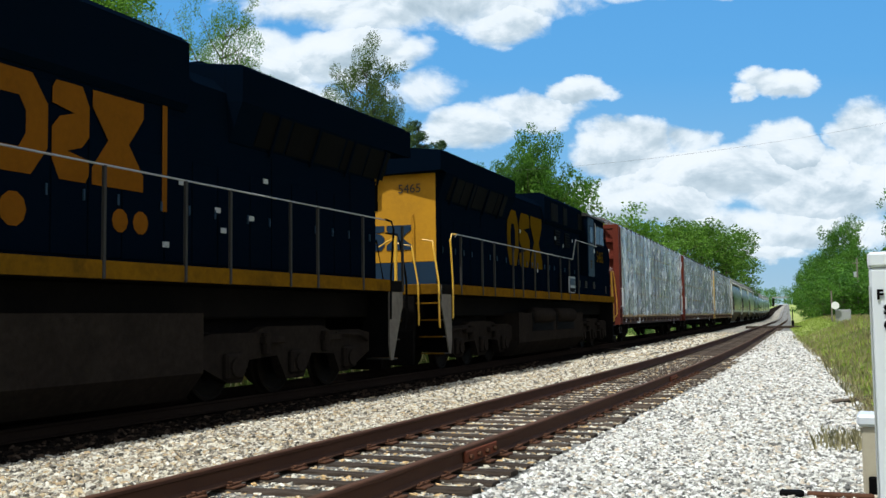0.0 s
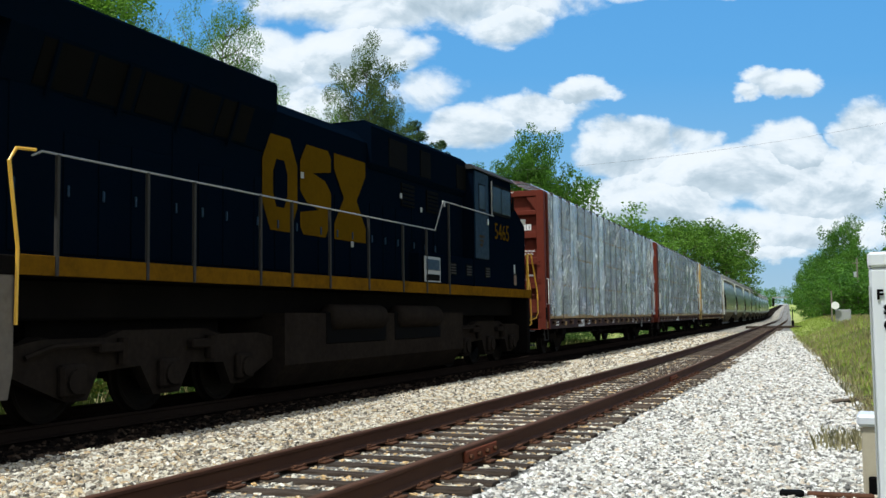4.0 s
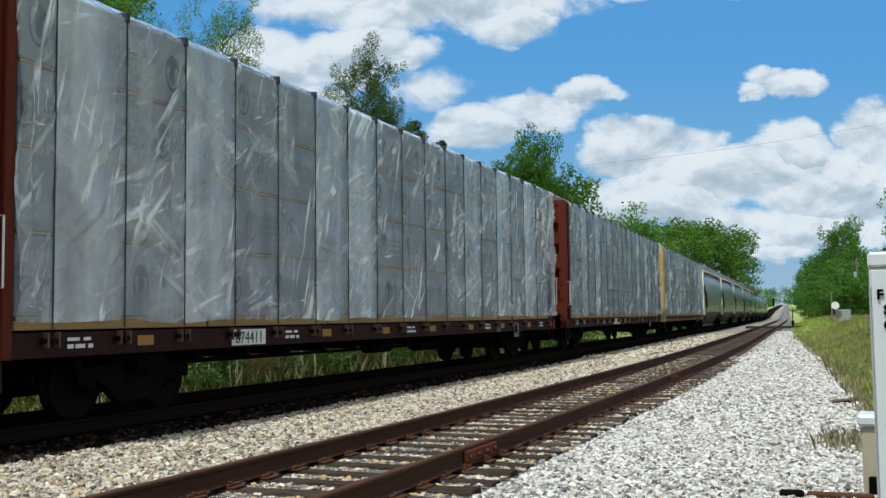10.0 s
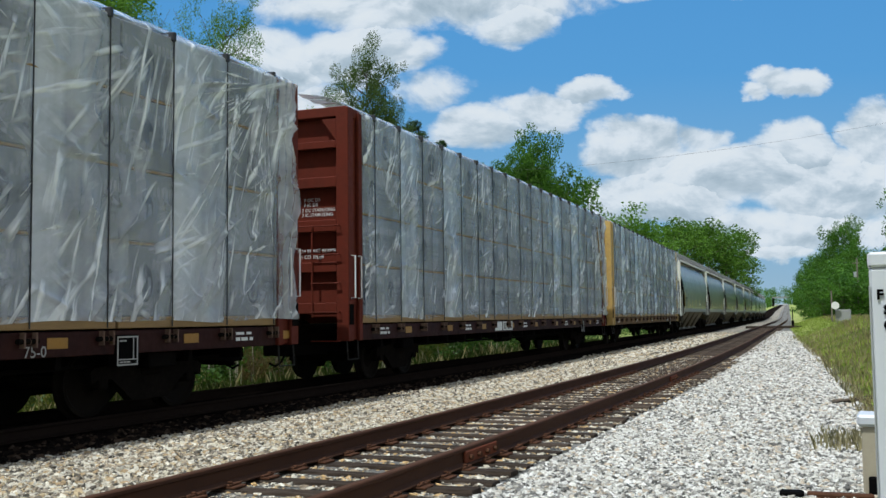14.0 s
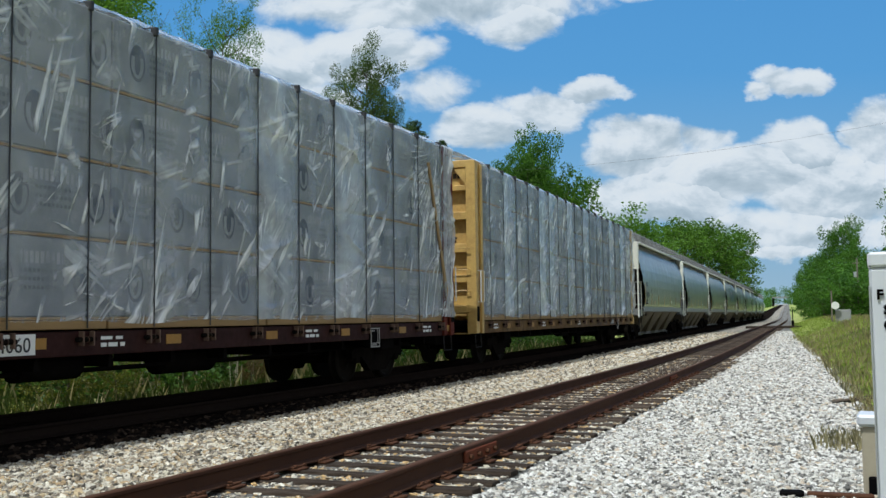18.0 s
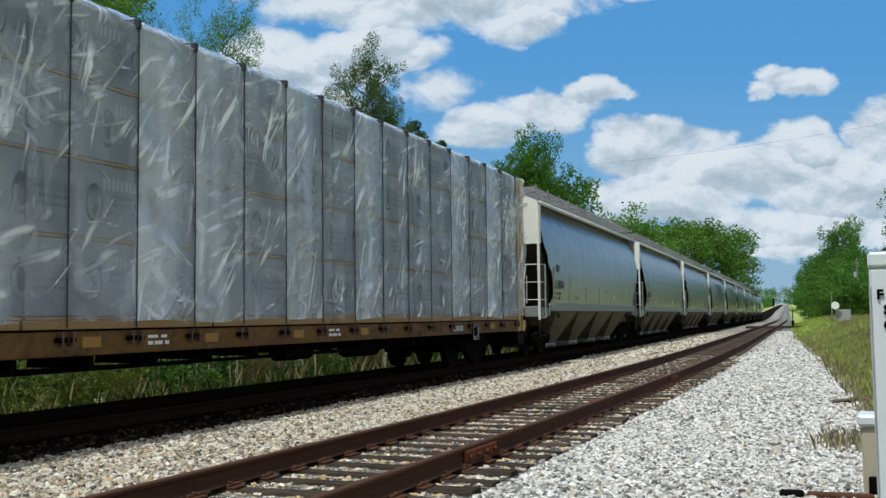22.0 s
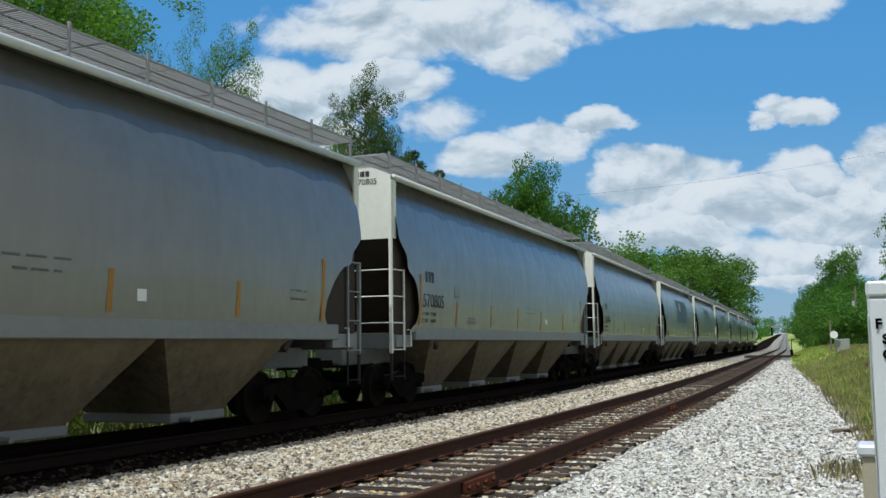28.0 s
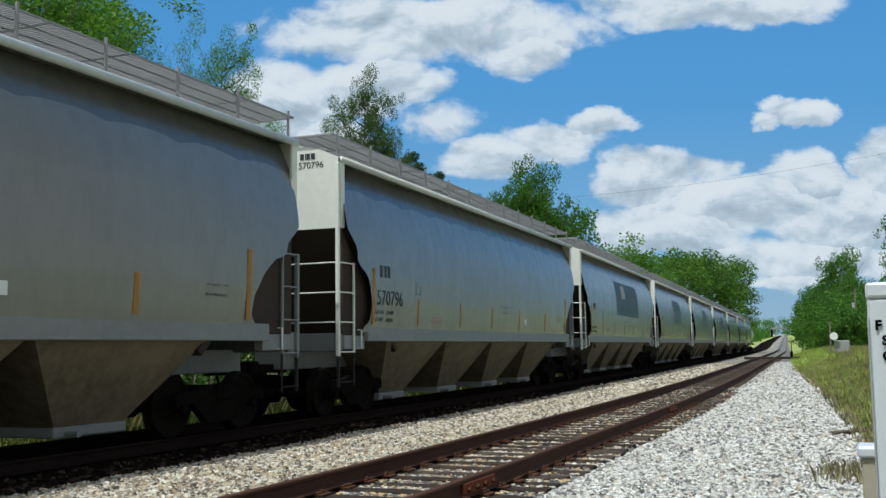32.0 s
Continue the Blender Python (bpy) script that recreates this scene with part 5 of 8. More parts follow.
bars(cb3, 1.428, 3.26, 0.72, (0.10, 0.05, 0.16), 0.06, M["stencil_black"])
bars(cb3, 1.428, 4.78, 0.64, (0.06, 0.07), 0.09, M["stencil_black"])
side_text("76A", 0.12, M["stencil_black"], cb3, 1.430, 4.99, 0.64)


# -- covered hoppers --
L_H = 17.68
SIDE = [(1.30, 1.545), (1.55, 1.575), (1.95, 1.60), (2.4, 1.61), (2.8, 1.60), (3.2, 1.57), (3.5, 1.52), (3.8, 1.445), (4.0, 1.385), (4.2, 1.31), (4.36, 1.24), (4.50, 1.17)]
CUT = [(1.30, 0.70), (1.40, 0.78), (1.45, 0.90), (1.55, 1.00), (1.78, 1.06), (2.14, 0.98), (2.30, 0.90), (2.45, 0.72), (2.56, 0.50), (2.64, 0.42), (2.80, 0.43), (2.91, 0.40), (3.05, 0.24), (3.21, 0.08), (3.9, 0.10), (4.52, 0.12)]
CUT_FAR = [(1.30, 1.16), (1.36, 1.26), (1.43, 1.40), (1.55, 1.48), (1.84, 1.42), (2.18, 1.18), (2.43, 0.88), (2.51, 0.56), (2.74, 0.48), (2.90, 0.26), (3.02, 0.12), (3.9, 0.10), (4.52, 0.12)]


def hopper_parts():
    p = {}
    zs = list(np.linspace(1.30, 4.50, 60))
    for sx in (-1, 1):
        V, F = [], []
        ts = np.r_[np.linspace(0, 0.1, 10), np.linspace(0.115, 0.885, 70), np.linspace(0.9, 1, 10)]
        for z in zs:
            x = np.interp(z, [q[0] for q in SIDE], [q[1] for q in SIDE])
            e, e2 = (np.interp(z, [q[0] for q in cut], [q[1] for q in cut]) for cut in (CUT, CUT_FAR))
            for t in ts:
                y = -L_H / 2 + e + (L_H - e - e2) * t
                dent = 0.010 * abs(math.sin(math.pi * y / 2.9)) ** 0.7 * math.sin(min(max((z - 1.4) / 3.0, 0), 1) * math.pi) + 0.0025 * math.sin(y * 2.1 + 2 * math.sin(z * 1.4)) * math.sin(z * 2.2 + y * 0.7)
                V.append((sx * (x + dent), y, z))
        n = len(ts)
        for i in range(len(zs) - 1):
            for k in range(n - 1):
                a = i * n + k
                F.append((a, a + 1, a + n + 1, a + n))
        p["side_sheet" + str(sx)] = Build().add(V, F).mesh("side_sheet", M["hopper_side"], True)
    roof = [(-1.44, 4.48), (-1.46, 4.54), (-1.0, 4.72), (-0.5, 4.83), (0, 4.86), (0.5, 4.83), (1.0, 4.72), (1.46, 4.54), (1.44, 4.48), (0, 4.60)]
    p["roof"] = Build().prism(roof, -L_H / 2 + 0.05, L_H / 2 - 0.05).mesh("roof", M["hopper"])
    p["eave"] = Build().tube([(1.475, -L_H / 2, 4.49), (1.475, L_H / 2, 4.49)], 0.062, 10).tube([(-1.475, -L_H / 2, 4.49), (-1.475, L_H / 2, 4.49)], 0.062, 10).mesh("eave", M["eave"], True)
    n_bar = int((L_H + 0.2) / 0.056)
    for key, x0, x1 in (("grating", 0.35, 1.34), ("grating_l", -1.34, -0.35)):      # serrated bars of the open walkway
        b = Build()
        for k in range(n_bar):
            y = -L_H / 2 - 0.10 + (L_H + 0.2) * k / n_bar
            b.add([(x0, y, 4.962), (x1, y, 4.962), (x1, y + 0.026, 4.962), (x0, y + 0.026, 4.962), (x0, y + 0.004, 4.985), (x1, y + 0.004, 4.985), (x1, y + 0.022, 4.985), (x0, y + 0.022, 4.985)],
                  [(0, 3, 2, 1), (4, 5, 6, 7), (0, 1, 5, 4), (1, 2, 6, 5), (2, 3, 7, 6), (3, 0, 4, 7)])
        p[key] = b.mesh("roof_walk", M["grating"])
    b = Build()
    for x in (0.35, 0.68, 1.01, 1.34, -0.35, -0.68, -1.01, -1.34):
        b.box((x - 0.010, -L_H / 2 - 0.10, 4.955), (x + 0.010, L_H / 2 + 0.10, 4.985), 0.003)
    for k in range(14):
        y = -L_H / 2 - 0.09 + k * (L_H + 0.18) / 13
        b.box((0.35, y - 0.010, 4.95), (1.34, y + 0.010, 4.975), 0.003).box((-1.34, y - 0.010, 4.95), (-0.35, y + 0.010, 4.975), 0.003)
    p["walk_frame"] = b.mesh("walk_frame", M["grating"])
    p["walk_post"] = Build().box((1.335, -0.022, 4.50), (1.37, 0.022, 5.05), 0.006).mesh("walk_bracket", M["grating"])
    p["hatch"] = Build().box((-0.42, -1.0, 4.72), (0.42, 1.0, 4.86), 0.05).mesh("roof_hatch", M["cream"])
    b = Build()
    b.box((1.46, -L_H / 2 + 0.95, 1.13), (1.56, L_H / 2 - 0.95, 1.40), 0.015)
    p["sill"] = b.mesh("side_sill", M["hopper_sill"])
    p["sill_l"] = Build().box((-1.56, -L_H / 2 + 0.95, 1.13), (-1.46, L_H / 2 - 0.95, 1.40), 0.015).mesh("side_sill", M["hopper_sill"])
    # one discharge bay: sheets that narrow to a gate
    w = 3.34
    b = Build()
    top = [(-1.47, -w / 2 + 0.05, 1.16), (1.47, -w / 2 + 0.05, 1.16), (1.47, w / 2 - 0.05, 1.16), (-1.47, w / 2 - 0.05, 1.16)]
    bot = [(-0.80, -0.62, 0.04), (0.80, -0.62, 0.04), (0.80, 0.62, 0.04), (-0.80, 0.62, 0.04)]
    b.loft([bot, top])
    p["bay"] = b.mesh("discharge_bay", M["hopper_low"])
    b = Build().box((-0.84, -0.66, -0.09), (0.84, 0.66, 0.05), 0.02)
    b.tube([(-1.0, -0.45, -0.04), (1.05, -0.45, -0.04)], 0.04, 8)
    p["gate"] = b.mesh("outlet_gate", M["hopper_sill"])
    for fc in (-1, 1):
        y = fc * L_H / 2
        arch = [(-1.46, 3.22), (1.46, 3.22), (1.46, 4.53), (1.0, 4.73), (0.5, 4.85), (0, 4.89), (-0.5, 4.85), (-1.0, 4.73), (-1.46, 4.53)]
        b = Build().prism(arch, y, y - fc * 0.049)
        b.box((1.42, y, 3.22), (1.475, y - fc * 0.16, 4.48), 0.01).box((-1.475, y, 3.22), (-1.42, y - fc * 0.16, 4.48), 0.01)
        p["end%d" % fc] = b.mesh("end_panel", M["cream"])
        b = Build()
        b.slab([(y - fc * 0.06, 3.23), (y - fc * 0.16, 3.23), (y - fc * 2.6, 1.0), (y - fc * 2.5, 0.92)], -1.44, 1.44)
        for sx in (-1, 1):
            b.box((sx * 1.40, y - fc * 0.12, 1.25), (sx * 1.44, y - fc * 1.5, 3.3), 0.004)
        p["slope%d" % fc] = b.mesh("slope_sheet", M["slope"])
        b = Build().box((-1.42, y + fc * 0.02, 0.95), (1.42, y - fc * 0.18, 1.28), 0.015)
        b.box((1.30, y - fc * 0.15, 0.98), (1.46, y - fc * 1.0, 1.24), 0.012).box((-1.46, y - fc * 0.15, 0.98), (-1.30, y - fc * 1.0, 1.24), 0.012)
        b.box((-0.32, y + fc * 0.05, 0.62), (0.32, y - fc * 2.8, 1.0), 0.02)
        p["end_sill%d" % fc] = b.mesh("end_sill", M["hopper_sill"])
        # ladder: corner ladder post, second stile, rungs that turn round the corner
        st = Build().box((1.40, y + fc * 0.02, 0.86), (1.47, y + fc * 0.09, 4.42 if fc < 0 else 2.6), 0.008)
        st.box((0.38, y + fc * 0.02, 1.55), (0.44, y + fc * 0.08, 3.30), 0.006)
        st.box((1.47, y - fc * 0.50, 0.92), (1.51, y - fc * 0.46, 2.60), 0.006)
        p["stile%d" % fc] = st.mesh("ladder_stile", M["cream"] if fc < 0 else M["hopper_sill"])
        p["low_stile%d" % fc] = Build().box((1.41, y + fc * 0.02, 0.30), (1.46, y + fc * 0.07, 0.858), 0.006).mesh("sill_step", M["grey_dark"])
        p["low_inner%d" % fc] = Build().box((1.47, y - fc * 0.50, 0.30), (1.50, y - fc * 0.47, 0.918), 0.006).mesh("sill_step", M["grey_dark"])
        for k in range(5):
            z = 0.39 + 0.545 * k
            r = Build()
            if z > 1.2:
                r.tube([(0.41, y + fc * 0.07, z), (1.44, y + fc * 0.07, z)], 0.014, 6)
            r.tube([(1.45, y + fc * 0.05, z), (1.50, y, z), (1.51, y - fc * 0.48, z)], 0.014, 6)
            p["rung%d%d" % (fc, k)] = r.mesh("ladder_rung", M["grey_dark"] if z < 0.9 else M["cream"] if fc < 0 else M["hopper_sill"])
        p["grab%d" % fc] = Build().tube([(1.50, y - fc * 0.62, 1.0), (1.58, y - fc * 0.62, 1.0), (1.58, y - fc * 0.62, 1.34), (1.50, y - fc * 0.62, 1.34)], 0.014, 6).mesh("grab_iron", M["white"])
    p["stripe"] = Build().box((-0.004, -0.05, -0.27), (0.004, 0.05, 0.27), 0.001).mesh("reflective_stripe", M["amber"])
    p["stripe_tall"] = Build().box((-0.004, -0.055, -0.54), (0.004, 0.055, 0.54), 0.001).mesh("reflective_stripe", M["amber"])
    p["beam"] = Build().box((-0.2, -6.4, 0.60), (0.2, 6.4, 0.98), 0.02).mesh("centre_sill", M["under"])
    return p


HP = hopper_parts()


def skin(z):
    return float(np.interp(z, [q[0] for q in SIDE], [q[1] for q in SIDE]))


M["faint_red"] = paint("faded_red_stencil", (0.34, 0.20, 0.18), (0.3, 0.24, 0.22), 0.5)
M["teal"] = paint("teal_mark", (0.030, 0.060, 0.080), (0.06, 0.085, 0.10), 0.5, big=1.5, fine=6, amount=0.8)
M["teal_faded"] = paint("faded_teal_mark", (0.075, 0.10, 0.105), (0.12, 0.13, 0.125), 0.5, big=1.5, fine=6, amount=0.8)
M["faint"] = paint("faint_stencil", (0.095, 0.093, 0.088), (0.13, 0.125, 0.115), 0.6)


def hopper(a0, number, rolling, marks=True, emblem=0):
    label = "pale grey round-sided covered hopper wagon with dusty chutes"
    if emblem:
        label = "pale grey covered hopper wagon with a dark teal emblem"
    c = thing("hopper_wagon", label, "freight wagon", "covered hopper wagons in the train")
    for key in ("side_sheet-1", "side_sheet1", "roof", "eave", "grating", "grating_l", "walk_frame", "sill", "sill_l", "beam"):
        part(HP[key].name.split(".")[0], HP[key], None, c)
    for k in range(4):
        y = -5.20 + 3.34 * k
        bay = part("discharge_bay", HP["bay"], None, c, at=pose(0, y, 0))
        part("outlet_gate", HP["gate"], None, bay)
    for k in range(4):
        part("roof_hatch", HP["hatch"], None, c, at=pose(0, -6.3 + 4.2 * k, 0))
    for k in range(13):
        part("walk_bracket", HP["walk_post"], None, c, at=pose(0, -L_H / 2 + 0.1 + k * (L_H - 0.2) / 12, 0))
    for fc in (-1, 1):
        for key in ("end%d", "slope%d", "end_sill%d", "grab%d"):
            part(HP[key % fc].name.split(".")[0], HP[key % fc], None, c)
        ld = part("ladder", HP["stile%d" % fc], None, c)
        part("sill_step", HP["low_stile%d" % fc], None, ld, "dark lower ladder end")
        part("sill_step", HP["low_inner%d" % fc], None, ld, "dark lower ladder end")
        for k in range(5):
            part("ladder_rung", HP["rung%d%d" % (fc, k)], None, ld)
        wagon_bogie(c, fc * 7.35, rolling)
        coupling(c, fc * (L_H / 2 + 0.05), 0 if fc < 0 else 180)
    if marks:
        for y, tall in ((-7.72, 2.0), (-5.45, 1), (-2.85, 1), (-0.45, 1), (2.0, 1), (4.75, 1), (7.25, 2.0)):
            z = 1.99 if tall > 1 else 1.74
            tilt = math.degrees(math.atan2(skin(z + 0.2) - skin(z - 0.2), 0.4))
            part("reflective_stripe", HP["stripe_tall"] if tall > 1 else HP["stripe"], None, c, at=pose(skin(z) + 0.006, y, z, 0, tilt, 0))
        x = skin(2.55) + 0.008
        bars(c, x, -7.46, 2.38, (0.13, 0.035, 0.10, 0.14), 0.24, M["stencil_black"])
        if number:
            side_text(number, 0.30, M["stencil_black"], c, skin(2.0) + 0.012, -7.60, 1.84)
            end_text(number, 0.125, M["stencil_black"], c, 0.58, -L_H / 2 - 0.006, 4.37)
        bars(c, 0.62, -L_H / 2 - 0.006, 4.54, (0.08, 0.025, 0.065, 0.085), 0.115, M["stencil_black"], True)
        fr = Build().box((skin(2.25) - 0.004, -5.64, 2.12), (skin(2.25) + 0.008, -5.36, 2.15), 0.001).box((skin(2.25) - 0.004, -5.64, 2.35), (skin(2.25) + 0.008, -5.36, 2.38), 0.001)
        part("stencil_frame", fr.box((skin(2.25) - 0.004, -5.64, 2.15), (skin(2.25) + 0.008, -5.61, 2.35), 0.001).box((skin(2.25) - 0.004, -5.39, 2.15), (skin(2.25) + 0.008, -5.36, 2.35), 0.001), M["faint"], c)
        for r in range(3):
            bars(c, -0.1, -L_H / 2 - 0.004, 4.12 - 0.09 * r, (0.08, 0.04, 0.07), 0.025, M["concrete"], True)
        for r, txt in enumerate(("LD LMT  219400", "LT  WT    66600")):
            side_text(txt, 0.085, M["stencil_black"], c, skin(1.62) + 0.012, -7.62 - 0.03 * r, 1.66 - 0.15 * r)
        bars(c, skin(1.6) + 0.008, -4.7, 1.54, (0.10,) * 5, 0.05, M["faint_red"])
        bars(c, skin(1.6) + 0.008, -4.62, 1.63, (0.12,) * 4, 0.05, M["faint_red"])
        bars(c, skin(2.0) + 0.006, 0.3, 2.05, (0.25, 0.3, 0.28), 0.03, M["faint"])
        bars(c, skin(2.0) + 0.006, 0.45, 1.9, (0.2, 0.25, 0.12), 0.03, M["faint"])
        panel(c, skin(1.7) + 0.006, 2.5, 2.68, 1.62, 1.78, M["white"])
        bars(c, skin(1.9) + 0.006, 6.2, 1.78, (0.14, 0.1, 0.16), 0.035, M["faint"])
        bars(c, skin(1.9) + 0.006, 6.2, 1.92, (0.1, 0.2, 0.12), 0.035, M["faint"])
    if emblem:
        y0, y1 = (-2.3, 3.4) if emblem == 1 else (-1.6, 2.2)

        def patch(ya, yb, za, zb, lift):
            b = Build()
            n = 6
            for k in range(n):
                z0, z1 = za + (zb - za) * k / n, za + (zb - za) * (k + 1) / n
                b.add([(skin(z0) + lift, ya, z0), (skin(z0) + lift, yb, z0), (skin(z1) + lift, yb, z1), (skin(z1) + lift, ya, z1)], [(0, 1, 2, 3)])
            return b

        mark = part("painted_emblem", patch(y0, y1, 2.3, 3.75, 0.016), M["teal"] if emblem == 1 else M["teal_faded"], c, "dark teal painted emblem")
        part("pale_shape", patch(y0 + 0.22 * (y1 - y0), y0 + 0.38 * (y1 - y0), 3.05, 3.62, 0.020), M["concrete"] if emblem == 1 else M["faint"], mark)
        part("pale_shape", patch(y0 + 0.58 * (y1 - y0), y0 + 0.92 * (y1 - y0), 3.15, 3.40, 0.020), M["faint"], mark)
    place(c, a0 + L_H / 2, 7.35)
    return c


numbers = ["570801", "570805", "570796"]
for i in range(10):
    hopper(73.92 + 19.2 * i, numbers[i] if i < 3 else "", i < 3, i < 5, {3: 1, 4: 2, 5: 2, 6: 2}.get(i, 0))

# -- the last wagon: a white tank --
tank = thing("tank_wagon", "white tank wagon with domed ends closing the train", "freight wagon")
b = Build()
rings = []
for y, r in ((-6.6, 0.05), (-6.5, 0.6), (-6.2, 1.1), (-5.7, 1.38), (-5.0, 1.45), (5.0, 1.45), (5.7, 1.38), (6.2, 1.1), (6.5, 0.6), (6.6, 0.05)):
    rings.append([(r * math.cos(2 * math.pi * k / 28), y, 2.6 + r * math.sin(2 * math.pi * k / 28)) for k in range(28)])
part("tank", b.loft(rings), M["cream"], tank, smooth=True)
part("dome", Build().tube([(0, 0, 4.0), (0, 0, 4.4), (0, 0, 4.45)], [0.5, 0.5, 0.3], 16), M["cream"], tank)
part("underframe", Build().box((-0.4, -7.0, 0.75), (0.4, 7.0, 1.1), 0.02).box((-1.3, -6.9, 0.9), (1.3, -6.3, 1.1), 0.02).box((-1.3, 6.3, 0.9), (1.3, 6.9, 1.1), 0.02), M["under"], tank)
for y in (-5.2, 5.2):
    part("saddle", Build().box((-1.1, y - 0.3, 1.0), (1.1, y + 0.3, 1.7), 0.03), M["under"], tank)
    wagon_bogie(tank, y, False)
place(tank, 273.3, 5.2)


# -- locomotives; local +y points to the cab --
def loco_bogie_mesh():
    b = Build()
    for sx in (-1, 1):
        x0, x1 = sx * 1.05, sx * 1.22
        out = [(-2.75, 0.62), (-2.75, 0.98), (-2.3, 1.05), (-1.2, 1.05), (-0.9, 1.14), (0.9, 1.14), (1.2, 1.05), (2.3, 1.05), (2.75, 0.98), (2.75, 0.62), (2.25, 0.42), (1.9, 0.28), (1.55, 0.28), (1.35, 0.62),
               (0.55, 0.66), (0.28, 0.26), (-0.28, 0.26), (-0.55, 0.66), (-1.35, 0.62), (-1.55, 0.28), (-1.9, 0.28), (-2.25, 0.42)]
        b.slab(out, x0, x1)
        for y in (-1.85, 0.0, 1.85):
            b.box((sx * 1.20, y - 0.22, 0.34), (sx * 1.32, y + 0.22, 0.74), 0.04)
            b.disc((sx * 1.33, y, 0.53), 0.15, 0.06, "x", 12)
        for y in (-0.95, 0.95):
            b.tube([(sx * 1.28, y, 0.70), (sx * 1.28, y, 1.04)], 0.09, 10)
            b.box((sx * 1.18, y - 0.5, 0.86), (sx * 1.34, y + 0.1, 0.99), 0.02)
        b.tube([(sx * 1.26, -2.6, 0.84), (sx * 1.30, -2.2, 0.96), (sx * 1.30, -1.3, 0.98)], 0.035, 6)
    b.box((-1.0, -0.3, 0.5), (1.0, 0.3, 1.0), 0.03).box((-1.0, -2.6, 0.6), (1.0, -2.35, 0.95), 0.03).box((-1.0, 2.35, 0.6), (1.0, 2.6, 0.95), 0.03)
    return b.mesh("bogie", M["loco_frame"])


LOCO_BOGIE = loco_bogie_mesh()


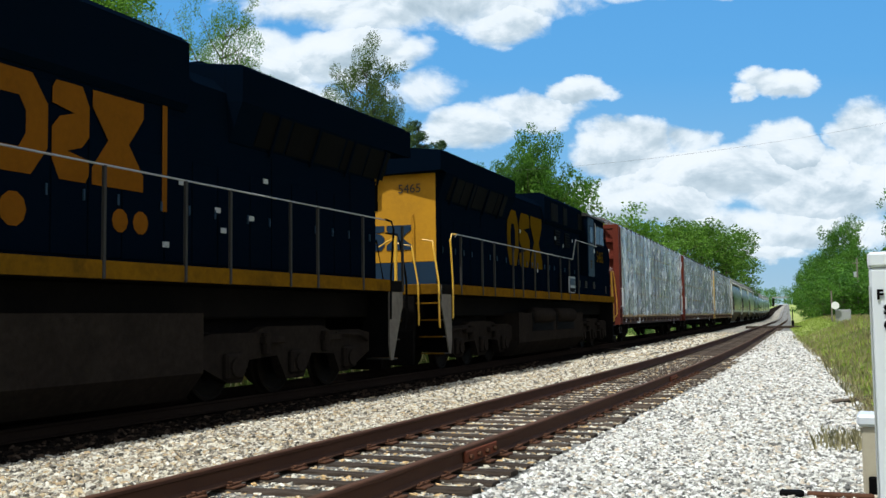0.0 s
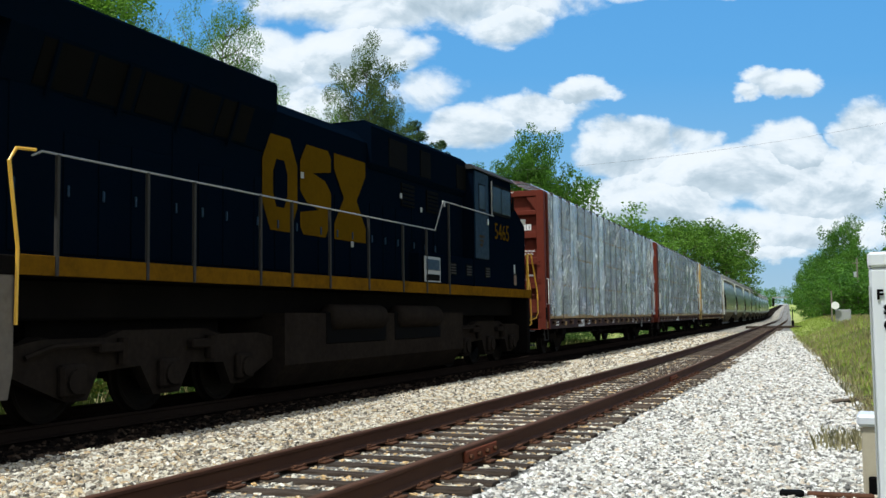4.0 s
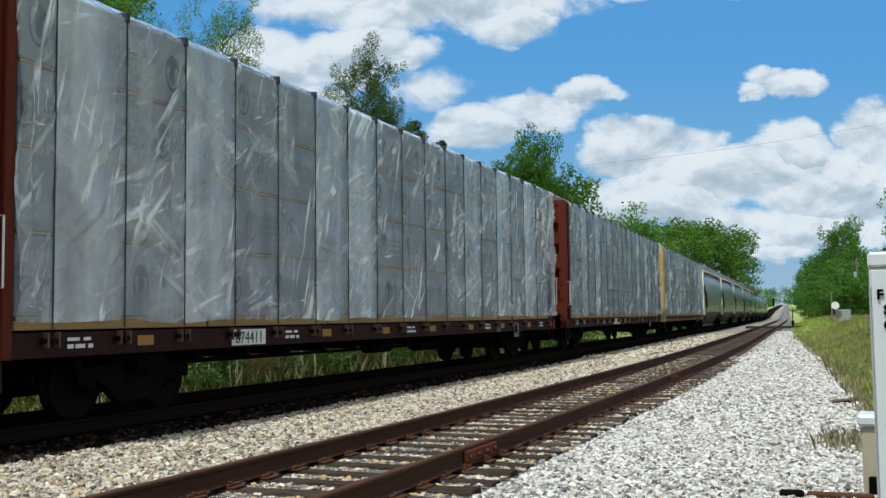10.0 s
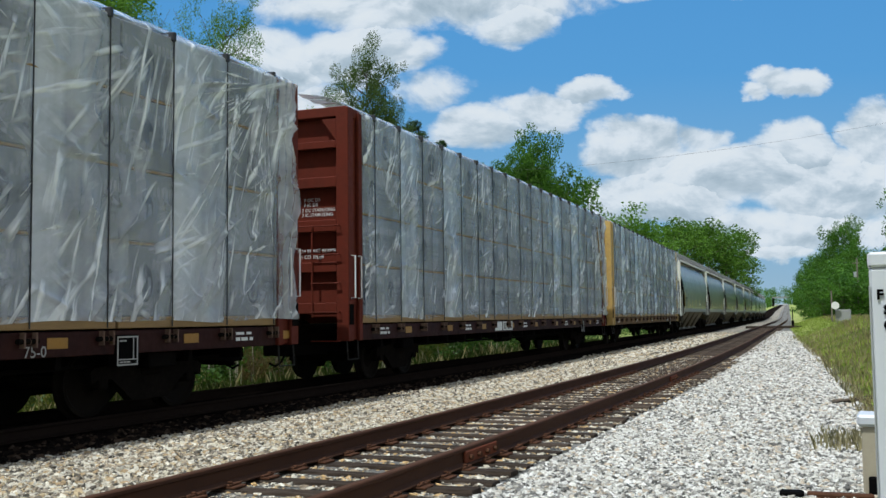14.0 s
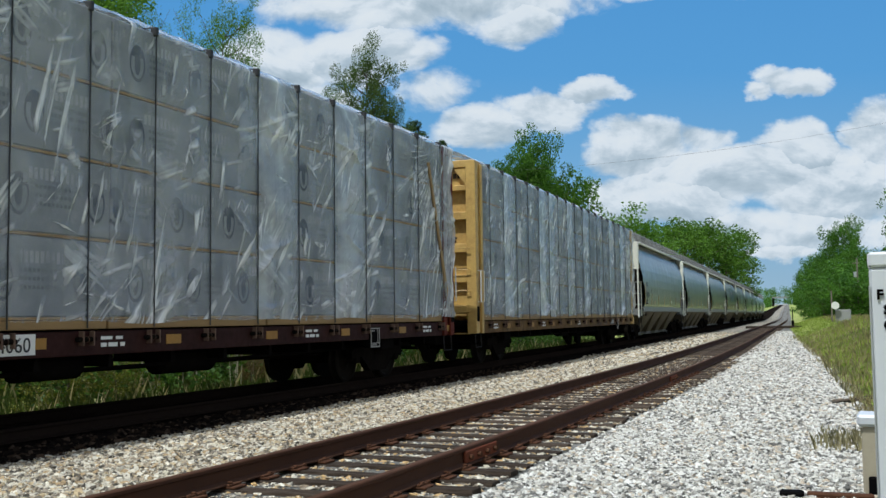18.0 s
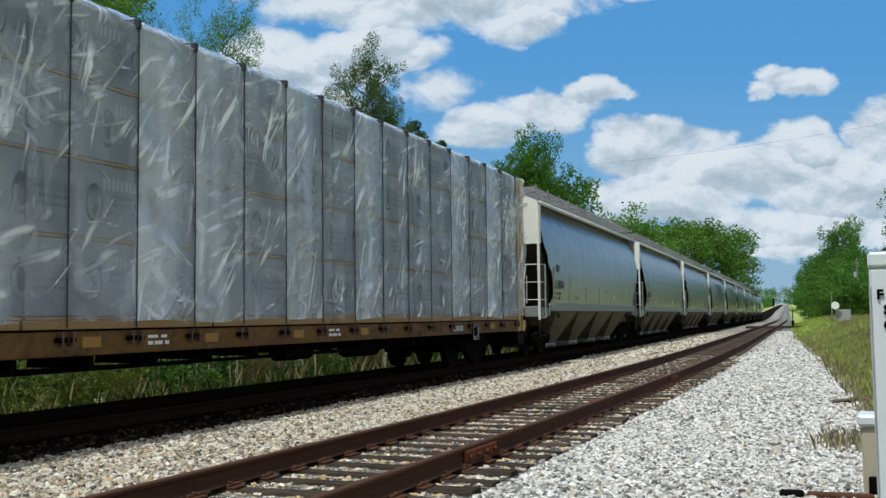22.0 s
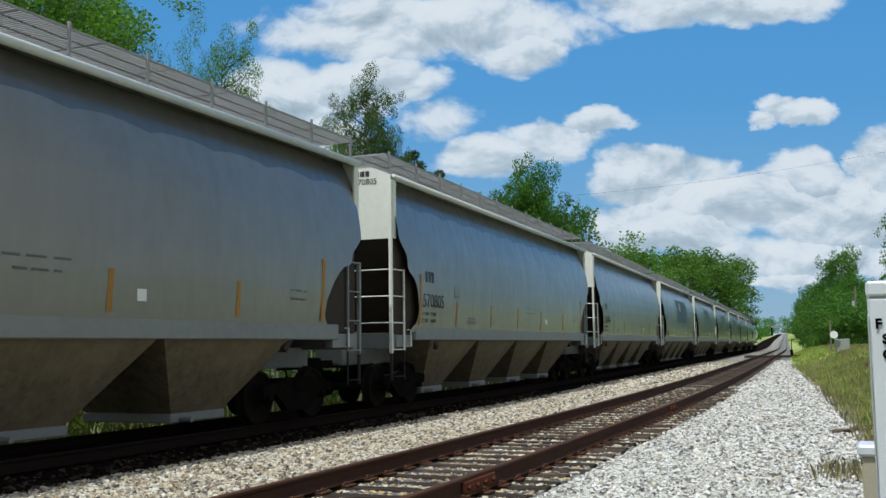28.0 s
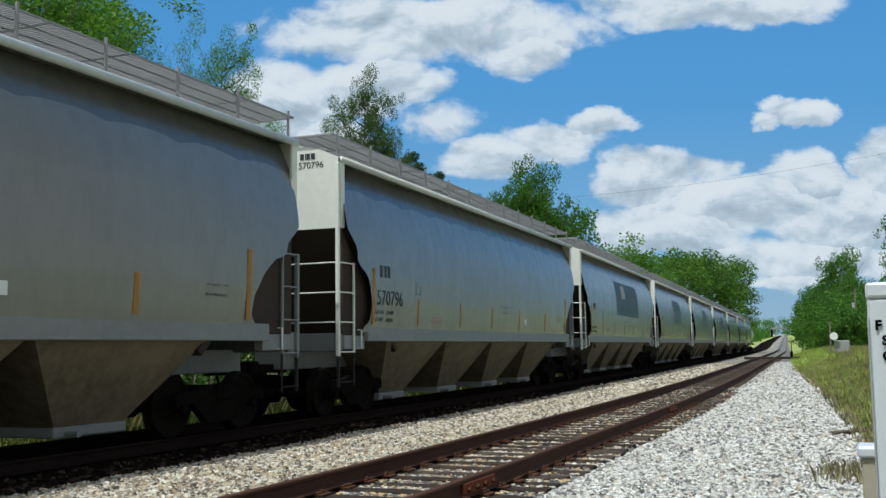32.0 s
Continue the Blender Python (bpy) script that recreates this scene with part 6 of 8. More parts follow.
def loco(name, a_mid, turned, wing, posts, hood_letters, label, rail_steps, housing, intakes):
    c = thing(name, label, "locomotive", "locomotives at the head of the train")
    vis = -1 if turned else 1      # the flank that the camera sees
    R0, F0 = -10.45, 10.6          # deck ends
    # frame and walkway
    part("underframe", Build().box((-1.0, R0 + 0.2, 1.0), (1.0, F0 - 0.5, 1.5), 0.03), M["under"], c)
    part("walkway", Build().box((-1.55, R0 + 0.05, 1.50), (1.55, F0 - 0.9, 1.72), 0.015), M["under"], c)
    for sx in (-1, 1):
        part("side_stripe", Build().box((sx * 1.545, R0 + 0.68, 1.505), (sx * 1.565, 9.60, 1.735), 0.006), M["yellow_shaded"], c, "yellow sill stripe")
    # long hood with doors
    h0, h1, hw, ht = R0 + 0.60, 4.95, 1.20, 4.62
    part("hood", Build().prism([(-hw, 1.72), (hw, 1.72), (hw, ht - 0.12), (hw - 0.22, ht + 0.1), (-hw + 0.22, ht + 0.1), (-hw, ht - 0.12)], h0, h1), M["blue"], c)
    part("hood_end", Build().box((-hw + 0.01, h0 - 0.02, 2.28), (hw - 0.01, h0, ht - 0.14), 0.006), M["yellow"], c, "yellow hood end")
    part("hood_end_foot", Build().box((-hw + 0.01, h0 - 0.022, 1.74), (hw - 0.01, h0 - 0.002, 2.27), 0.006), M["blue_light"], c)
    y = h0 + 0.25
    k = 0
    while y < h1 - 0.5:
        w = 0.62 if k % 3 else 0.86
        for sx in (-1, 1):
            d = part("hood_door", Build().box((sx * hw, y, 1.80), (sx * (hw + 0.018), y + w - 0.03, 3.30 if k % 4 else 3.9), 0.008), M["blue"], c)
            if sx == vis:
                part("latch", Build().box((sx * (hw + 0.018), y + 0.05, 2.5), (sx * (hw + 0.045), y + 0.08, 2.64), 0.005), M["blue_light"], d)
        y += w
        k += 1
    # upper grilles and louvres
    for y0 in (1.2, 2.6):
        for sx in (-1, 1):
            g = part("louvre_box", Build().box((sx * hw, y0, 3.4), (sx * (hw + 0.03), y0 + 0.7, 3.9), 0.01), M["black"], c)
            for j in range(5):
                part("slat", Build().box((sx * (hw + 0.02), y0 + 0.04, 3.44 + 0.09 * j), (sx * (hw + 0.045), y0 + 0.66, 3.47 + 0.09 * j), 0.004), M["blue"], g)
    # radiator section: flared wings over the walkways
    w0, w1, top = wing
    out = [(-1.18, 3.72), (-1.22, 3.75), (-1.46, 4.36), (-1.47, top - 0.02), (-1.44, top + 0.02), (-0.5, top + 0.15), (0.5, top + 0.15), (1.44, top + 0.02), (1.47, top - 0.02), (1.46, 4.36), (1.22, 3.75), (1.18, 3.72)]
    rings = [[(x, w0, max(z, 4.36)) for x, z in out], [(x, h0 + 0.03, max(z, 4.36)) for x, z in out], [(x, h0 + 0.06, z) for x, z in out], [(x, w1 - 0.35, z) for x, z in out], [(x * 0.80, w1 - 0.28, z) for x, z in out]]
    part("radiator_wing", Build().loft(rings), M["blue"], c)
    for sx in (-1, 1):
        # Added wedge, deeper outwards, to throw a slanting shade on the hood end.
        plan = [(0.02, w0 + 0.0), (0.02, w0 - 0.02), (1.465, w0 - 0.22), (1.465, w0 + 0.0)]
        part("radiator_visor", Build().loft([[(sx * x, yv, 4.37) for x, yv in plan], [(sx * x, yv, top + 0.12 - 0.09 * abs(x)) for x, yv in plan]]), M["blue"], c, "blue visor added to shade the hood end")
        for i in range(4):
            ys = w0 + 0.9 + i * (w1 - w0 - 1.6) / 3.6
            part("wing_strut", Build().add([(sx * 1.21, ys, 3.70), (sx * 1.21, ys + 0.05, 3.70), (sx * 1.45, ys + 0.05, 4.34), (sx * 1.45, ys, 4.34), (sx * 1.25, ys, 3.66), (sx * 1.25, ys + 0.05, 3.66), (sx * 1.475, ys + 0.05, 4.30), (sx * 1.475, ys, 4.30)],
                 [(0, 1, 2, 3), (4, 5, 6, 7), (0, 1, 5, 4), (1, 2, 6, 5), (2, 3, 7, 6), (3, 0, 4, 7)]), M["blue"], c)
    for sx in (-1, 1):
        n = 5
        for i in range(n):
            y0 = w0 + 0.7 + i * (w1 - w0 - 1.6) / n
            y1 = y0 + (w1 - w0 - 1.6) / n - 0.08
            b = Build().add([(sx * 1.23, y0, 3.80), (sx * 1.23, y1, 3.80), (sx * 1.42, y1, 4.33), (sx * 1.42, y0, 4.33), (sx * 1.25, y0, 3.775), (sx * 1.25, y1, 3.775), (sx * 1.445, y1, 4.31), (sx * 1.445, y0, 4.31)],
                            [(0, 1, 2, 3), (4, 5, 6, 7), (0, 1, 5, 4), (1, 2, 6, 5), (2, 3, 7, 6), (3, 0, 4, 7)])
            part("radiator_screen", b, M["black"], c)
    part("roof_cap", Build().box((-0.62, w0 + 0.5, top + 0.06), (0.62, w1 - 0.4, top + 0.20), 0.03), M["blue"], c)
    # rear headlight
    hx = -0.47
    hl = part("headlight", Build().box((hx - 0.17, w0 - 0.14, 4.12), (hx + 0.17, w0 + 0.02, 4.80), 0.03).box((hx - 0.22, w0 - 0.16, 4.78), (hx + 0.22, w0 + 0.02, 4.84), 0.01), M["black"], c)
    for z in (4.31, 4.58):
        part("lamp", Build().disc((hx, w0 - 0.15, z), 0.10, 0.05, "y", 18), M["lens"], hl)
        part("lamp_ring", Build().disc((hx, w0 - 0.14, z), 0.13, 0.03, "y", 18), M["grey_dark"], hl)
    part("bell_recess", Build().box((hx - 0.18, h0 - 0.03, 3.52), (hx + 0.18, h0 - 0.012, 4.16), 0.01), M["black"], c)
    part("horn", Build().tube([(hx - 0.12, h0 - 0.06, 3.64), (hx, h0 - 0.09, 3.68), (hx + 0.12, h0 - 0.06, 3.64)], 0.035, 8), M["concrete"], c)
    for sx in (-1, 1):
        grab(c, [(sx * 0.52 + 0.1, h0 - 0.03, 2.25), (sx * 0.52 + 0.1, h0 - 0.1, 2.30), (sx * 0.52 + 0.1, h0 - 0.1, 3.36), (sx * 0.52 + 0.1, h0 - 0.03, 3.40)], 0.016, M["yellow"])
    # rear platform, steps, plough and railings
    end_rail = M["under"] if turned else M["rail_yellow"]
    for sx in (-1, 1):
        st = part("stepwell", Build().slab([(R0 + 0.04, 1.70), (R0 + 0.66, 1.70), (R0 + 0.66, 0.45), (R0 + 0.60, 0.14), (R0 + 0.50, 0.14), (R0 + 0.10, 1.12), (R0 + 0.04, 1.2)], sx * 1.50, sx * 1.53), M["step_tan"], c)
        for k in range(4):
            z = 0.14 + 0.38 * k
            sp_ = part("step", Build().box((sx * 0.92, R0 + 0.24 - 0.09 * k, z), (sx * 1.50, R0 + 0.52 - 0.09 * k, z + 0.03), 0.006), M["grey_dark"], st)
            part("step_edge", Build().box((sx * 0.92, R0 + 0.225 - 0.09 * k, z), (sx * 1.50, R0 + 0.239 - 0.09 * k, z + 0.034), 0.004), M["yellow_shaded"], st)
        part("stepwell_back", Build().box((sx * 0.90, R0 + 0.56, 0.2), (sx * 1.495, R0 + 0.59, 1.5), 0.006), M["black"], st)
        part("stepwell_side", Build().slab([(R0 + 0.04, 1.5), (R0 + 0.58, 1.5), (R0 + 0.58, 0.2), (R0 + 0.45, 0.2)], sx * 0.88, sx * 0.90), M["black"], st)
        grab(c, [(sx * 1.52, R0 - 0.08, 0.75), (sx * 1.53, R0 - 0.14, 1.0), (sx * 1.53, R0 - 0.14, 1.75), (sx * 1.40, R0 - 0.12, 2.55), (sx * 1.36, R0 - 0.06, 2.70), (sx * 1.1, R0 - 0.06, 2.74)], 0.022, end_rail, "handrail")
        grab(c, [(sx * 1.56, R0 + 0.66, 0.95), (sx * 1.57, R0 + 0.66, 1.80), (sx * 1.57, R0 + 0.52, 2.75), (sx * 1.57, R0 + 0.62, 2.9), (sx * 1.57, R0 + 0.9, 2.92)], 0.022, end_rail, "handrail")
        grab(c, [(sx * 1.02, R0 - 0.1, 0.80), (sx * 1.02, R0 - 0.12, 1.7), (sx * 0.86, R0 - 0.1, 2.6), (sx * 0.5, R0 - 0.1, 2.68)], 0.02, end_rail, "handrail")
        part("gate_post", Build().box((sx * 0.42, R0 - 0.10, 1.7), (sx * 0.48, R0 - 0.04, 2.85), 0.008), end_rail, c)
        grab(c, [(sx * 0.42, R0 - 0.07, 2.82), (sx * 0.30, R0 - 0.20, 2.72), (sx * 0.1, R0 - 0.24, 2.6)], 0.018, end_rail, "chain")
        grab(c, [(sx * 0.5, R0 - 0.02, 1.35), (sx * 0.52, R0 - 0.25, 1.22), (sx * 0.55, R0 - 0.40, 0.95), (sx * 0.5, R0 - 0.35, 0.7)], 0.024, M["black"], "air_hose")
        grab(c, [(sx * 0.66, R0 - 0.02, 1.45), (sx * 0.7, R0 - 0.3, 1.3), (sx * 0.74, R0 - 0.38, 0.9)], 0.02, M["black"], "air_hose")
    part("rear_pilot", Build().box((-0.88, R0 - 0.02, 0.55), (0.88, R0 + 0.1, 1.5), 0.02).box((-0.95, R0 - 0.22, -0.10), (0.95, R0 - 0.15, 0.7), 0.03), M["under"], c)
    part("buffer_beam", Build().box((-1.5, R0 - 0.04, 1.5), (1.5, R0 + 0.1, 1.735), 0.012), M["yellow_shaded"], c)
    coupling(c, R0 - 0.25, 0)
    coupling(c, F0 + 0.2, 180)
    # side handrails
    for sx in (-1, 1):
        for y in posts:
            z1 = float(np.interp(y, rail_steps[0], rail_steps[1]))
            part("handrail_post", Build().box((sx * 1.535, y - 0.025, 1.5), (sx * 1.585, y + 0.025, z1), 0.008), M["grey_dark"], c)
        pts = [(sx * 1.565, y, z) for y, z in zip(*rail_steps)]
        grab(c, pts, 0.014, M["grating"], "handrail")
    # cab and nose
    cy0, cy1 = 4.98, 8.20
    cabm = M["blue"]
    body = [(cy0, 1.74), (cy1, 1.74), (cy1 - 0.05, 3.9), (cy1 - 0.22, 4.72), (cy0, 4.78)]
    part("cab", Build().slab(body, -1.49, 1.49), cabm, c)
    part("cab_roof", Build().prism([(-1.56, 4.70), (1.56, 4.70), (1.45, 4.82), (0.7, 4.90), (-0.7, 4.90), (-1.45, 4.82)], cy0 - 0.05, cy1 - 0.05), M["grey_dark"], c)
    nose = [(cy1 - 0.05, 1.74), (9.52, 1.74), (9.56, 3.45), (9.46, 3.64), (cy1 - 0.05, 4.26)]
    part("nose", Build().slab(nose, -1.40, 1.40), cabm, c)
    for sx in (-1, 1):
        d = part("cab_door", Build().box((sx * 1.49, cy0 + 0.03, 2.45), (sx * 1.525, cy0 + 1.05, 4.66), 0.012), M["blue_door"], c, "paler blue cab door with a small window")
        part("window", Build().box((sx * 1.525, cy0 + 0.32, 3.72), (sx * 1.534, cy0 + 0.78, 4.34), 0.06), M["glass"], d)
        part("gasket", Build().box((sx * 1.521, cy0 + 0.29, 3.69), (sx * 1.529, cy0 + 0.81, 4.37), 0.06), M["black"], d)
        part("door_handle", Build().box((sx * 1.525, cy0 + 0.9, 3.35), (sx * 1.56, cy0 + 0.96, 3.5), 0.01), M["steel"], d)
        wf = part("side_window", Build().box((sx * 1.49, cy0 + 1.35, 3.68), (sx * 1.51, cy0 + 2.94, 4.50), 0.03), M["black"], c)
        for y0, y1 in ((cy0 + 1.42, cy0 + 2.1), (cy0 + 2.16, cy0 + 2.92)):
            part("pane", Build().box((sx * 1.507, y0, 3.75), (sx * 1.516, y1, 4.43), 0.02), M["glass"], wf)
        part("window_trim", Build().box((sx * 1.505, cy0 + 1.30, 3.62), (sx * 1.53, cy0 + 1.35, 4.55), 0.006), M["grating"], c)
        for y0 in (0.05, 0.9, 2.0):
            v = part("vent", Build().box((sx * 1.488, cy0 - 1.7 + y0 * 1.25, 1.98), (sx * 1.50, cy0 - 1.35 + y0 * 1.25, 2.26), 0.006), M["black"], c)
            for j in range(4):
                part("slat", Build().box((sx * 1.495, cy0 - 1.69 + y0 * 1.25, 2.0 + 0.065 * j), (sx * 1.512, cy0 - 1.36 + y0 * 1.25, 2.03 + 0.065 * j), 0.003), M["grey_dark"], v)
        part("battery_box", Build().box((sx * 0.95, cy0 - 3.4, 1.73), (sx * 1.485, cy0 - 0.02, 2.42), 0.03), M["blue"], c)
        sw = part("step_window", Build().box((sx * 1.545, cy0 - 3.35, 1.76), (sx * 1.575, cy0 - 2.45, 2.32), 0.01), M["grating"], c, "grey metal step box")
        part("panel", Build().box((sx * 1.56, cy0 - 3.28, 2.02), (sx * 1.585, cy0 - 2.52, 2.26), 0.006), M["blue_light"], sw)
        part("panel", Build().box((sx * 1.56, cy0 - 3.28, 1.79), (sx * 1.585, cy0 - 2.52, 1.93), 0.006), M["black"], sw)
        part("mirror", Build().box((sx * 1.52, cy0 + 3.05, 3.9), (sx * 1.56, cy0 + 3.12, 4.3), 0.01), M["black"], c)
    part("windscreen", Build().box((-1.2, cy1 - 0.14, 4.05), (1.2, cy1 - 0.05, 4.6), 0.03), M["glass"], c)
    part("front_pilot", Build().box((-1.5, 9.42, -0.12), (1.5, 9.62, 1.5), 0.04).box((-0.9, F0 - 0.9, 0.55), (0.9, F0 - 0.5, 1.74), 0.04).box((-0.9, F0 - 0.55, 0.16), (0.9, F0 - 0.42, 0.75), 0.03), M["under"], c)
    for sx in (-1, 1):
        grab(c, [(sx * 1.5, 9.49, 2.78), (sx * 1.5, 9.80, 2.80), (sx * 1.5, 9.86, 2.74), (sx * 1.5, 10.36, 1.80), (sx * 1.5, 10.43, 1.64), (sx * 1.5, 10.44, 1.05), (sx * 1.46, 10.36, 0.92), (sx * 1.2, 10.30, 0.82)], 0.022, M["rail_yellow"], "handrail")
        grab(c, [(sx * 1.5, 9.47, 2.35), (sx * 1.5, 9.52, 2.15), (sx * 1.5, 9.70, 1.75), (sx * 1.5, 9.74, 1.0), (sx * 1.5, 9.74, 0.75), (sx * 1.44, 9.60, 0.66)], 0.022, M["rail_yellow"], "handrail")
        part("corner_post", Build().box((sx * 1.44, 9.50, 1.74), (sx * 1.50, 9.58, 2.78), 0.01), M["rail_yellow"], c)
        for k in range(3):
            part("step", Build().box((sx * 0.95, 9.64, 0.10 + 0.42 * k), (sx * 1.5, 10.1, 0.135 + 0.42 * k), 0.006), M["grey_dark"], c)
    # fuel tank with air reservoirs
    part("fuel_tank", Build().prism([(-1.42, 1.08), (-1.42, 0.22), (-1.10, -0.16), (1.10, -0.16), (1.42, 0.22), (1.42, 1.08)], -3.95, 4.3), M["loco_frame"], c)
    if not turned:
        for y0 in (-2.4, 0.5):
            for sx in (-1, 1):
                part("tank_notch", Build().box((sx * 1.30, y0 - 0.15, 0.52), (sx * 1.435, y0 + 2.35, 1.10), 0.02), M["black"], c)
                part("air_reservoir", Build().tube([(sx * 1.36, y0, 1.0), (sx * 1.36, y0 + 0.1, 1.0), (sx * 1.36, y0 + 2.1, 1.0), (sx * 1.36, y0 + 2.2, 1.0)], [0.12, 0.24, 0.24, 0.12], 16), M["loco_frame"], c, smooth=True)
    for y in (-6.75, 6.75):
        bg = part("bogie", LOCO_BOGIE, None, c, at=pose(0, y, RAIL_Z))
        for dy in (-1.85, 0.0, 1.85):
            w = part("wheelset", WHEEL_LOCO, None, bg, at=pose(0, dy, 0.53))
            WHEELS.append((w, (0, dy, 0.53), -0.53 if turned else 0.53))
        part("air_duct", Build().box((-0.7, y - 2.0, 0.70), (0.7, y + 2.0, 1.3), 0.05), M["under"], c)
    # the painted mark, as plain shapes: a ring, a notched block, an hourglass
    for kind, y0, y1, z0, z1 in hood_letters:
        ym, zm, w, h = (y0 + y1) / 2, (z0 + z1) / 2, abs(y1 - y0), z1 - z0
        if kind == "ring":
            rim = [(0.5, 0.22), (0.5, -0.22), (0.28, -0.5), (-0.28, -0.5), (-0.5, -0.22), (-0.5, 0.22), (-0.28, 0.5), (0.28, 0.5)]
            loops = [[(vis * (hw + dx), ym + w * a * k, zm + h * e * k2) for a, e in rim] for dx, k, k2 in ((0.019, 1, 1), (0.026, 1, 1), (0.026, 0.42, 0.5), (0.019, 0.42, 0.5))]
            b = Build().loft(loops + [loops[0]], False)
        else:
            shape = {"block": [(-0.5, -0.5), (0.5, -0.5), (0.5, 0.5), (-0.5, 0.5)], "dot": [(0.5 * math.cos(k * 0.628), 0.5 * math.sin(k * 0.628)) for k in range(10)],
                     "notched": [(-0.4, -0.5), (0.3, -0.5), (0.5, -0.3), (0.5, 0.02), (0.3, 0.14), (-0.1, 0.2), (0.5, 0.26), (0.5, 0.42), (0.4, 0.5), (-0.3, 0.5), (-0.5, 0.3), (-0.5, -0.02), (-0.3, -0.14), (0.1, -0.2), (-0.5, -0.26), (-0.5, -0.42)],
                     "hourglass": [(-0.5, -0.5), (0.5, -0.5), (0.5, -0.32), (0.2, 0.0), (0.5, 0.32), (0.5, 0.5), (-0.5, 0.5), (-0.5, 0.32), (-0.2, 0.0), (-0.5, -0.32)]}[kind]
            b = Build().slab([(ym + w * a, zm + h * e) for a, e in shape], vis * (hw + 0.019), vis * (hw + 0.026))
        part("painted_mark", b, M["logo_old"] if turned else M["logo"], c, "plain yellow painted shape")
    # wide housing on top of the hood beside the cab
    q0, q1, qt = housing
    part("upper_housing", Build().prism([(-1.22, 4.0), (1.22, 4.0), (1.30, 4.10), (1.30, qt - 0.12), (1.15, qt), (-1.15, qt), (-1.30, qt - 0.12), (-1.30, 4.10)], q0, q1), M["blue"], c)
    for y0, y1 in intakes:
        for sx in (-1, 1):
            part("intake", Build().box((sx * 1.298, y0, 4.14), (sx * 1.315, y1, 4.74), 0.01), M["black"], c)
    place(c, a_mid, 6.75, pose(0, 0, 0, 0, 0, 180) if turned else None)
    return c


rail2 = ([-9.6, -9.45, 2.25, 2.75, 6.3], [2.85, 2.92, 2.93, 3.64, 3.62])
loco2 = loco("locomotive", -11.60, False, (-10.0, -3.9, 4.84), [-9.2, -7.6, -6.6, -4.9, -3.95, -2.65, -1.1, 0.5, 1.75, 3.1],
             [("ring", -4.32, -3.2, 2.46, 4.08), ("notched", -3.1, -1.98, 2.46, 4.08), ("hourglass", -1.85, -0.55, 2.46, 4.08)],
             "dark blue diesel locomotive with a yellow hood end, running cab-last", rail2, (-0.42, 4.98, 4.98), ((0.4, 1.32), (2.06, 2.64), (4.3, 4.92)))
rail1 = ([-9.9, -9.8, 2.25, 2.75, 6.3], [2.85, 2.91, 2.93, 3.64, 3.62])
loco1 = loco("locomotive", -34.55, True, (-10.78, -4.5, 4.92), [-10.35, -8.62, -6.95, -6.07, -4.4, -3.35, -1.75, 0.0, 1.6, 3.1],
             [("ring", -1.15, 0.0, 2.72, 3.94), ("notched", -1.22, -1.84, 2.72, 3.94), ("hourglass", -2.86, -1.9, 2.72, 3.94), ("block", -3.36, -3.26, 2.5, 4.2), ("dot", -2.97, -2.67, 2.14, 2.46), ("dot", -2.57, -2.27, 2.14, 2.46), ("dot", -0.84, -0.44, 2.08, 2.5)],
             "dark blue leading diesel locomotive with yellow sill stripe and flared radiators", rail1, (-3.75, 3.0, 5.12), ())
panel(loco2, 1.406, 8.33, 8.57, 2.18, 2.44, M["grating"])
panel(loco2, 1.406, 8.33, 8.67, 1.86, 2.14, M["winch"])
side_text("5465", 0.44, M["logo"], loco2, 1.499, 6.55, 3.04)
end_text("5465", 0.21, M["stencil_black"], loco2, 0.24, -9.885, 3.92)
for x0, x1, shape in ((-1.02, -0.62, [(-0.5, -0.3), (-0.3, -0.5), (0.5, -0.5), (0.5, 0.5), (-0.3, 0.5), (-0.5, 0.3)]),
                      (-0.52, -0.12, [(-0.5, -0.5), (0.3, -0.5), (0.5, -0.3), (0.5, 0.02), (0.3, 0.14), (-0.1, 0.2), (0.5, 0.26), (0.5, 0.5), (-0.3, 0.5), (-0.5, 0.3), (-0.5, -0.02), (0.1, -0.2), (-0.5, -0.26)]),
                      (-0.06, 0.57, [(-0.5, -0.5), (0.5, -0.5), (0.5, -0.30), (0.12, 0.0), (0.5, 0.30), (0.5, 0.5), (-0.5, 0.5), (-0.5, 0.30), (-0.12, 0.0), (-0.5, -0.30)])):
    xm, w = (x0 + x1) / 2, x1 - x0
    part("painted_mark", Build().prism([(xm + w * a, 2.865 + 0.59 * e) for a, e in shape], -9.886, -9.872), M["blue_light"], loco2, "plain blue painted shape")
for k, txt in enumerate(("WATCH", "YOUR", "STEP")):
    side_text(txt, 0.07, M["logo"], loco2, 1.53, 5.32, 2.98 - 0.11 * k)
for y, z in ((1.1, 3.55), (2.2, 3.35), (-3.1, 3.45), (3.6, 3.62), (-1.2, 2.35)):
    panel(loco2, 1.235, y, y + 0.10, z, z + 0.11, M["grating"])
for y, z in ((-3.75, 4.05), (-3.75, 2.92), (-3.4, 2.0), (-4.75, 2.3), (-5.5, 2.55), (-4.6, 2.6), (-5.9, 3.2)):
    panel(loco1, -1.235, y, y + 0.14, z, z + 0.08, M["grating"])



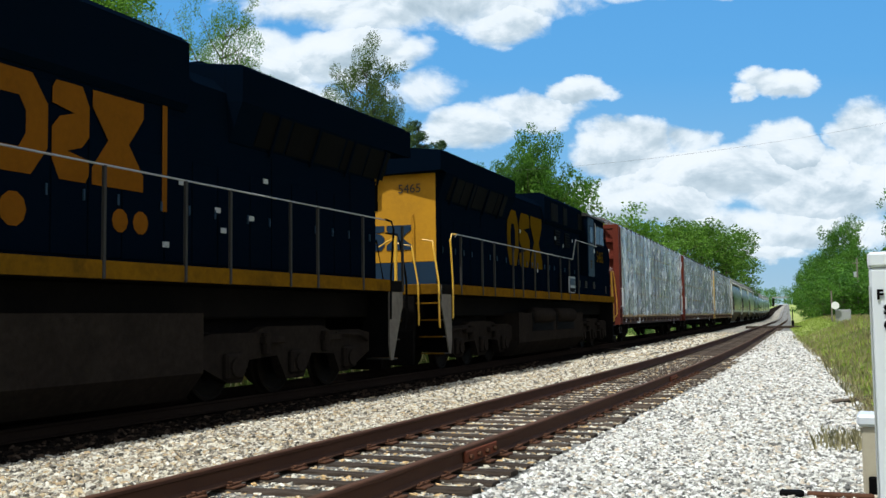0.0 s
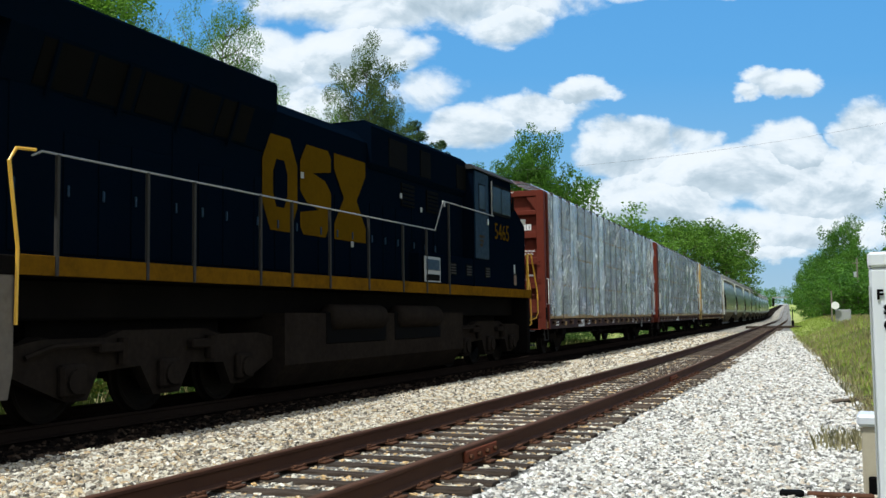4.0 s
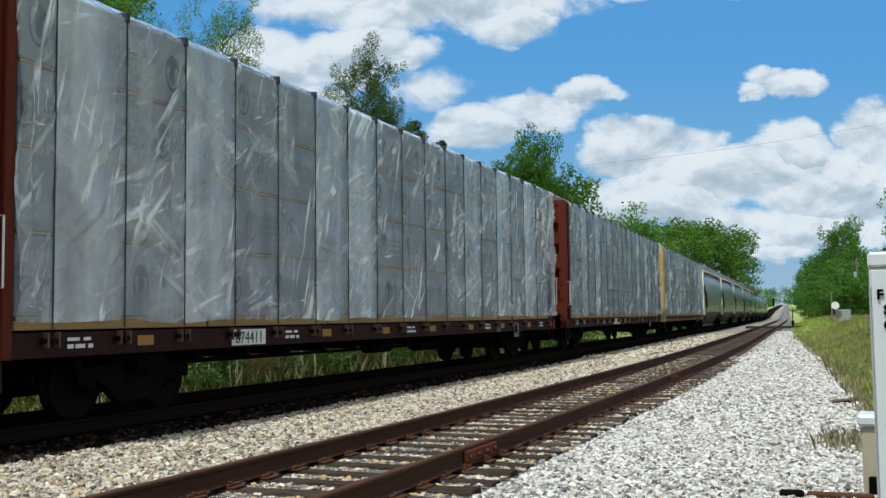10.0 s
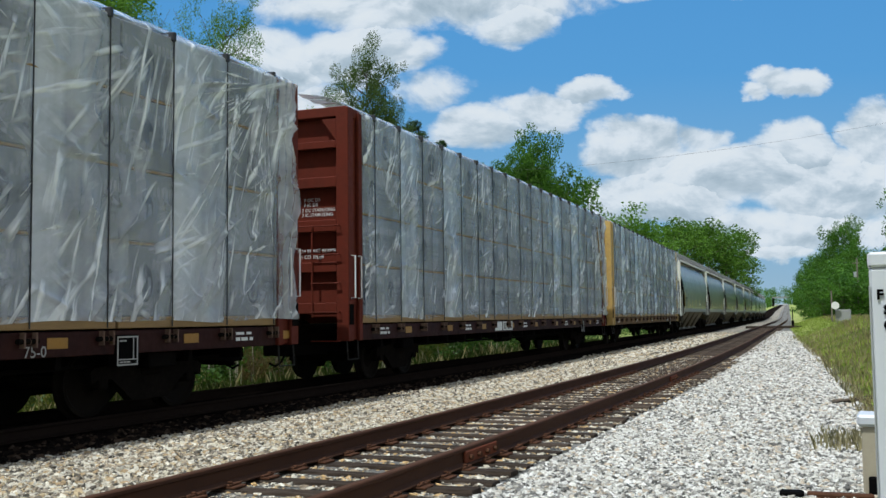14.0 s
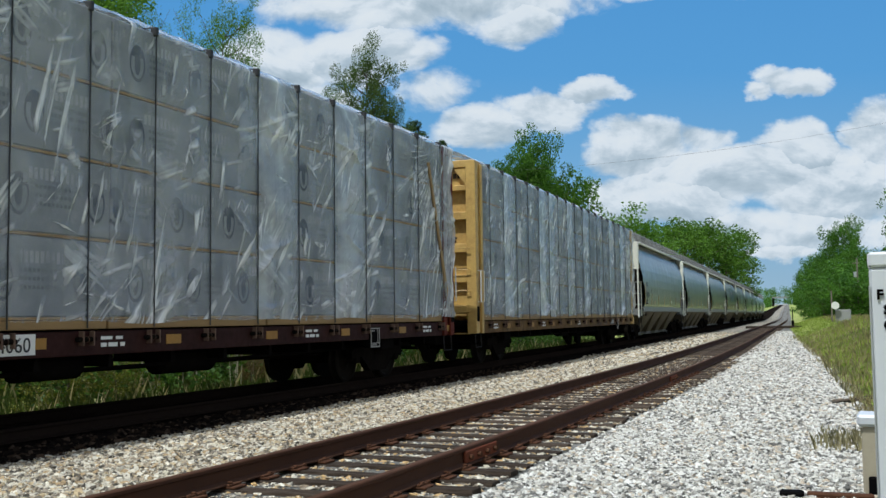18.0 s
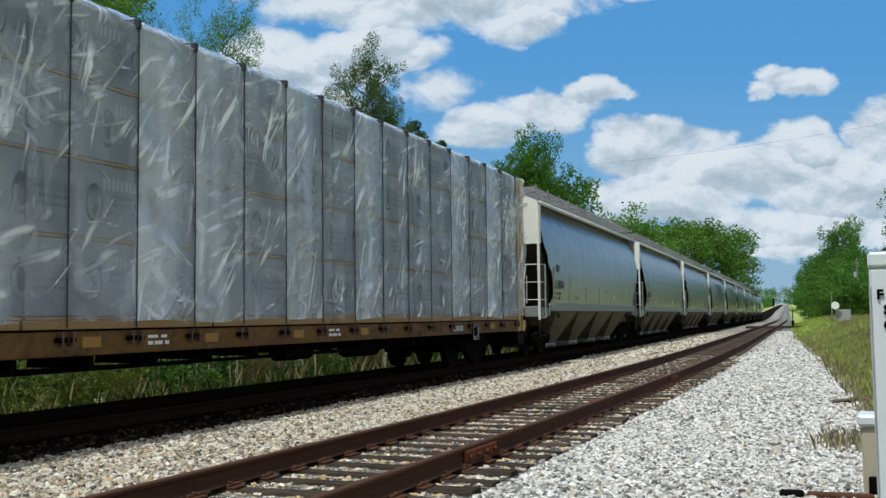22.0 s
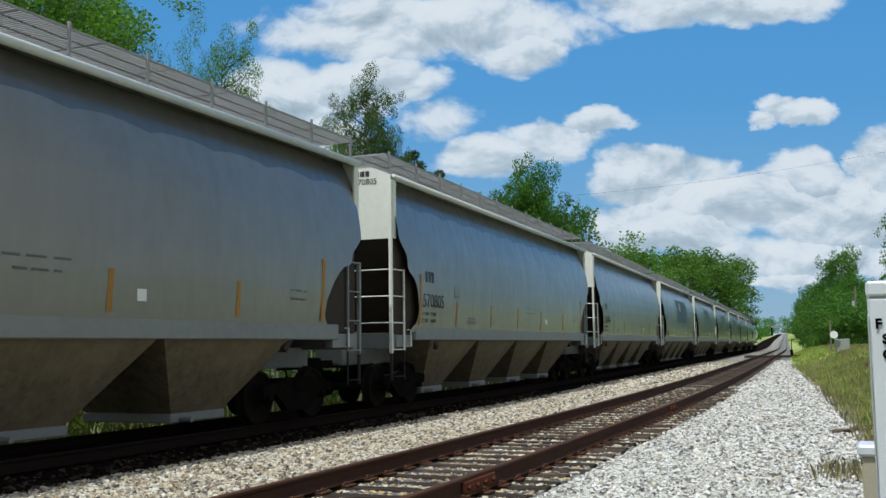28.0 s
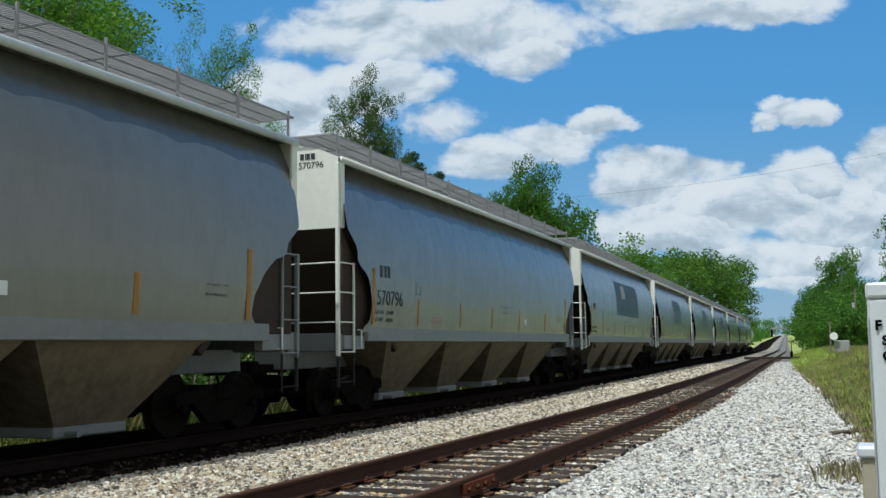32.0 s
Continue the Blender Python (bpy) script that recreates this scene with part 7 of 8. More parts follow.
# ---- growing things ----
def leaves(n, blobs, size, seed, flat=0.5):
    """Leaf cards scattered through clumps (x, y, z, radius)."""
    rs = np.random.RandomState(seed)
    B = np.array(blobs)
    w = B[:, 3] ** 2
    k = rs.choice(len(B), n, p=w / w.sum())
    d = rs.randn(n, 3)
    d /= np.linalg.norm(d, axis=1)[:, None]
    rad = B[k, 3] * (0.35 + 0.75 * rs.rand(n) ** 0.6)
    P = B[k, :3] + d * rad[:, None] * np.array([1, 1, 0.8])
    u = rs.randn(n, 3)
    u[:, 2] *= flat
    u /= np.linalg.norm(u, axis=1)[:, None]
    v = np.cross(u, rs.randn(n, 3))
    v /= np.linalg.norm(v, axis=1)[:, None]
    s = size * (0.6 + 0.8 * rs.rand(n))[:, None]
    V = np.stack([P - u * s, P + v * s * 0.55, P + u * s, P - v * s * 0.55], 1).reshape(-1, 3)
    F = np.arange(n * 4).reshape(-1, 4)
    return V, F


def tree_meshes(h, r, crown_from, n_limb, n_leaf, leaf, material, seed, pine=False, sparse=1.0):
    """Trunk with limbs, and a crown of leaf clumps with gaps."""
    rnd = random.Random(seed)
    b = Build()
    lean = (rnd.uniform(-0.4, 0.4), rnd.uniform(-0.4, 0.4))
    pts = [(lean[0] * t ** 2, lean[1] * t ** 2, h * 0.95 * t) for t in (0, 0.12, 0.3, 0.5, 0.7, 0.85, 1.0)]
    r0 = 0.018 * h + 0.03
    b.tube(pts, [r0 * 1.25, r0, r0 * 0.85, r0 * 0.65, r0 * 0.42, r0 * 0.25, 0.02], 8)
    blobs = []
    for i in range(n_limb):
        f = crown_from + (1 - crown_from) * (i + rnd.random()) / n_limb
        z0 = h * 0.95 * f
        g = rnd.uniform(0, 6.283) if not pine else i * 2.4
        if pine:
            ln = r * (1.05 - 0.85 * (f - crown_from) / (1 - crown_from)) * rnd.uniform(0.7, 1.1)
            rise = 0.12 * ln
        else:
            u = (f - crown_from) / (1 - crown_from)
            ln = r * (0.55 + 0.75 * math.sin(math.pi * min(u * 0.9 + 0.12, 1))) * rnd.uniform(0.55, 1.1)
            rise = ln * rnd.uniform(0.25, 0.9)
        x0, y0 = lean[0] * f ** 2, lean[1] * f ** 2
        tip = (x0 + ln * math.cos(g), y0 + ln * math.sin(g), min(z0 + rise, h * 1.0))
        mid = (x0 + 0.5 * ln * math.cos(g), y0 + 0.5 * ln * math.sin(g), z0 + rise * 0.35)
        b.tube([(x0, y0, z0), mid, tip], [r0 * 0.22, r0 * 0.12, 0.008], 5)
        m = 3 if pine else 4
        for j in range(m):
            t = 0.45 + 0.6 * j / m
            jit = 0.10 * r if pine else 0.26 * r
            blobs.append((x0 + ln * t * math.cos(g) + rnd.gauss(0, jit), y0 + ln * t * math.sin(g) + rnd.gauss(0, jit), z0 + rise * t + rnd.gauss(0, jit * 0.7),
                          r * rnd.uniform(0.13, 0.30) * (0.6 if pine else 1.0) * sparse))
    blobs.append((lean[0], lean[1], h * 0.97, r * 0.16))
    V, F = leaves(n_leaf, blobs, leaf, seed)
    return b.mesh("trunk", M["bark"], True), card_mesh("crown", V, F, material)


TREES = {
    "broad": tree_meshes(13.0, 4.2, 0.22, 30, 24000, 0.085, M["leaf"], 11),
    "broad_b": tree_meshes(13.0, 4.6, 0.18, 40, 38000, 0.058, M["leaf"], 12),
    "bright": tree_meshes(12.0, 4.6, 0.16, 44, 42000, 0.056, M["leaf_bright"], 13),
    "sparse": tree_meshes(14.0, 3.6, 0.35, 40, 34000, 0.052, M["leaf_bright"], 14, sparse=0.8),
    "willow": tree_meshes(15.0, 3.0, 0.30, 50, 60000, 0.055, M["leaf_grey"], 15, sparse=0.9),
    "dense": tree_meshes(12.0, 4.3, 0.12, 90, 80000, 0.10, M["leaf_deep"], 33, sparse=0.85),
    "dense_light": tree_meshes(12.0, 4.3, 0.12, 90, 90000, 0.066, M["leaf_bright"], 34, sparse=0.85),
    "pine": tree_meshes(15.0, 2.6, 0.35, 34, 9000, 0.10, M["needle"], 16, pine=True),
    "bush": tree_meshes(3.0, 1.8, 0.08, 16, 3000, 0.09, M["leaf"], 17),
    "bush_b": tree_meshes(2.2, 1.5, 0.08, 14, 2600, 0.08, M["leaf_bright"], 18),
    "far": tree_meshes(13.0, 4.4, 0.14, 34, 9000, 0.17, M["leaf"], 19),
    "far_dark": tree_meshes(13.0, 4.4, 0.10, 44, 16000, 0.15, M["leaf_far"], 23),
    "bush_dark": tree_meshes(3.0, 1.8, 0.06, 20, 5000, 0.08, M["leaf_far"], 24),
    "bush_low": tree_meshes(3.0, 1.8, 0.06, 22, 6000, 0.065, M["leaf_low"], 26),
    "bush_dry": tree_meshes(3.0, 2.2, 0.05, 22, 6000, 0.045, M["leaf_dry"], 27),
    "bush_olive": tree_meshes(3.0, 2.0, 0.05, 22, 6000, 0.055, M["leaf_olive"], 28),
    "far_bright": tree_meshes(12.0, 4.4, 0.10, 34, 9000, 0.17, M["leaf_bright"], 20),
}
TREE_WORDS = {"broad": "leafy broad-crowned tree behind the tracks", "broad_b": "dense leafy tree in the wood edge", "bright": "bright green spring-leafed tree", "sparse": "tree with thin bright foliage and open branches",
              "willow": "tall slim grey-green tree", "dense": "dense bright green tree behind the train", "dense_light": "tall dense light green tree behind the train", "pine": "dark pine with tiered branches", "far": "full leafy tree at the wood edge", "far_dark": "full dark green tree beyond the grass bank", "bush_dark": "dark green shrub beside the line", "bush_low": "shrub behind the track with tree shade in its green", "bush_dry": "brown half-dry shrub behind the track", "bush_olive": "yellowish olive shrub behind the track", "far_bright": "full bright green tree at the wood edge", "bush": "green shrub at the wood edge", "bush_b": "low bright green shrub"}


def tree(kind, x, y, h, spin=0.0, z=None, wide=1.0):
    base = {"broad": 13, "broad_b": 13, "bright": 12, "sparse": 14, "willow": 15, "dense": 12, "dense_light": 12, "pine": 15, "bush": 3, "bush_b": 2.2, "far": 13, "far_bright": 12, "far_dark": 13, "bush_dark": 3, "bush_low": 3, "bush_dry": 3, "bush_olive": 3}[kind]
    if z is None:
        z = -1.0
    m = pose(x, y, z - 0.05, 0, 0, spin) @ Matrix.Diagonal((h / base * wide, h / base * wide, h / base, 1))
    name = "bush" if kind.startswith("bush") else "pine_tree" if kind == "pine" else "tree"
    t = thing(name, TREE_WORDS[kind], "bush" if name == "bush" else "tree", "shrubs along the line" if name == "bush" else "trees behind the line", at=m)
    part("trunk", TREES[kind][0], None, t)
    part("crown", TREES[kind][1], None, t)
    return t


def polar(px, dist):
    """Ground place at a distance along the sight line of a picture column."""
    g = radians(24.053) - math.atan((px - 784) / 1730.0)
    return -dist * math.sin(g), dist * math.cos(g)


for px, dist, kind, h, spin, wide in (
        (-60, 40, "dense_light", 15.5, 0, 1.1), (70, 42, "dense_light", 15.8, 50, 0.6), (165, 43, "broad_b", 15.4, 200, 0.52), (268, 46, "bright", 14.4, 120, 0.34), (396, 46, "sparse", 16.2, 10, 0.5), (455, 50, "sparse", 12.6, 80, 0.6),
        (560, 56, "bright", 13.0, 40, 0.5), (645, 58, "willow", 17.5, 20, 0.55), (692, 60, "willow", 14.8, 160, 0.42), (742, 66, "pine", 15.6, 0, 0.9), (782, 68, "pine", 14.6, 90, 0.8), (940, 78, "dense", 14.0, 70, 0.58),
        (985, 80, "far", 12.8, 15, 0.8), (1080, 110, "far", 12.0, 60, 0.7), (1125, 122, "far_bright", 13.8, 180, 0.9), (1190, 150, "far", 14.6, 0, 1.0), (1225, 158, "far", 15.6, 90, 1.0), (1255, 165, "far", 15.8, 140, 1.0),
        (1285, 175, "far", 15.0, 220, 0.9), (1300, 190, "far", 13.0, 30, 0.8), (840, 66, "bush", 7, 0, 1.2), (500, 52, "broad_b", 10, 0, 0.8), (620, 56, "broad", 9, 0, 0.9), (720, 62, "broad_b", 9, 90, 1.0), (320, 48, "broad", 10, 30, 0.7)):
    x, y = polar(px, dist)
    tree(kind, x, y, h, spin, None, wide)
rnd = random.Random(31)
for i in range(46):
    s = -2 + 1.6 * i + rnd.uniform(-0.6, 0.6)
    p = along(s, -rnd.uniform(7.5, 13.0))
    tree("bush_low" if rnd.random() < 0.7 else "bush", p.x, p.y, rnd.uniform(1.4, 3.2), rnd.uniform(0, 360), -1.05)
for s, lat, kind, h in ((16.0, -5.4, "bush_olive", 1.5), (18.2, -5.9, "bush_olive", 1.0), (24.6, -6.3, "bush_dry", 1.0), (26.0, -6.1, "bush_dry", 0.8), (29.5, -6.8, "bush_olive", 1.1), (33.0, -6.4, "bush_dry", 0.9), (38.5, -6.3, "bush_olive", 1.2), (12.5, -6.0, "bush_dry", 1.1)):
    p = along(s, lat)
    tree(kind, p.x, p.y, h, s * 77 % 360, -1.02)


def sapling(s, lat, seed):
    """Bare pale stem with a few upright twigs."""
    rs = random.Random(seed)
    p = along(s, lat)
    h, lean = rs.uniform(1.5, 3.2), rs.uniform(-0.32, 0.32)
    t = thing("sapling", "thin bare pale sapling in the undergrowth", "sapling", "bare saplings behind the track", at=pose(p.x, p.y, -1.08, 0, 0, rs.uniform(0, 360)))
    r = rs.uniform(0.012, 0.034)
    part("stem", Build().tube([(0, 0, 0), (lean * 0.3, 0.03, h * 0.4), (lean * 0.8, 0.0, h * 0.75), (lean, 0.05, h)], [r, r * 0.85, r * 0.6, r * 0.25], 6), M["stem_pale"], t)
    for k in range(rs.randint(1, 3)):
        f = rs.uniform(0.25, 0.7)
        g = rs.uniform(0, 6.28)
        q = (lean * f, 0.015, h * f)
        part("twig", Build().tube([q, (q[0] + 0.16 * math.cos(g), q[1] + 0.16 * math.sin(g), q[2] + 0.3), (q[0] + 0.24 * math.cos(g), q[1] + 0.24 * math.sin(g), q[2] + 0.7)], [r * 0.45, r * 0.35, r * 0.15], 5), M["stem_pale"], t)


for i in range(46):
    s = 20.5 + 14.0 * rnd.random() if i < 32 else rnd.uniform(10, 60)
    sapling(s, -rnd.uniform(5.4, 8.2), 300 + i)
# right of the line, far off
for px, dist, kind, h, spin, wide in ((1420, 205, "far_dark", 9.0, 0, 0.62), (1432, 178, "far_bright", 6.6, 40, 0.75), (1447, 190, "far_dark", 11.0, 90, 0.75), (1468, 180, "far_dark", 11.5, 10, 0.8), (1497, 172, "far_dark", 15.2, 60, 0.66),
                                      (1522, 165, "far_dark", 10.8, 200, 0.75), (1550, 170, "far_dark", 9.0, 120, 0.8), (1480, 150, "far_dark", 8.2, 0, 0.9), (1442, 140, "bush_dark", 4.6, 0, 0.8), (1470, 136, "bush_dark", 5.5, 90, 1.0), (1508, 130, "bush_dark", 5.5, 0, 1.0),
                                      (1618, 62, "far_dark", 8.6, 10, 0.55), (1428, 150, "bush_dark", 3.8, 0, 1.0), (1455, 132, "bush", 3.9, 50, 1.0), (1490, 124, "bush_dark", 4.6, 50, 1.2), (1522, 122, "bush_dark", 4.4, 10, 1.2), (1552, 120, "bush_dark", 4.5, 200, 1.2), (1535, 140, "bush_dark", 5.5, 0, 1.2)):
    x, y = polar(px, dist)
    tree(kind, x, y, h, spin, -0.3, wide)


def far_wood(name, spots, n, size, material, label, seed):
    V, F = leaves(n, spots, size, seed)
    tagged(new(name, card_mesh(name, V, F, material)), label, "woodland", "", "stuff")


rnd = random.Random(5)
spots = []
for i in range(150):
    s = rnd.uniform(200, 900)
    p = along(s, -rnd.uniform(14, 60), 0)
    h = rnd.uniform(6, 12)
    spots += [(p.x, p.y, p.z + h * f, 2.6) for f in (0.2, 0.5, 0.8, 0.95)]
for i in range(120):
    s = rnd.uniform(260, 950)
    p = along(s, rnd.uniform(17, 60), 0)
    h = rnd.uniform(6, 11)
    spots += [(p.x, p.y, p.z + h * f, 2.6) for f in (0.2, 0.5, 0.8, 0.95)]
for i in range(70):
    s = rnd.uniform(930, 1150)
    p = along(s, rnd.uniform(-60, 60), 0)
    h = rnd.uniform(10, 16)
    spots += [(p.x, p.y, p.z + h * f, 3.5) for f in (0.2, 0.5, 0.8, 0.95)]
for i in range(170):
    s = rnd.uniform(150, 900)
    p = along(s, -rnd.uniform(6.5, 14), 0)
    h = rnd.uniform(2.5, 7)
    spots += [(p.x, p.y, p.z + h * f - 0.6, 1.7) for f in (0.1, 0.45, 0.8)]
for i in range(120):
    s = rnd.uniform(190, 900)
    p = along(s, rnd.uniform(12, 18), 0)
    h = rnd.uniform(2.0, 6)
    spots += [(p.x, p.y, p.z + h * f - 0.4, 1.6) for f in (0.1, 0.45, 0.8)]
far_wood("far_woodland", spots, 70000, 0.50, M["leaf_far"], "distant woodland on both sides of the line", 21)
spots = []
for i in range(60):
    s = -10 + i * 3.4 + rnd.uniform(-1, 1)
    p = along(s, -rnd.uniform(17, 30), -1.0)
    spots += [(p.x, p.y, p.z + z, 1.8) for z in (1.0, 2.6, 4.4, 6.0)]
low_spots = []
for i in range(150):
    p = along(8 + 1.5 * i + rnd.uniform(-0.7, 0.7), -rnd.uniform(5.0, 9.5), -1.1)
    low_spots += [(p.x, p.y, p.z + z, 0.9) for z in (0.3, 0.9, 1.4)]
far_wood("shrub_belt", low_spots, 52000, 0.075, M["leaf_low"], "low dark shrubs along the far side of the track", 25)
far_wood("undergrowth", spots, 60000, 0.16, M["leaf_low"], "dense green undergrowth below the trees", 22)


def grass(name, s0, s1, lat0, lat1, n, h, material, seed, label, bias=1.0):
    """Blades, each a bent two-piece strip."""
    rs = np.random.RandomState(seed)
    s = s0 + (s1 - s0) * rs.rand(n) ** bias
    lo = lat0(s) if callable(lat0) else lat0
    lat = lo + (lat1 - lo) * rs.rand(n)
    X, Y = along_np(s, lat)
    Z = height(s, lat)
    clump = 0.5 + 0.5 * np.sin(X * 1.9 + np.sin(Y * 1.3) * 2) * np.sin(Y * 1.1 + 1.0)
    H = h * (0.35 + 0.65 * rs.rand(n)) * (0.55 + 0.7 * clump)
    g = rs.rand(n) * 6.283
    w = 0.004 + 0.010 * rs.rand(n) + H * 0.006
    bx, by = np.cos(g) * H * 0.35, np.sin(g) * H * 0.35
    px, py = -np.sin(g) * w, np.cos(g) * w
    P = np.stack([np.stack([X - px, Y - py, Z - 0.03], -1), np.stack([X + px, Y + py, Z - 0.03], -1), np.stack([X + bx * 0.35 + px * 0.7, Y + by * 0.35 + py * 0.7, Z + H * 0.6], -1),
                  np.stack([X + bx, Y + by, Z + H], -1), np.stack([X + bx * 0.35 - px * 0.7, Y + by * 0.35 - py * 0.7, Z + H * 0.6], -1)], 1).reshape(-1, 3)
    F = np.arange(n * 5).reshape(-1, 5)
    tagged(new(name, card_mesh(name, P, F, material)), label, "grass", "", "stuff")


grass("grass", -6, 9, lambda s: gravel_edge(s) + 0.15, 15.0, 9000, 0.16, M["grass"], 50, "green grass on the bank beside the gravel")
grass("grass", 9, 45, lambda s: gravel_edge(s) + 0.15, 15.0, 26000, 0.14, M["grass"], 51, "green grass on the bank beside the gravel", 1.3)
grass("grass", 45, 130, lambda s: gravel_edge(s) + 0.1, 22.0, 20000, 0.22, M["grass"], 52, "green grass on the bank beside the gravel", 1.2)
grass("dry_grass", 9, 60, lambda s: gravel_edge(s) - 0.15, 11.3, 5500, 0.24, M["grass_dry"], 53, "dry straw-coloured grass along the gravel edge", 1.4)
grass("dry_grass", 20, 120, 10.8, 18.0, 5000, 0.34, M["grass_dry"], 56, "dry straw-coloured grass stalks on the bank", 1.2)
grass("dry_grass", 10.6, 12.4, 9.60, 10.15, 200, 0.20, M["grass_dry"], 57, "dry straw-coloured tuft growing through the gravel")
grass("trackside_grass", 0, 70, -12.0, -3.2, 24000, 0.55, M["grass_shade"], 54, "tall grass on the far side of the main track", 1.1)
grass("dry_grass", 0, 60, -9.0, -3.5, 1200, 0.8, M["grass_dry"], 55, "dry stalks on the far side of the main track", 1.1)

# ---- beside the line ----
cab = thing("signal_cabinet", "brushed aluminium trackside signal cabinet with black lettering", "cabinet", at=pose(0.405, 6.35, 0, 0, 0, 0))
part("body", Build().box((-0.46, -0.36, -0.47), (0.46, 0.36, 1.22), 0.015), M["cabinet"], cab)
part("roof", Build().box((-0.466, -0.37, 1.222), (0.47, 0.37, 1.31), 0.015), M["cabinet"], cab)
part("door_edge", Build().box((-0.464, -0.366, -0.40), (-0.455, -0.345, 1.12), 0.003), M["steel"], cab)
for k, txt in enumerate(("F", "S", "C")):
    end_text(txt, 0.052, M["black"], cab, (-0.425, -0.392, -0.395)[k], -0.370, 1.045 - 0.085 * k, bold=0.0035)

ped = thing("battery_pedestal", "tan trackside box with a bright metal lid on a dark base", "box", at=pose(-0.16, 8.5, 0.045))
part("body", Build().box((-0.02, -0.14, -0.55), (0.30, 0.16, 0.04), 0.012), M["tan"], ped)
part("lid", Build().box((-0.05, -0.17, 0.04), (0.32, 0.19, 0.13), 0.02), M["cabinet"], ped)
part("base", Build().box((0.02, -0.20, -0.56), (0.30, -0.145, -0.34), 0.012), M["black"], ped)

scrap = thing("scrap_rail", "short rusty bar lying in the gravel", "scrap metal", at=pose(-0.42, 8.15, -0.44, 0, 0, 4))
part("bar", Build().box((-0.16, -0.05, -0.03), (0.32, 0.05, 0.035), 0.012), M["rust"], scrap)
part("block", Build().box((-0.36, -0.07, -0.04), (-0.18, 0.06, 0.04), 0.015), M["black"], scrap)
rnd = random.Random(77)
branch = thing("fallen_branch", "dead dark tangled branch lying at the gravel edge", "branch")
for k in range(7):
    pts, q = [], Vector((-0.80 + 0.10 * rnd.random(), 16.5 + 0.3 * rnd.random(), -0.42))
    for i in range(6):
        pts.append(tuple(q))
        q = q + Vector((0.17 + 0.06 * rnd.random(), 0.16 * rnd.random() - 0.02, 0.05 * rnd.random() - 0.004))
    part("twig", Build().tube(pts, [0.013, 0.012, 0.010, 0.009, 0.007, 0.004], 5), M["bark"], branch)

# far switch stand and its long ties
x, y = along(96.0, SIDING + 2.2)[:2]
sw = thing("switch_stand", "dark switch stand on two long ties beside the siding", "switch stand", at=pose(x, y, -0.44, 0, 0, 4))
part("long_tie", Build().box((-4.2, -0.35, 0.0), (1.2, -0.1, 0.22), 0.015), M["tie"], sw)
part("long_tie", Build().box((-4.2, 0.25, 0.0), (1.2, 0.5, 0.22), 0.015), M["tie"], sw)
part("stand", Build().box((-0.12, -0.1, 0.2), (0.12, 0.3, 0.7), 0.02).tube([(0, 0.1, 0.6), (0, 0.1, 1.7)], 0.04, 8), M["under"], sw)

sg = thing("round_sign", "white round sign plate on a thin grey pole", "sign", at=pose(-2.78, 69.9, 0))
part("pole", Build().tube([(-0.20, 0, -0.3), (-0.20, 0, 2.4)], 0.05, 8), M["wood_pole"], sg)
part("plate", Build().disc((0.02, -0.06, 1.43), 0.25, 0.03, "y", 28), M["white"], sg)
part("box", Build().box((0.0, 0.2, -0.3), (0.95, 0.7, 1.15), 0.03), M["grating"], sg)

pl = thing("utility_pole", "weathered wooden utility pole with a transformer", "utility pole", at=pose(*polar(1517, 122), -0.2))
part("pole", Build().tube([(0, 0, 0), (0, 0, 7.4)], [0.11, 0.07], 8), M["wood_pole"], pl)
part("crossarm", Build().box((-0.5, -0.05, 6.75), (0.25, 0.05, 6.83), 0.01), M["wood_pole"], pl)
part("transformer", Build().tube([(-0.25, 0, 5.2), (-0.25, 0, 5.8)], 0.16, 12), M["steel"], pl)
for z0, px0, px1, yy0, yy1 in ((0, 700, 1700, 300, 236),):
    a_, b_ = Vector((*polar(px0, 75), 0.974 + (554 - yy0) / 1730 * 75)), Vector((*polar(px1, 75), 0.974 + (554 - yy1) / 1730 * 75))
    pts = [a_.lerp(b_, k / 16) - Vector((0, 0, 1.0 * (1 - (k / 8 - 1) ** 2))) for k in range(17)]
    solid("power_line", Build().tube(pts, 0.007, 5), M["strap"], "thin dark overhead wire across the sky", "cable")

br = thing("overpass", "pale concrete road bridge over the line far away", "bridge", at=pose(*along(880.0, SIDING / 2), 0, 0, 4.6))
part("deck", Build().box((-9, -4, 5.9), (9, 4, 6.6), 0.1), M["concrete"], br)
part("parapet", Build().box((-9, -4.2, 6.6), (9, -3.9, 7.1), 0.05), M["concrete"], br)
for x in (-8.3, 8.3):
    part("abutment", Build().box((x - 0.8, -4, -1), (x + 0.8, 4, 5.9), 0.1), M["under"], br)


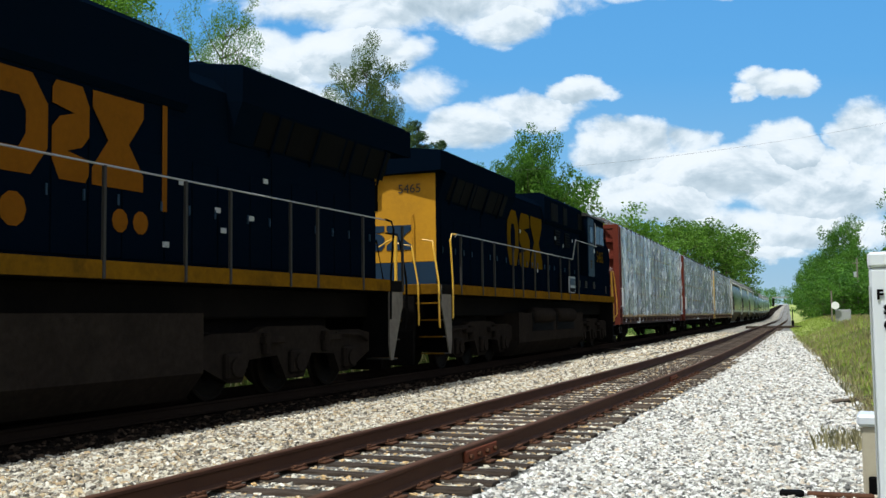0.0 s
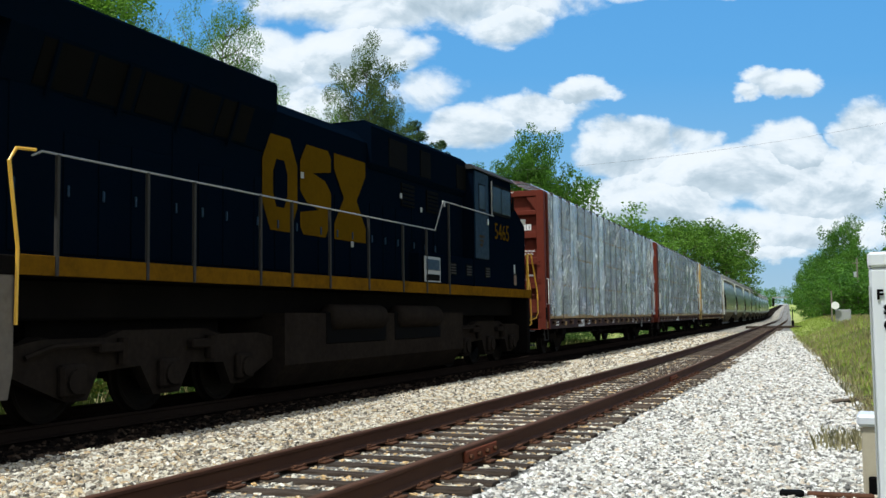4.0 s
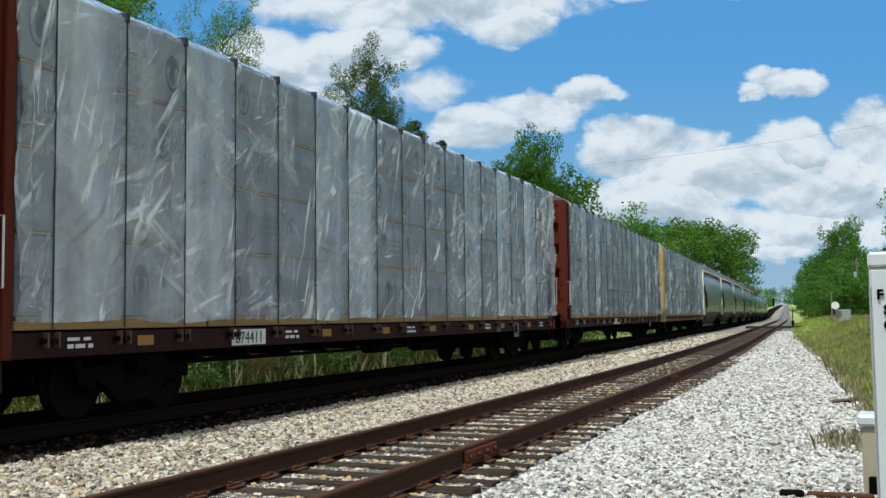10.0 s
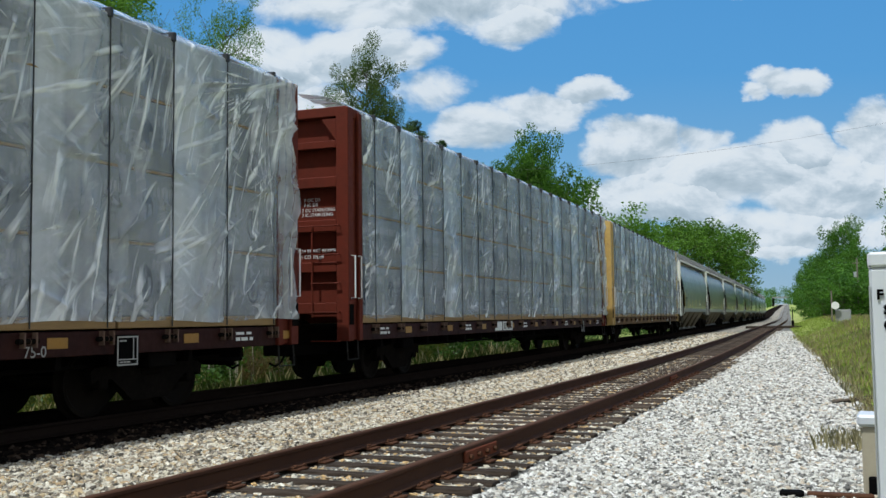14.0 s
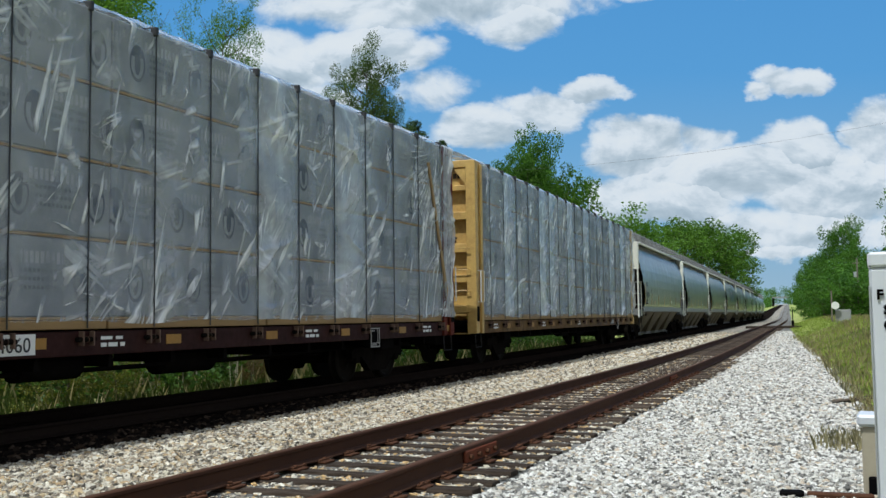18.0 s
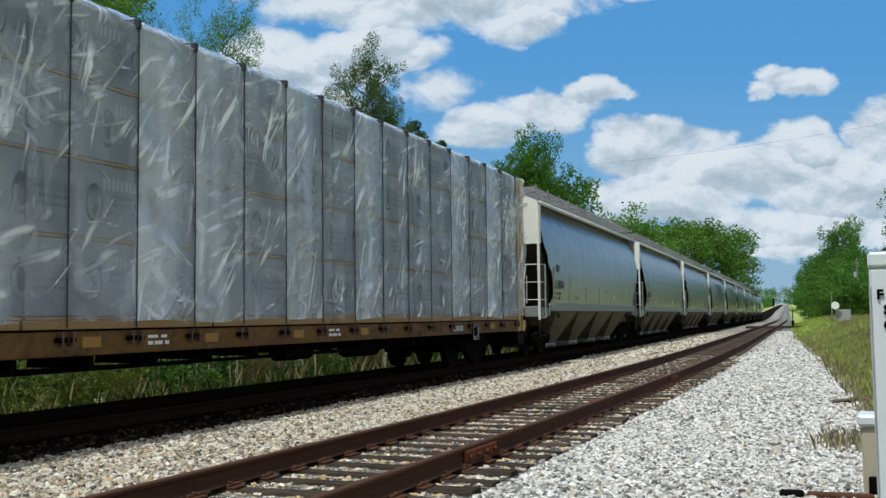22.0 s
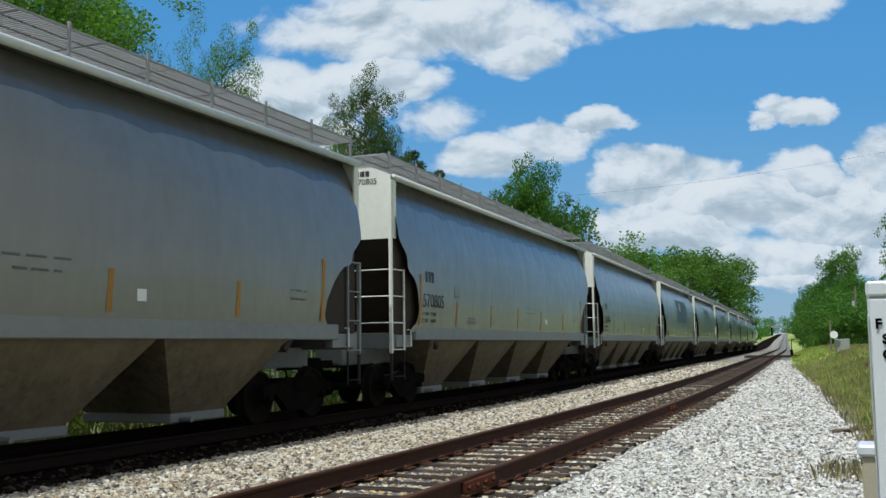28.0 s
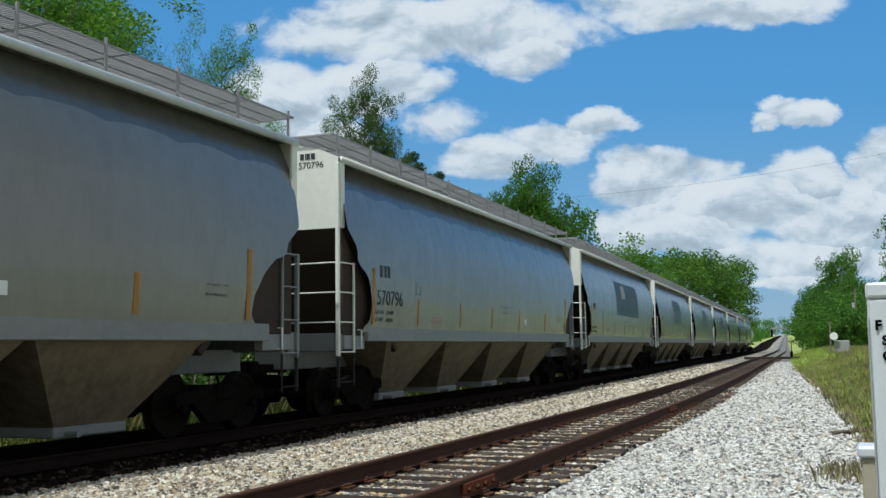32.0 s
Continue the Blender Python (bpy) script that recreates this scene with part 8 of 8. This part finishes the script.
# ---- clouds: a far curved sheet that glows, drifting slowly ----
def cloud_mat():
    m, nt, b = shader("cloud_light")
    nt.nodes.remove(b)
    L = nt.links

    def op(kind, a, c=None, d=None):
        n = nt.nodes.new("ShaderNodeMath")
        n.operation = kind
        for i, v in enumerate((a, c, d)):
            if v is None:
                continue
            if isinstance(v, (int, float)):
                n.inputs[i].default_value = v
            else:
                L.new(v, n.inputs[i])
        return n.outputs[0]

    tc = nt.nodes.new("ShaderNodeTexCoord").outputs["Object"]
    sp = nt.nodes.new("ShaderNodeSeparateXYZ")
    L.new(tc, sp.inputs[0])
    w = radians(24.053)
    fwd = op("ADD", op("MULTIPLY", sp.outputs[0], -math.sin(w)), op("MULTIPLY", sp.outputs[1], math.cos(w)))
    rgt = op("ADD", op("MULTIPLY", sp.outputs[0], math.cos(w)), op("MULTIPLY", sp.outputs[1], math.sin(w)))
    U, Vv = op("DIVIDE", rgt, fwd), op("DIVIDE", sp.outputs[2], fwd)
    cv = nt.nodes.new("ShaderNodeCombineXYZ")
    L.new(U, cv.inputs[0]), L.new(op("MULTIPLY", Vv, 1.5), cv.inputs[1])
    n1 = node(nt, "ShaderNodeTexNoise", Scale=9.0, Detail=9.0, Roughness=0.58, Distortion=0.25)
    L.new(cv.outputs[0], n1.inputs["Vector"])
    cv2 = nt.nodes.new("ShaderNodeCombineXYZ")
    L.new(op("ADD", U, -0.006), cv2.inputs[0]), L.new(op("ADD", op("MULTIPLY", Vv, 1.5), 0.018), cv2.inputs[1])
    n2 = node(nt, "ShaderNodeTexNoise", Scale=9.0, Detail=6.0, Roughness=0.55, Distortion=0.25)
    L.new(cv2.outputs[0], n2.inputs["Vector"])
    nw = node(nt, "ShaderNodeTexNoise", Scale=11.0, Detail=5.0, Roughness=0.6)
    cw = nt.nodes.new("ShaderNodeCombineXYZ")
    L.new(U, cw.inputs[0]), L.new(op("MULTIPLY", Vv, 1.4), cw.inputs[1])
    L.new(cw.outputs[0], nw.inputs["Vector"])
    sw_ = nt.nodes.new("ShaderNodeSeparateColor")
    L.new(nw.outputs["Color"], sw_.inputs[0])
    U2 = op("ADD", U, op("MULTIPLY", op("SUBTRACT", sw_.outputs[0], 0.5), 0.075))
    V2 = op("ADD", Vv, op("MULTIPLY", op("SUBTRACT", sw_.outputs[1], 0.5), 0.045))
    field = None
    for u, v, ru, rv, wt in CLOUDS:
        du, dv = op("DIVIDE", op("SUBTRACT", U2, u), ru), op("DIVIDE", op("SUBTRACT", V2, v), rv)
        e = op("MULTIPLY", op("SUBTRACT", 1.0, op("ADD", op("MULTIPLY", du, du), op("MULTIPLY", dv, dv))), wt)
        # height within the cloud that wins here: its foot lies in its own shade
        rise = dv if field is None else op("ADD", op("MULTIPLY", op("GREATER_THAN", e, field), dv), op("MULTIPLY", op("SUBTRACT", 1.0, op("GREATER_THAN", e, field)), rise))
        field = e if field is None else op("MAXIMUM", field, e)
    field = op("MAXIMUM", field, -1.2)
    f = op("ADD", op("MULTIPLY", field, 0.62), op("ADD", op("MULTIPLY", op("SUBTRACT", n1.outputs[0], 0.5), 2.0), 0.10))
    mask = ramp(nt, f, [(0.0, (0, 0, 0)), (0.10, (0.14,) * 3), (0.26, (0.62,) * 3), (0.42, (0.93,) * 3), (0.62, (1, 1, 1))])
    lit = op("ADD", op("MULTIPLY", op("SUBTRACT", n1.outputs[0], n2.outputs[0]), 2.6), 0.66)
    low = op("MAXIMUM", op("SUBTRACT", 0.25, rise), 0.0)
    thick = op("SUBTRACT", lit, op("MULTIPLY", op("MULTIPLY", low, 0.42), op("MINIMUM", op("MAXIMUM", f, 0.0), 0.8)))
    col = ramp(nt, thick, [(0.1, (0.44, 0.53, 0.60)), (0.42, (0.66, 0.73, 0.79)), (0.66, (0.94, 0.96, 0.985)), (0.85, (1.0, 1.0, 1.0))])
    em = nt.nodes.new("ShaderNodeEmission")
    L.new(col, em.inputs[0])
    em.inputs[1].default_value = 1.0
    air = nt.nodes.new("ShaderNodeEmission")
    L.new(ramp(nt, Vv, [(0.0, (0.46, 0.60, 0.70)), (0.10, (0.30, 0.55, 0.80)), (0.25, (0.155, 0.43, 0.80)), (0.5, (0.10, 0.34, 0.74))]), air.inputs[0])
    ms = nt.nodes.new("ShaderNodeMixShader")
    L.new(mask, ms.inputs[0]), L.new(air.outputs[0], ms.inputs[1]), L.new(em.outputs[0], ms.inputs[2])
    L.new(ms.outputs[0], nt.nodes["Material Output"].inputs["Surface"])
    return m


CLOUDS = [(-0.03, 0.335, 0.19, 0.040, 1.4), (-0.182, 0.262, 0.08, 0.045, 1.1), (0.07, 0.306, 0.050, 0.029, 1.2), (-0.094, 0.275, 0.085, 0.035, 1.1), (-0.02, 0.235, 0.045, 0.018, 0.5),
          (0.148, 0.234, 0.030, 0.014, 1.1), (0.10, 0.213, 0.055, 0.022, 1.3), (0.03, 0.195, 0.06, 0.022, 1.1), (0.198, 0.172, 0.055, 0.034, 1.5), (0.262, 0.180, 0.035, 0.020, 1.0), (0.355, 0.238, 0.038, 0.018, 1.4), (0.325, 0.226, 0.022, 0.010, 1.0),
          (0.361, 0.170, 0.044, 0.031, 1.5), (0.30, 0.140, 0.14, 0.034, 1.5), (0.213, 0.120, 0.10, 0.030, 1.4), (0.445, 0.180, 0.040, 0.040, 1.5), (0.40, 0.13, 0.12, 0.045, 1.4),
          (0.36, 0.085, 0.14, 0.026, 1.1), (0.339, 0.060, 0.045, 0.009, 1.0), (0.267, 0.360, 0.15, 0.030, 1.3), (-0.129, 0.215, 0.045, 0.035, 0.9)]


def cloud_sheet():
    R = 2300.0
    V, F = [], []
    na, ne = 40, 20
    for i in range(na + 1):
        az = radians(-24.053 - 60 + 120 * i / na)
        for j in range(ne + 1):
            el = radians(0.5 + 55 * j / ne)
            V.append((R * math.cos(el) * math.sin(az), R * math.cos(el) * math.cos(az), R * math.sin(el)))
    for i in range(na):
        for j in range(ne):
            a = i * (ne + 1) + j
            F.append((a, a + ne + 1, a + ne + 2, a + 1))
    me = bpy.data.meshes.new("cloud_backdrop")
    me.from_pydata(V, [], F)
    me.materials.append(cloud_mat())
    me.polygons.foreach_set("use_smooth", [True] * len(me.polygons))
    return tagged(new("cloud_backdrop", me), "white fair-weather clouds in a blue sky", "sky", "", "structure")


clouds = cloud_sheet()


def motions():
    """The train rolls past and picks up speed; the clouds drift."""
    times = [0.0, 1.0, 2.0, 3.0] + [float(t) for t in range(4, 33)]
    for ob, a, hf, own in MOVERS:
        walk(ob, [(t, set_pose(a, hf, t) @ own if own else set_pose(a, hf, t)) for t in times])
    ticks = [k / 10 for k in range(321)]
    rolled = [run(0.0) - run(t) for t in ticks]
    for w, at, r in WHEELS:
        walk(w, [(t, Matrix.Translation(at) @ Matrix.Rotation(d / r, 4, "X")) for t, d in zip(ticks, rolled)])
    walk(clouds, [(t, pose(0, 0, 0.974, 0, 0, 0.35 - 1.35 * (t / 32.0))) for t in (0.0, 8.0, 16.0, 24.0, 32.0)])


motions()
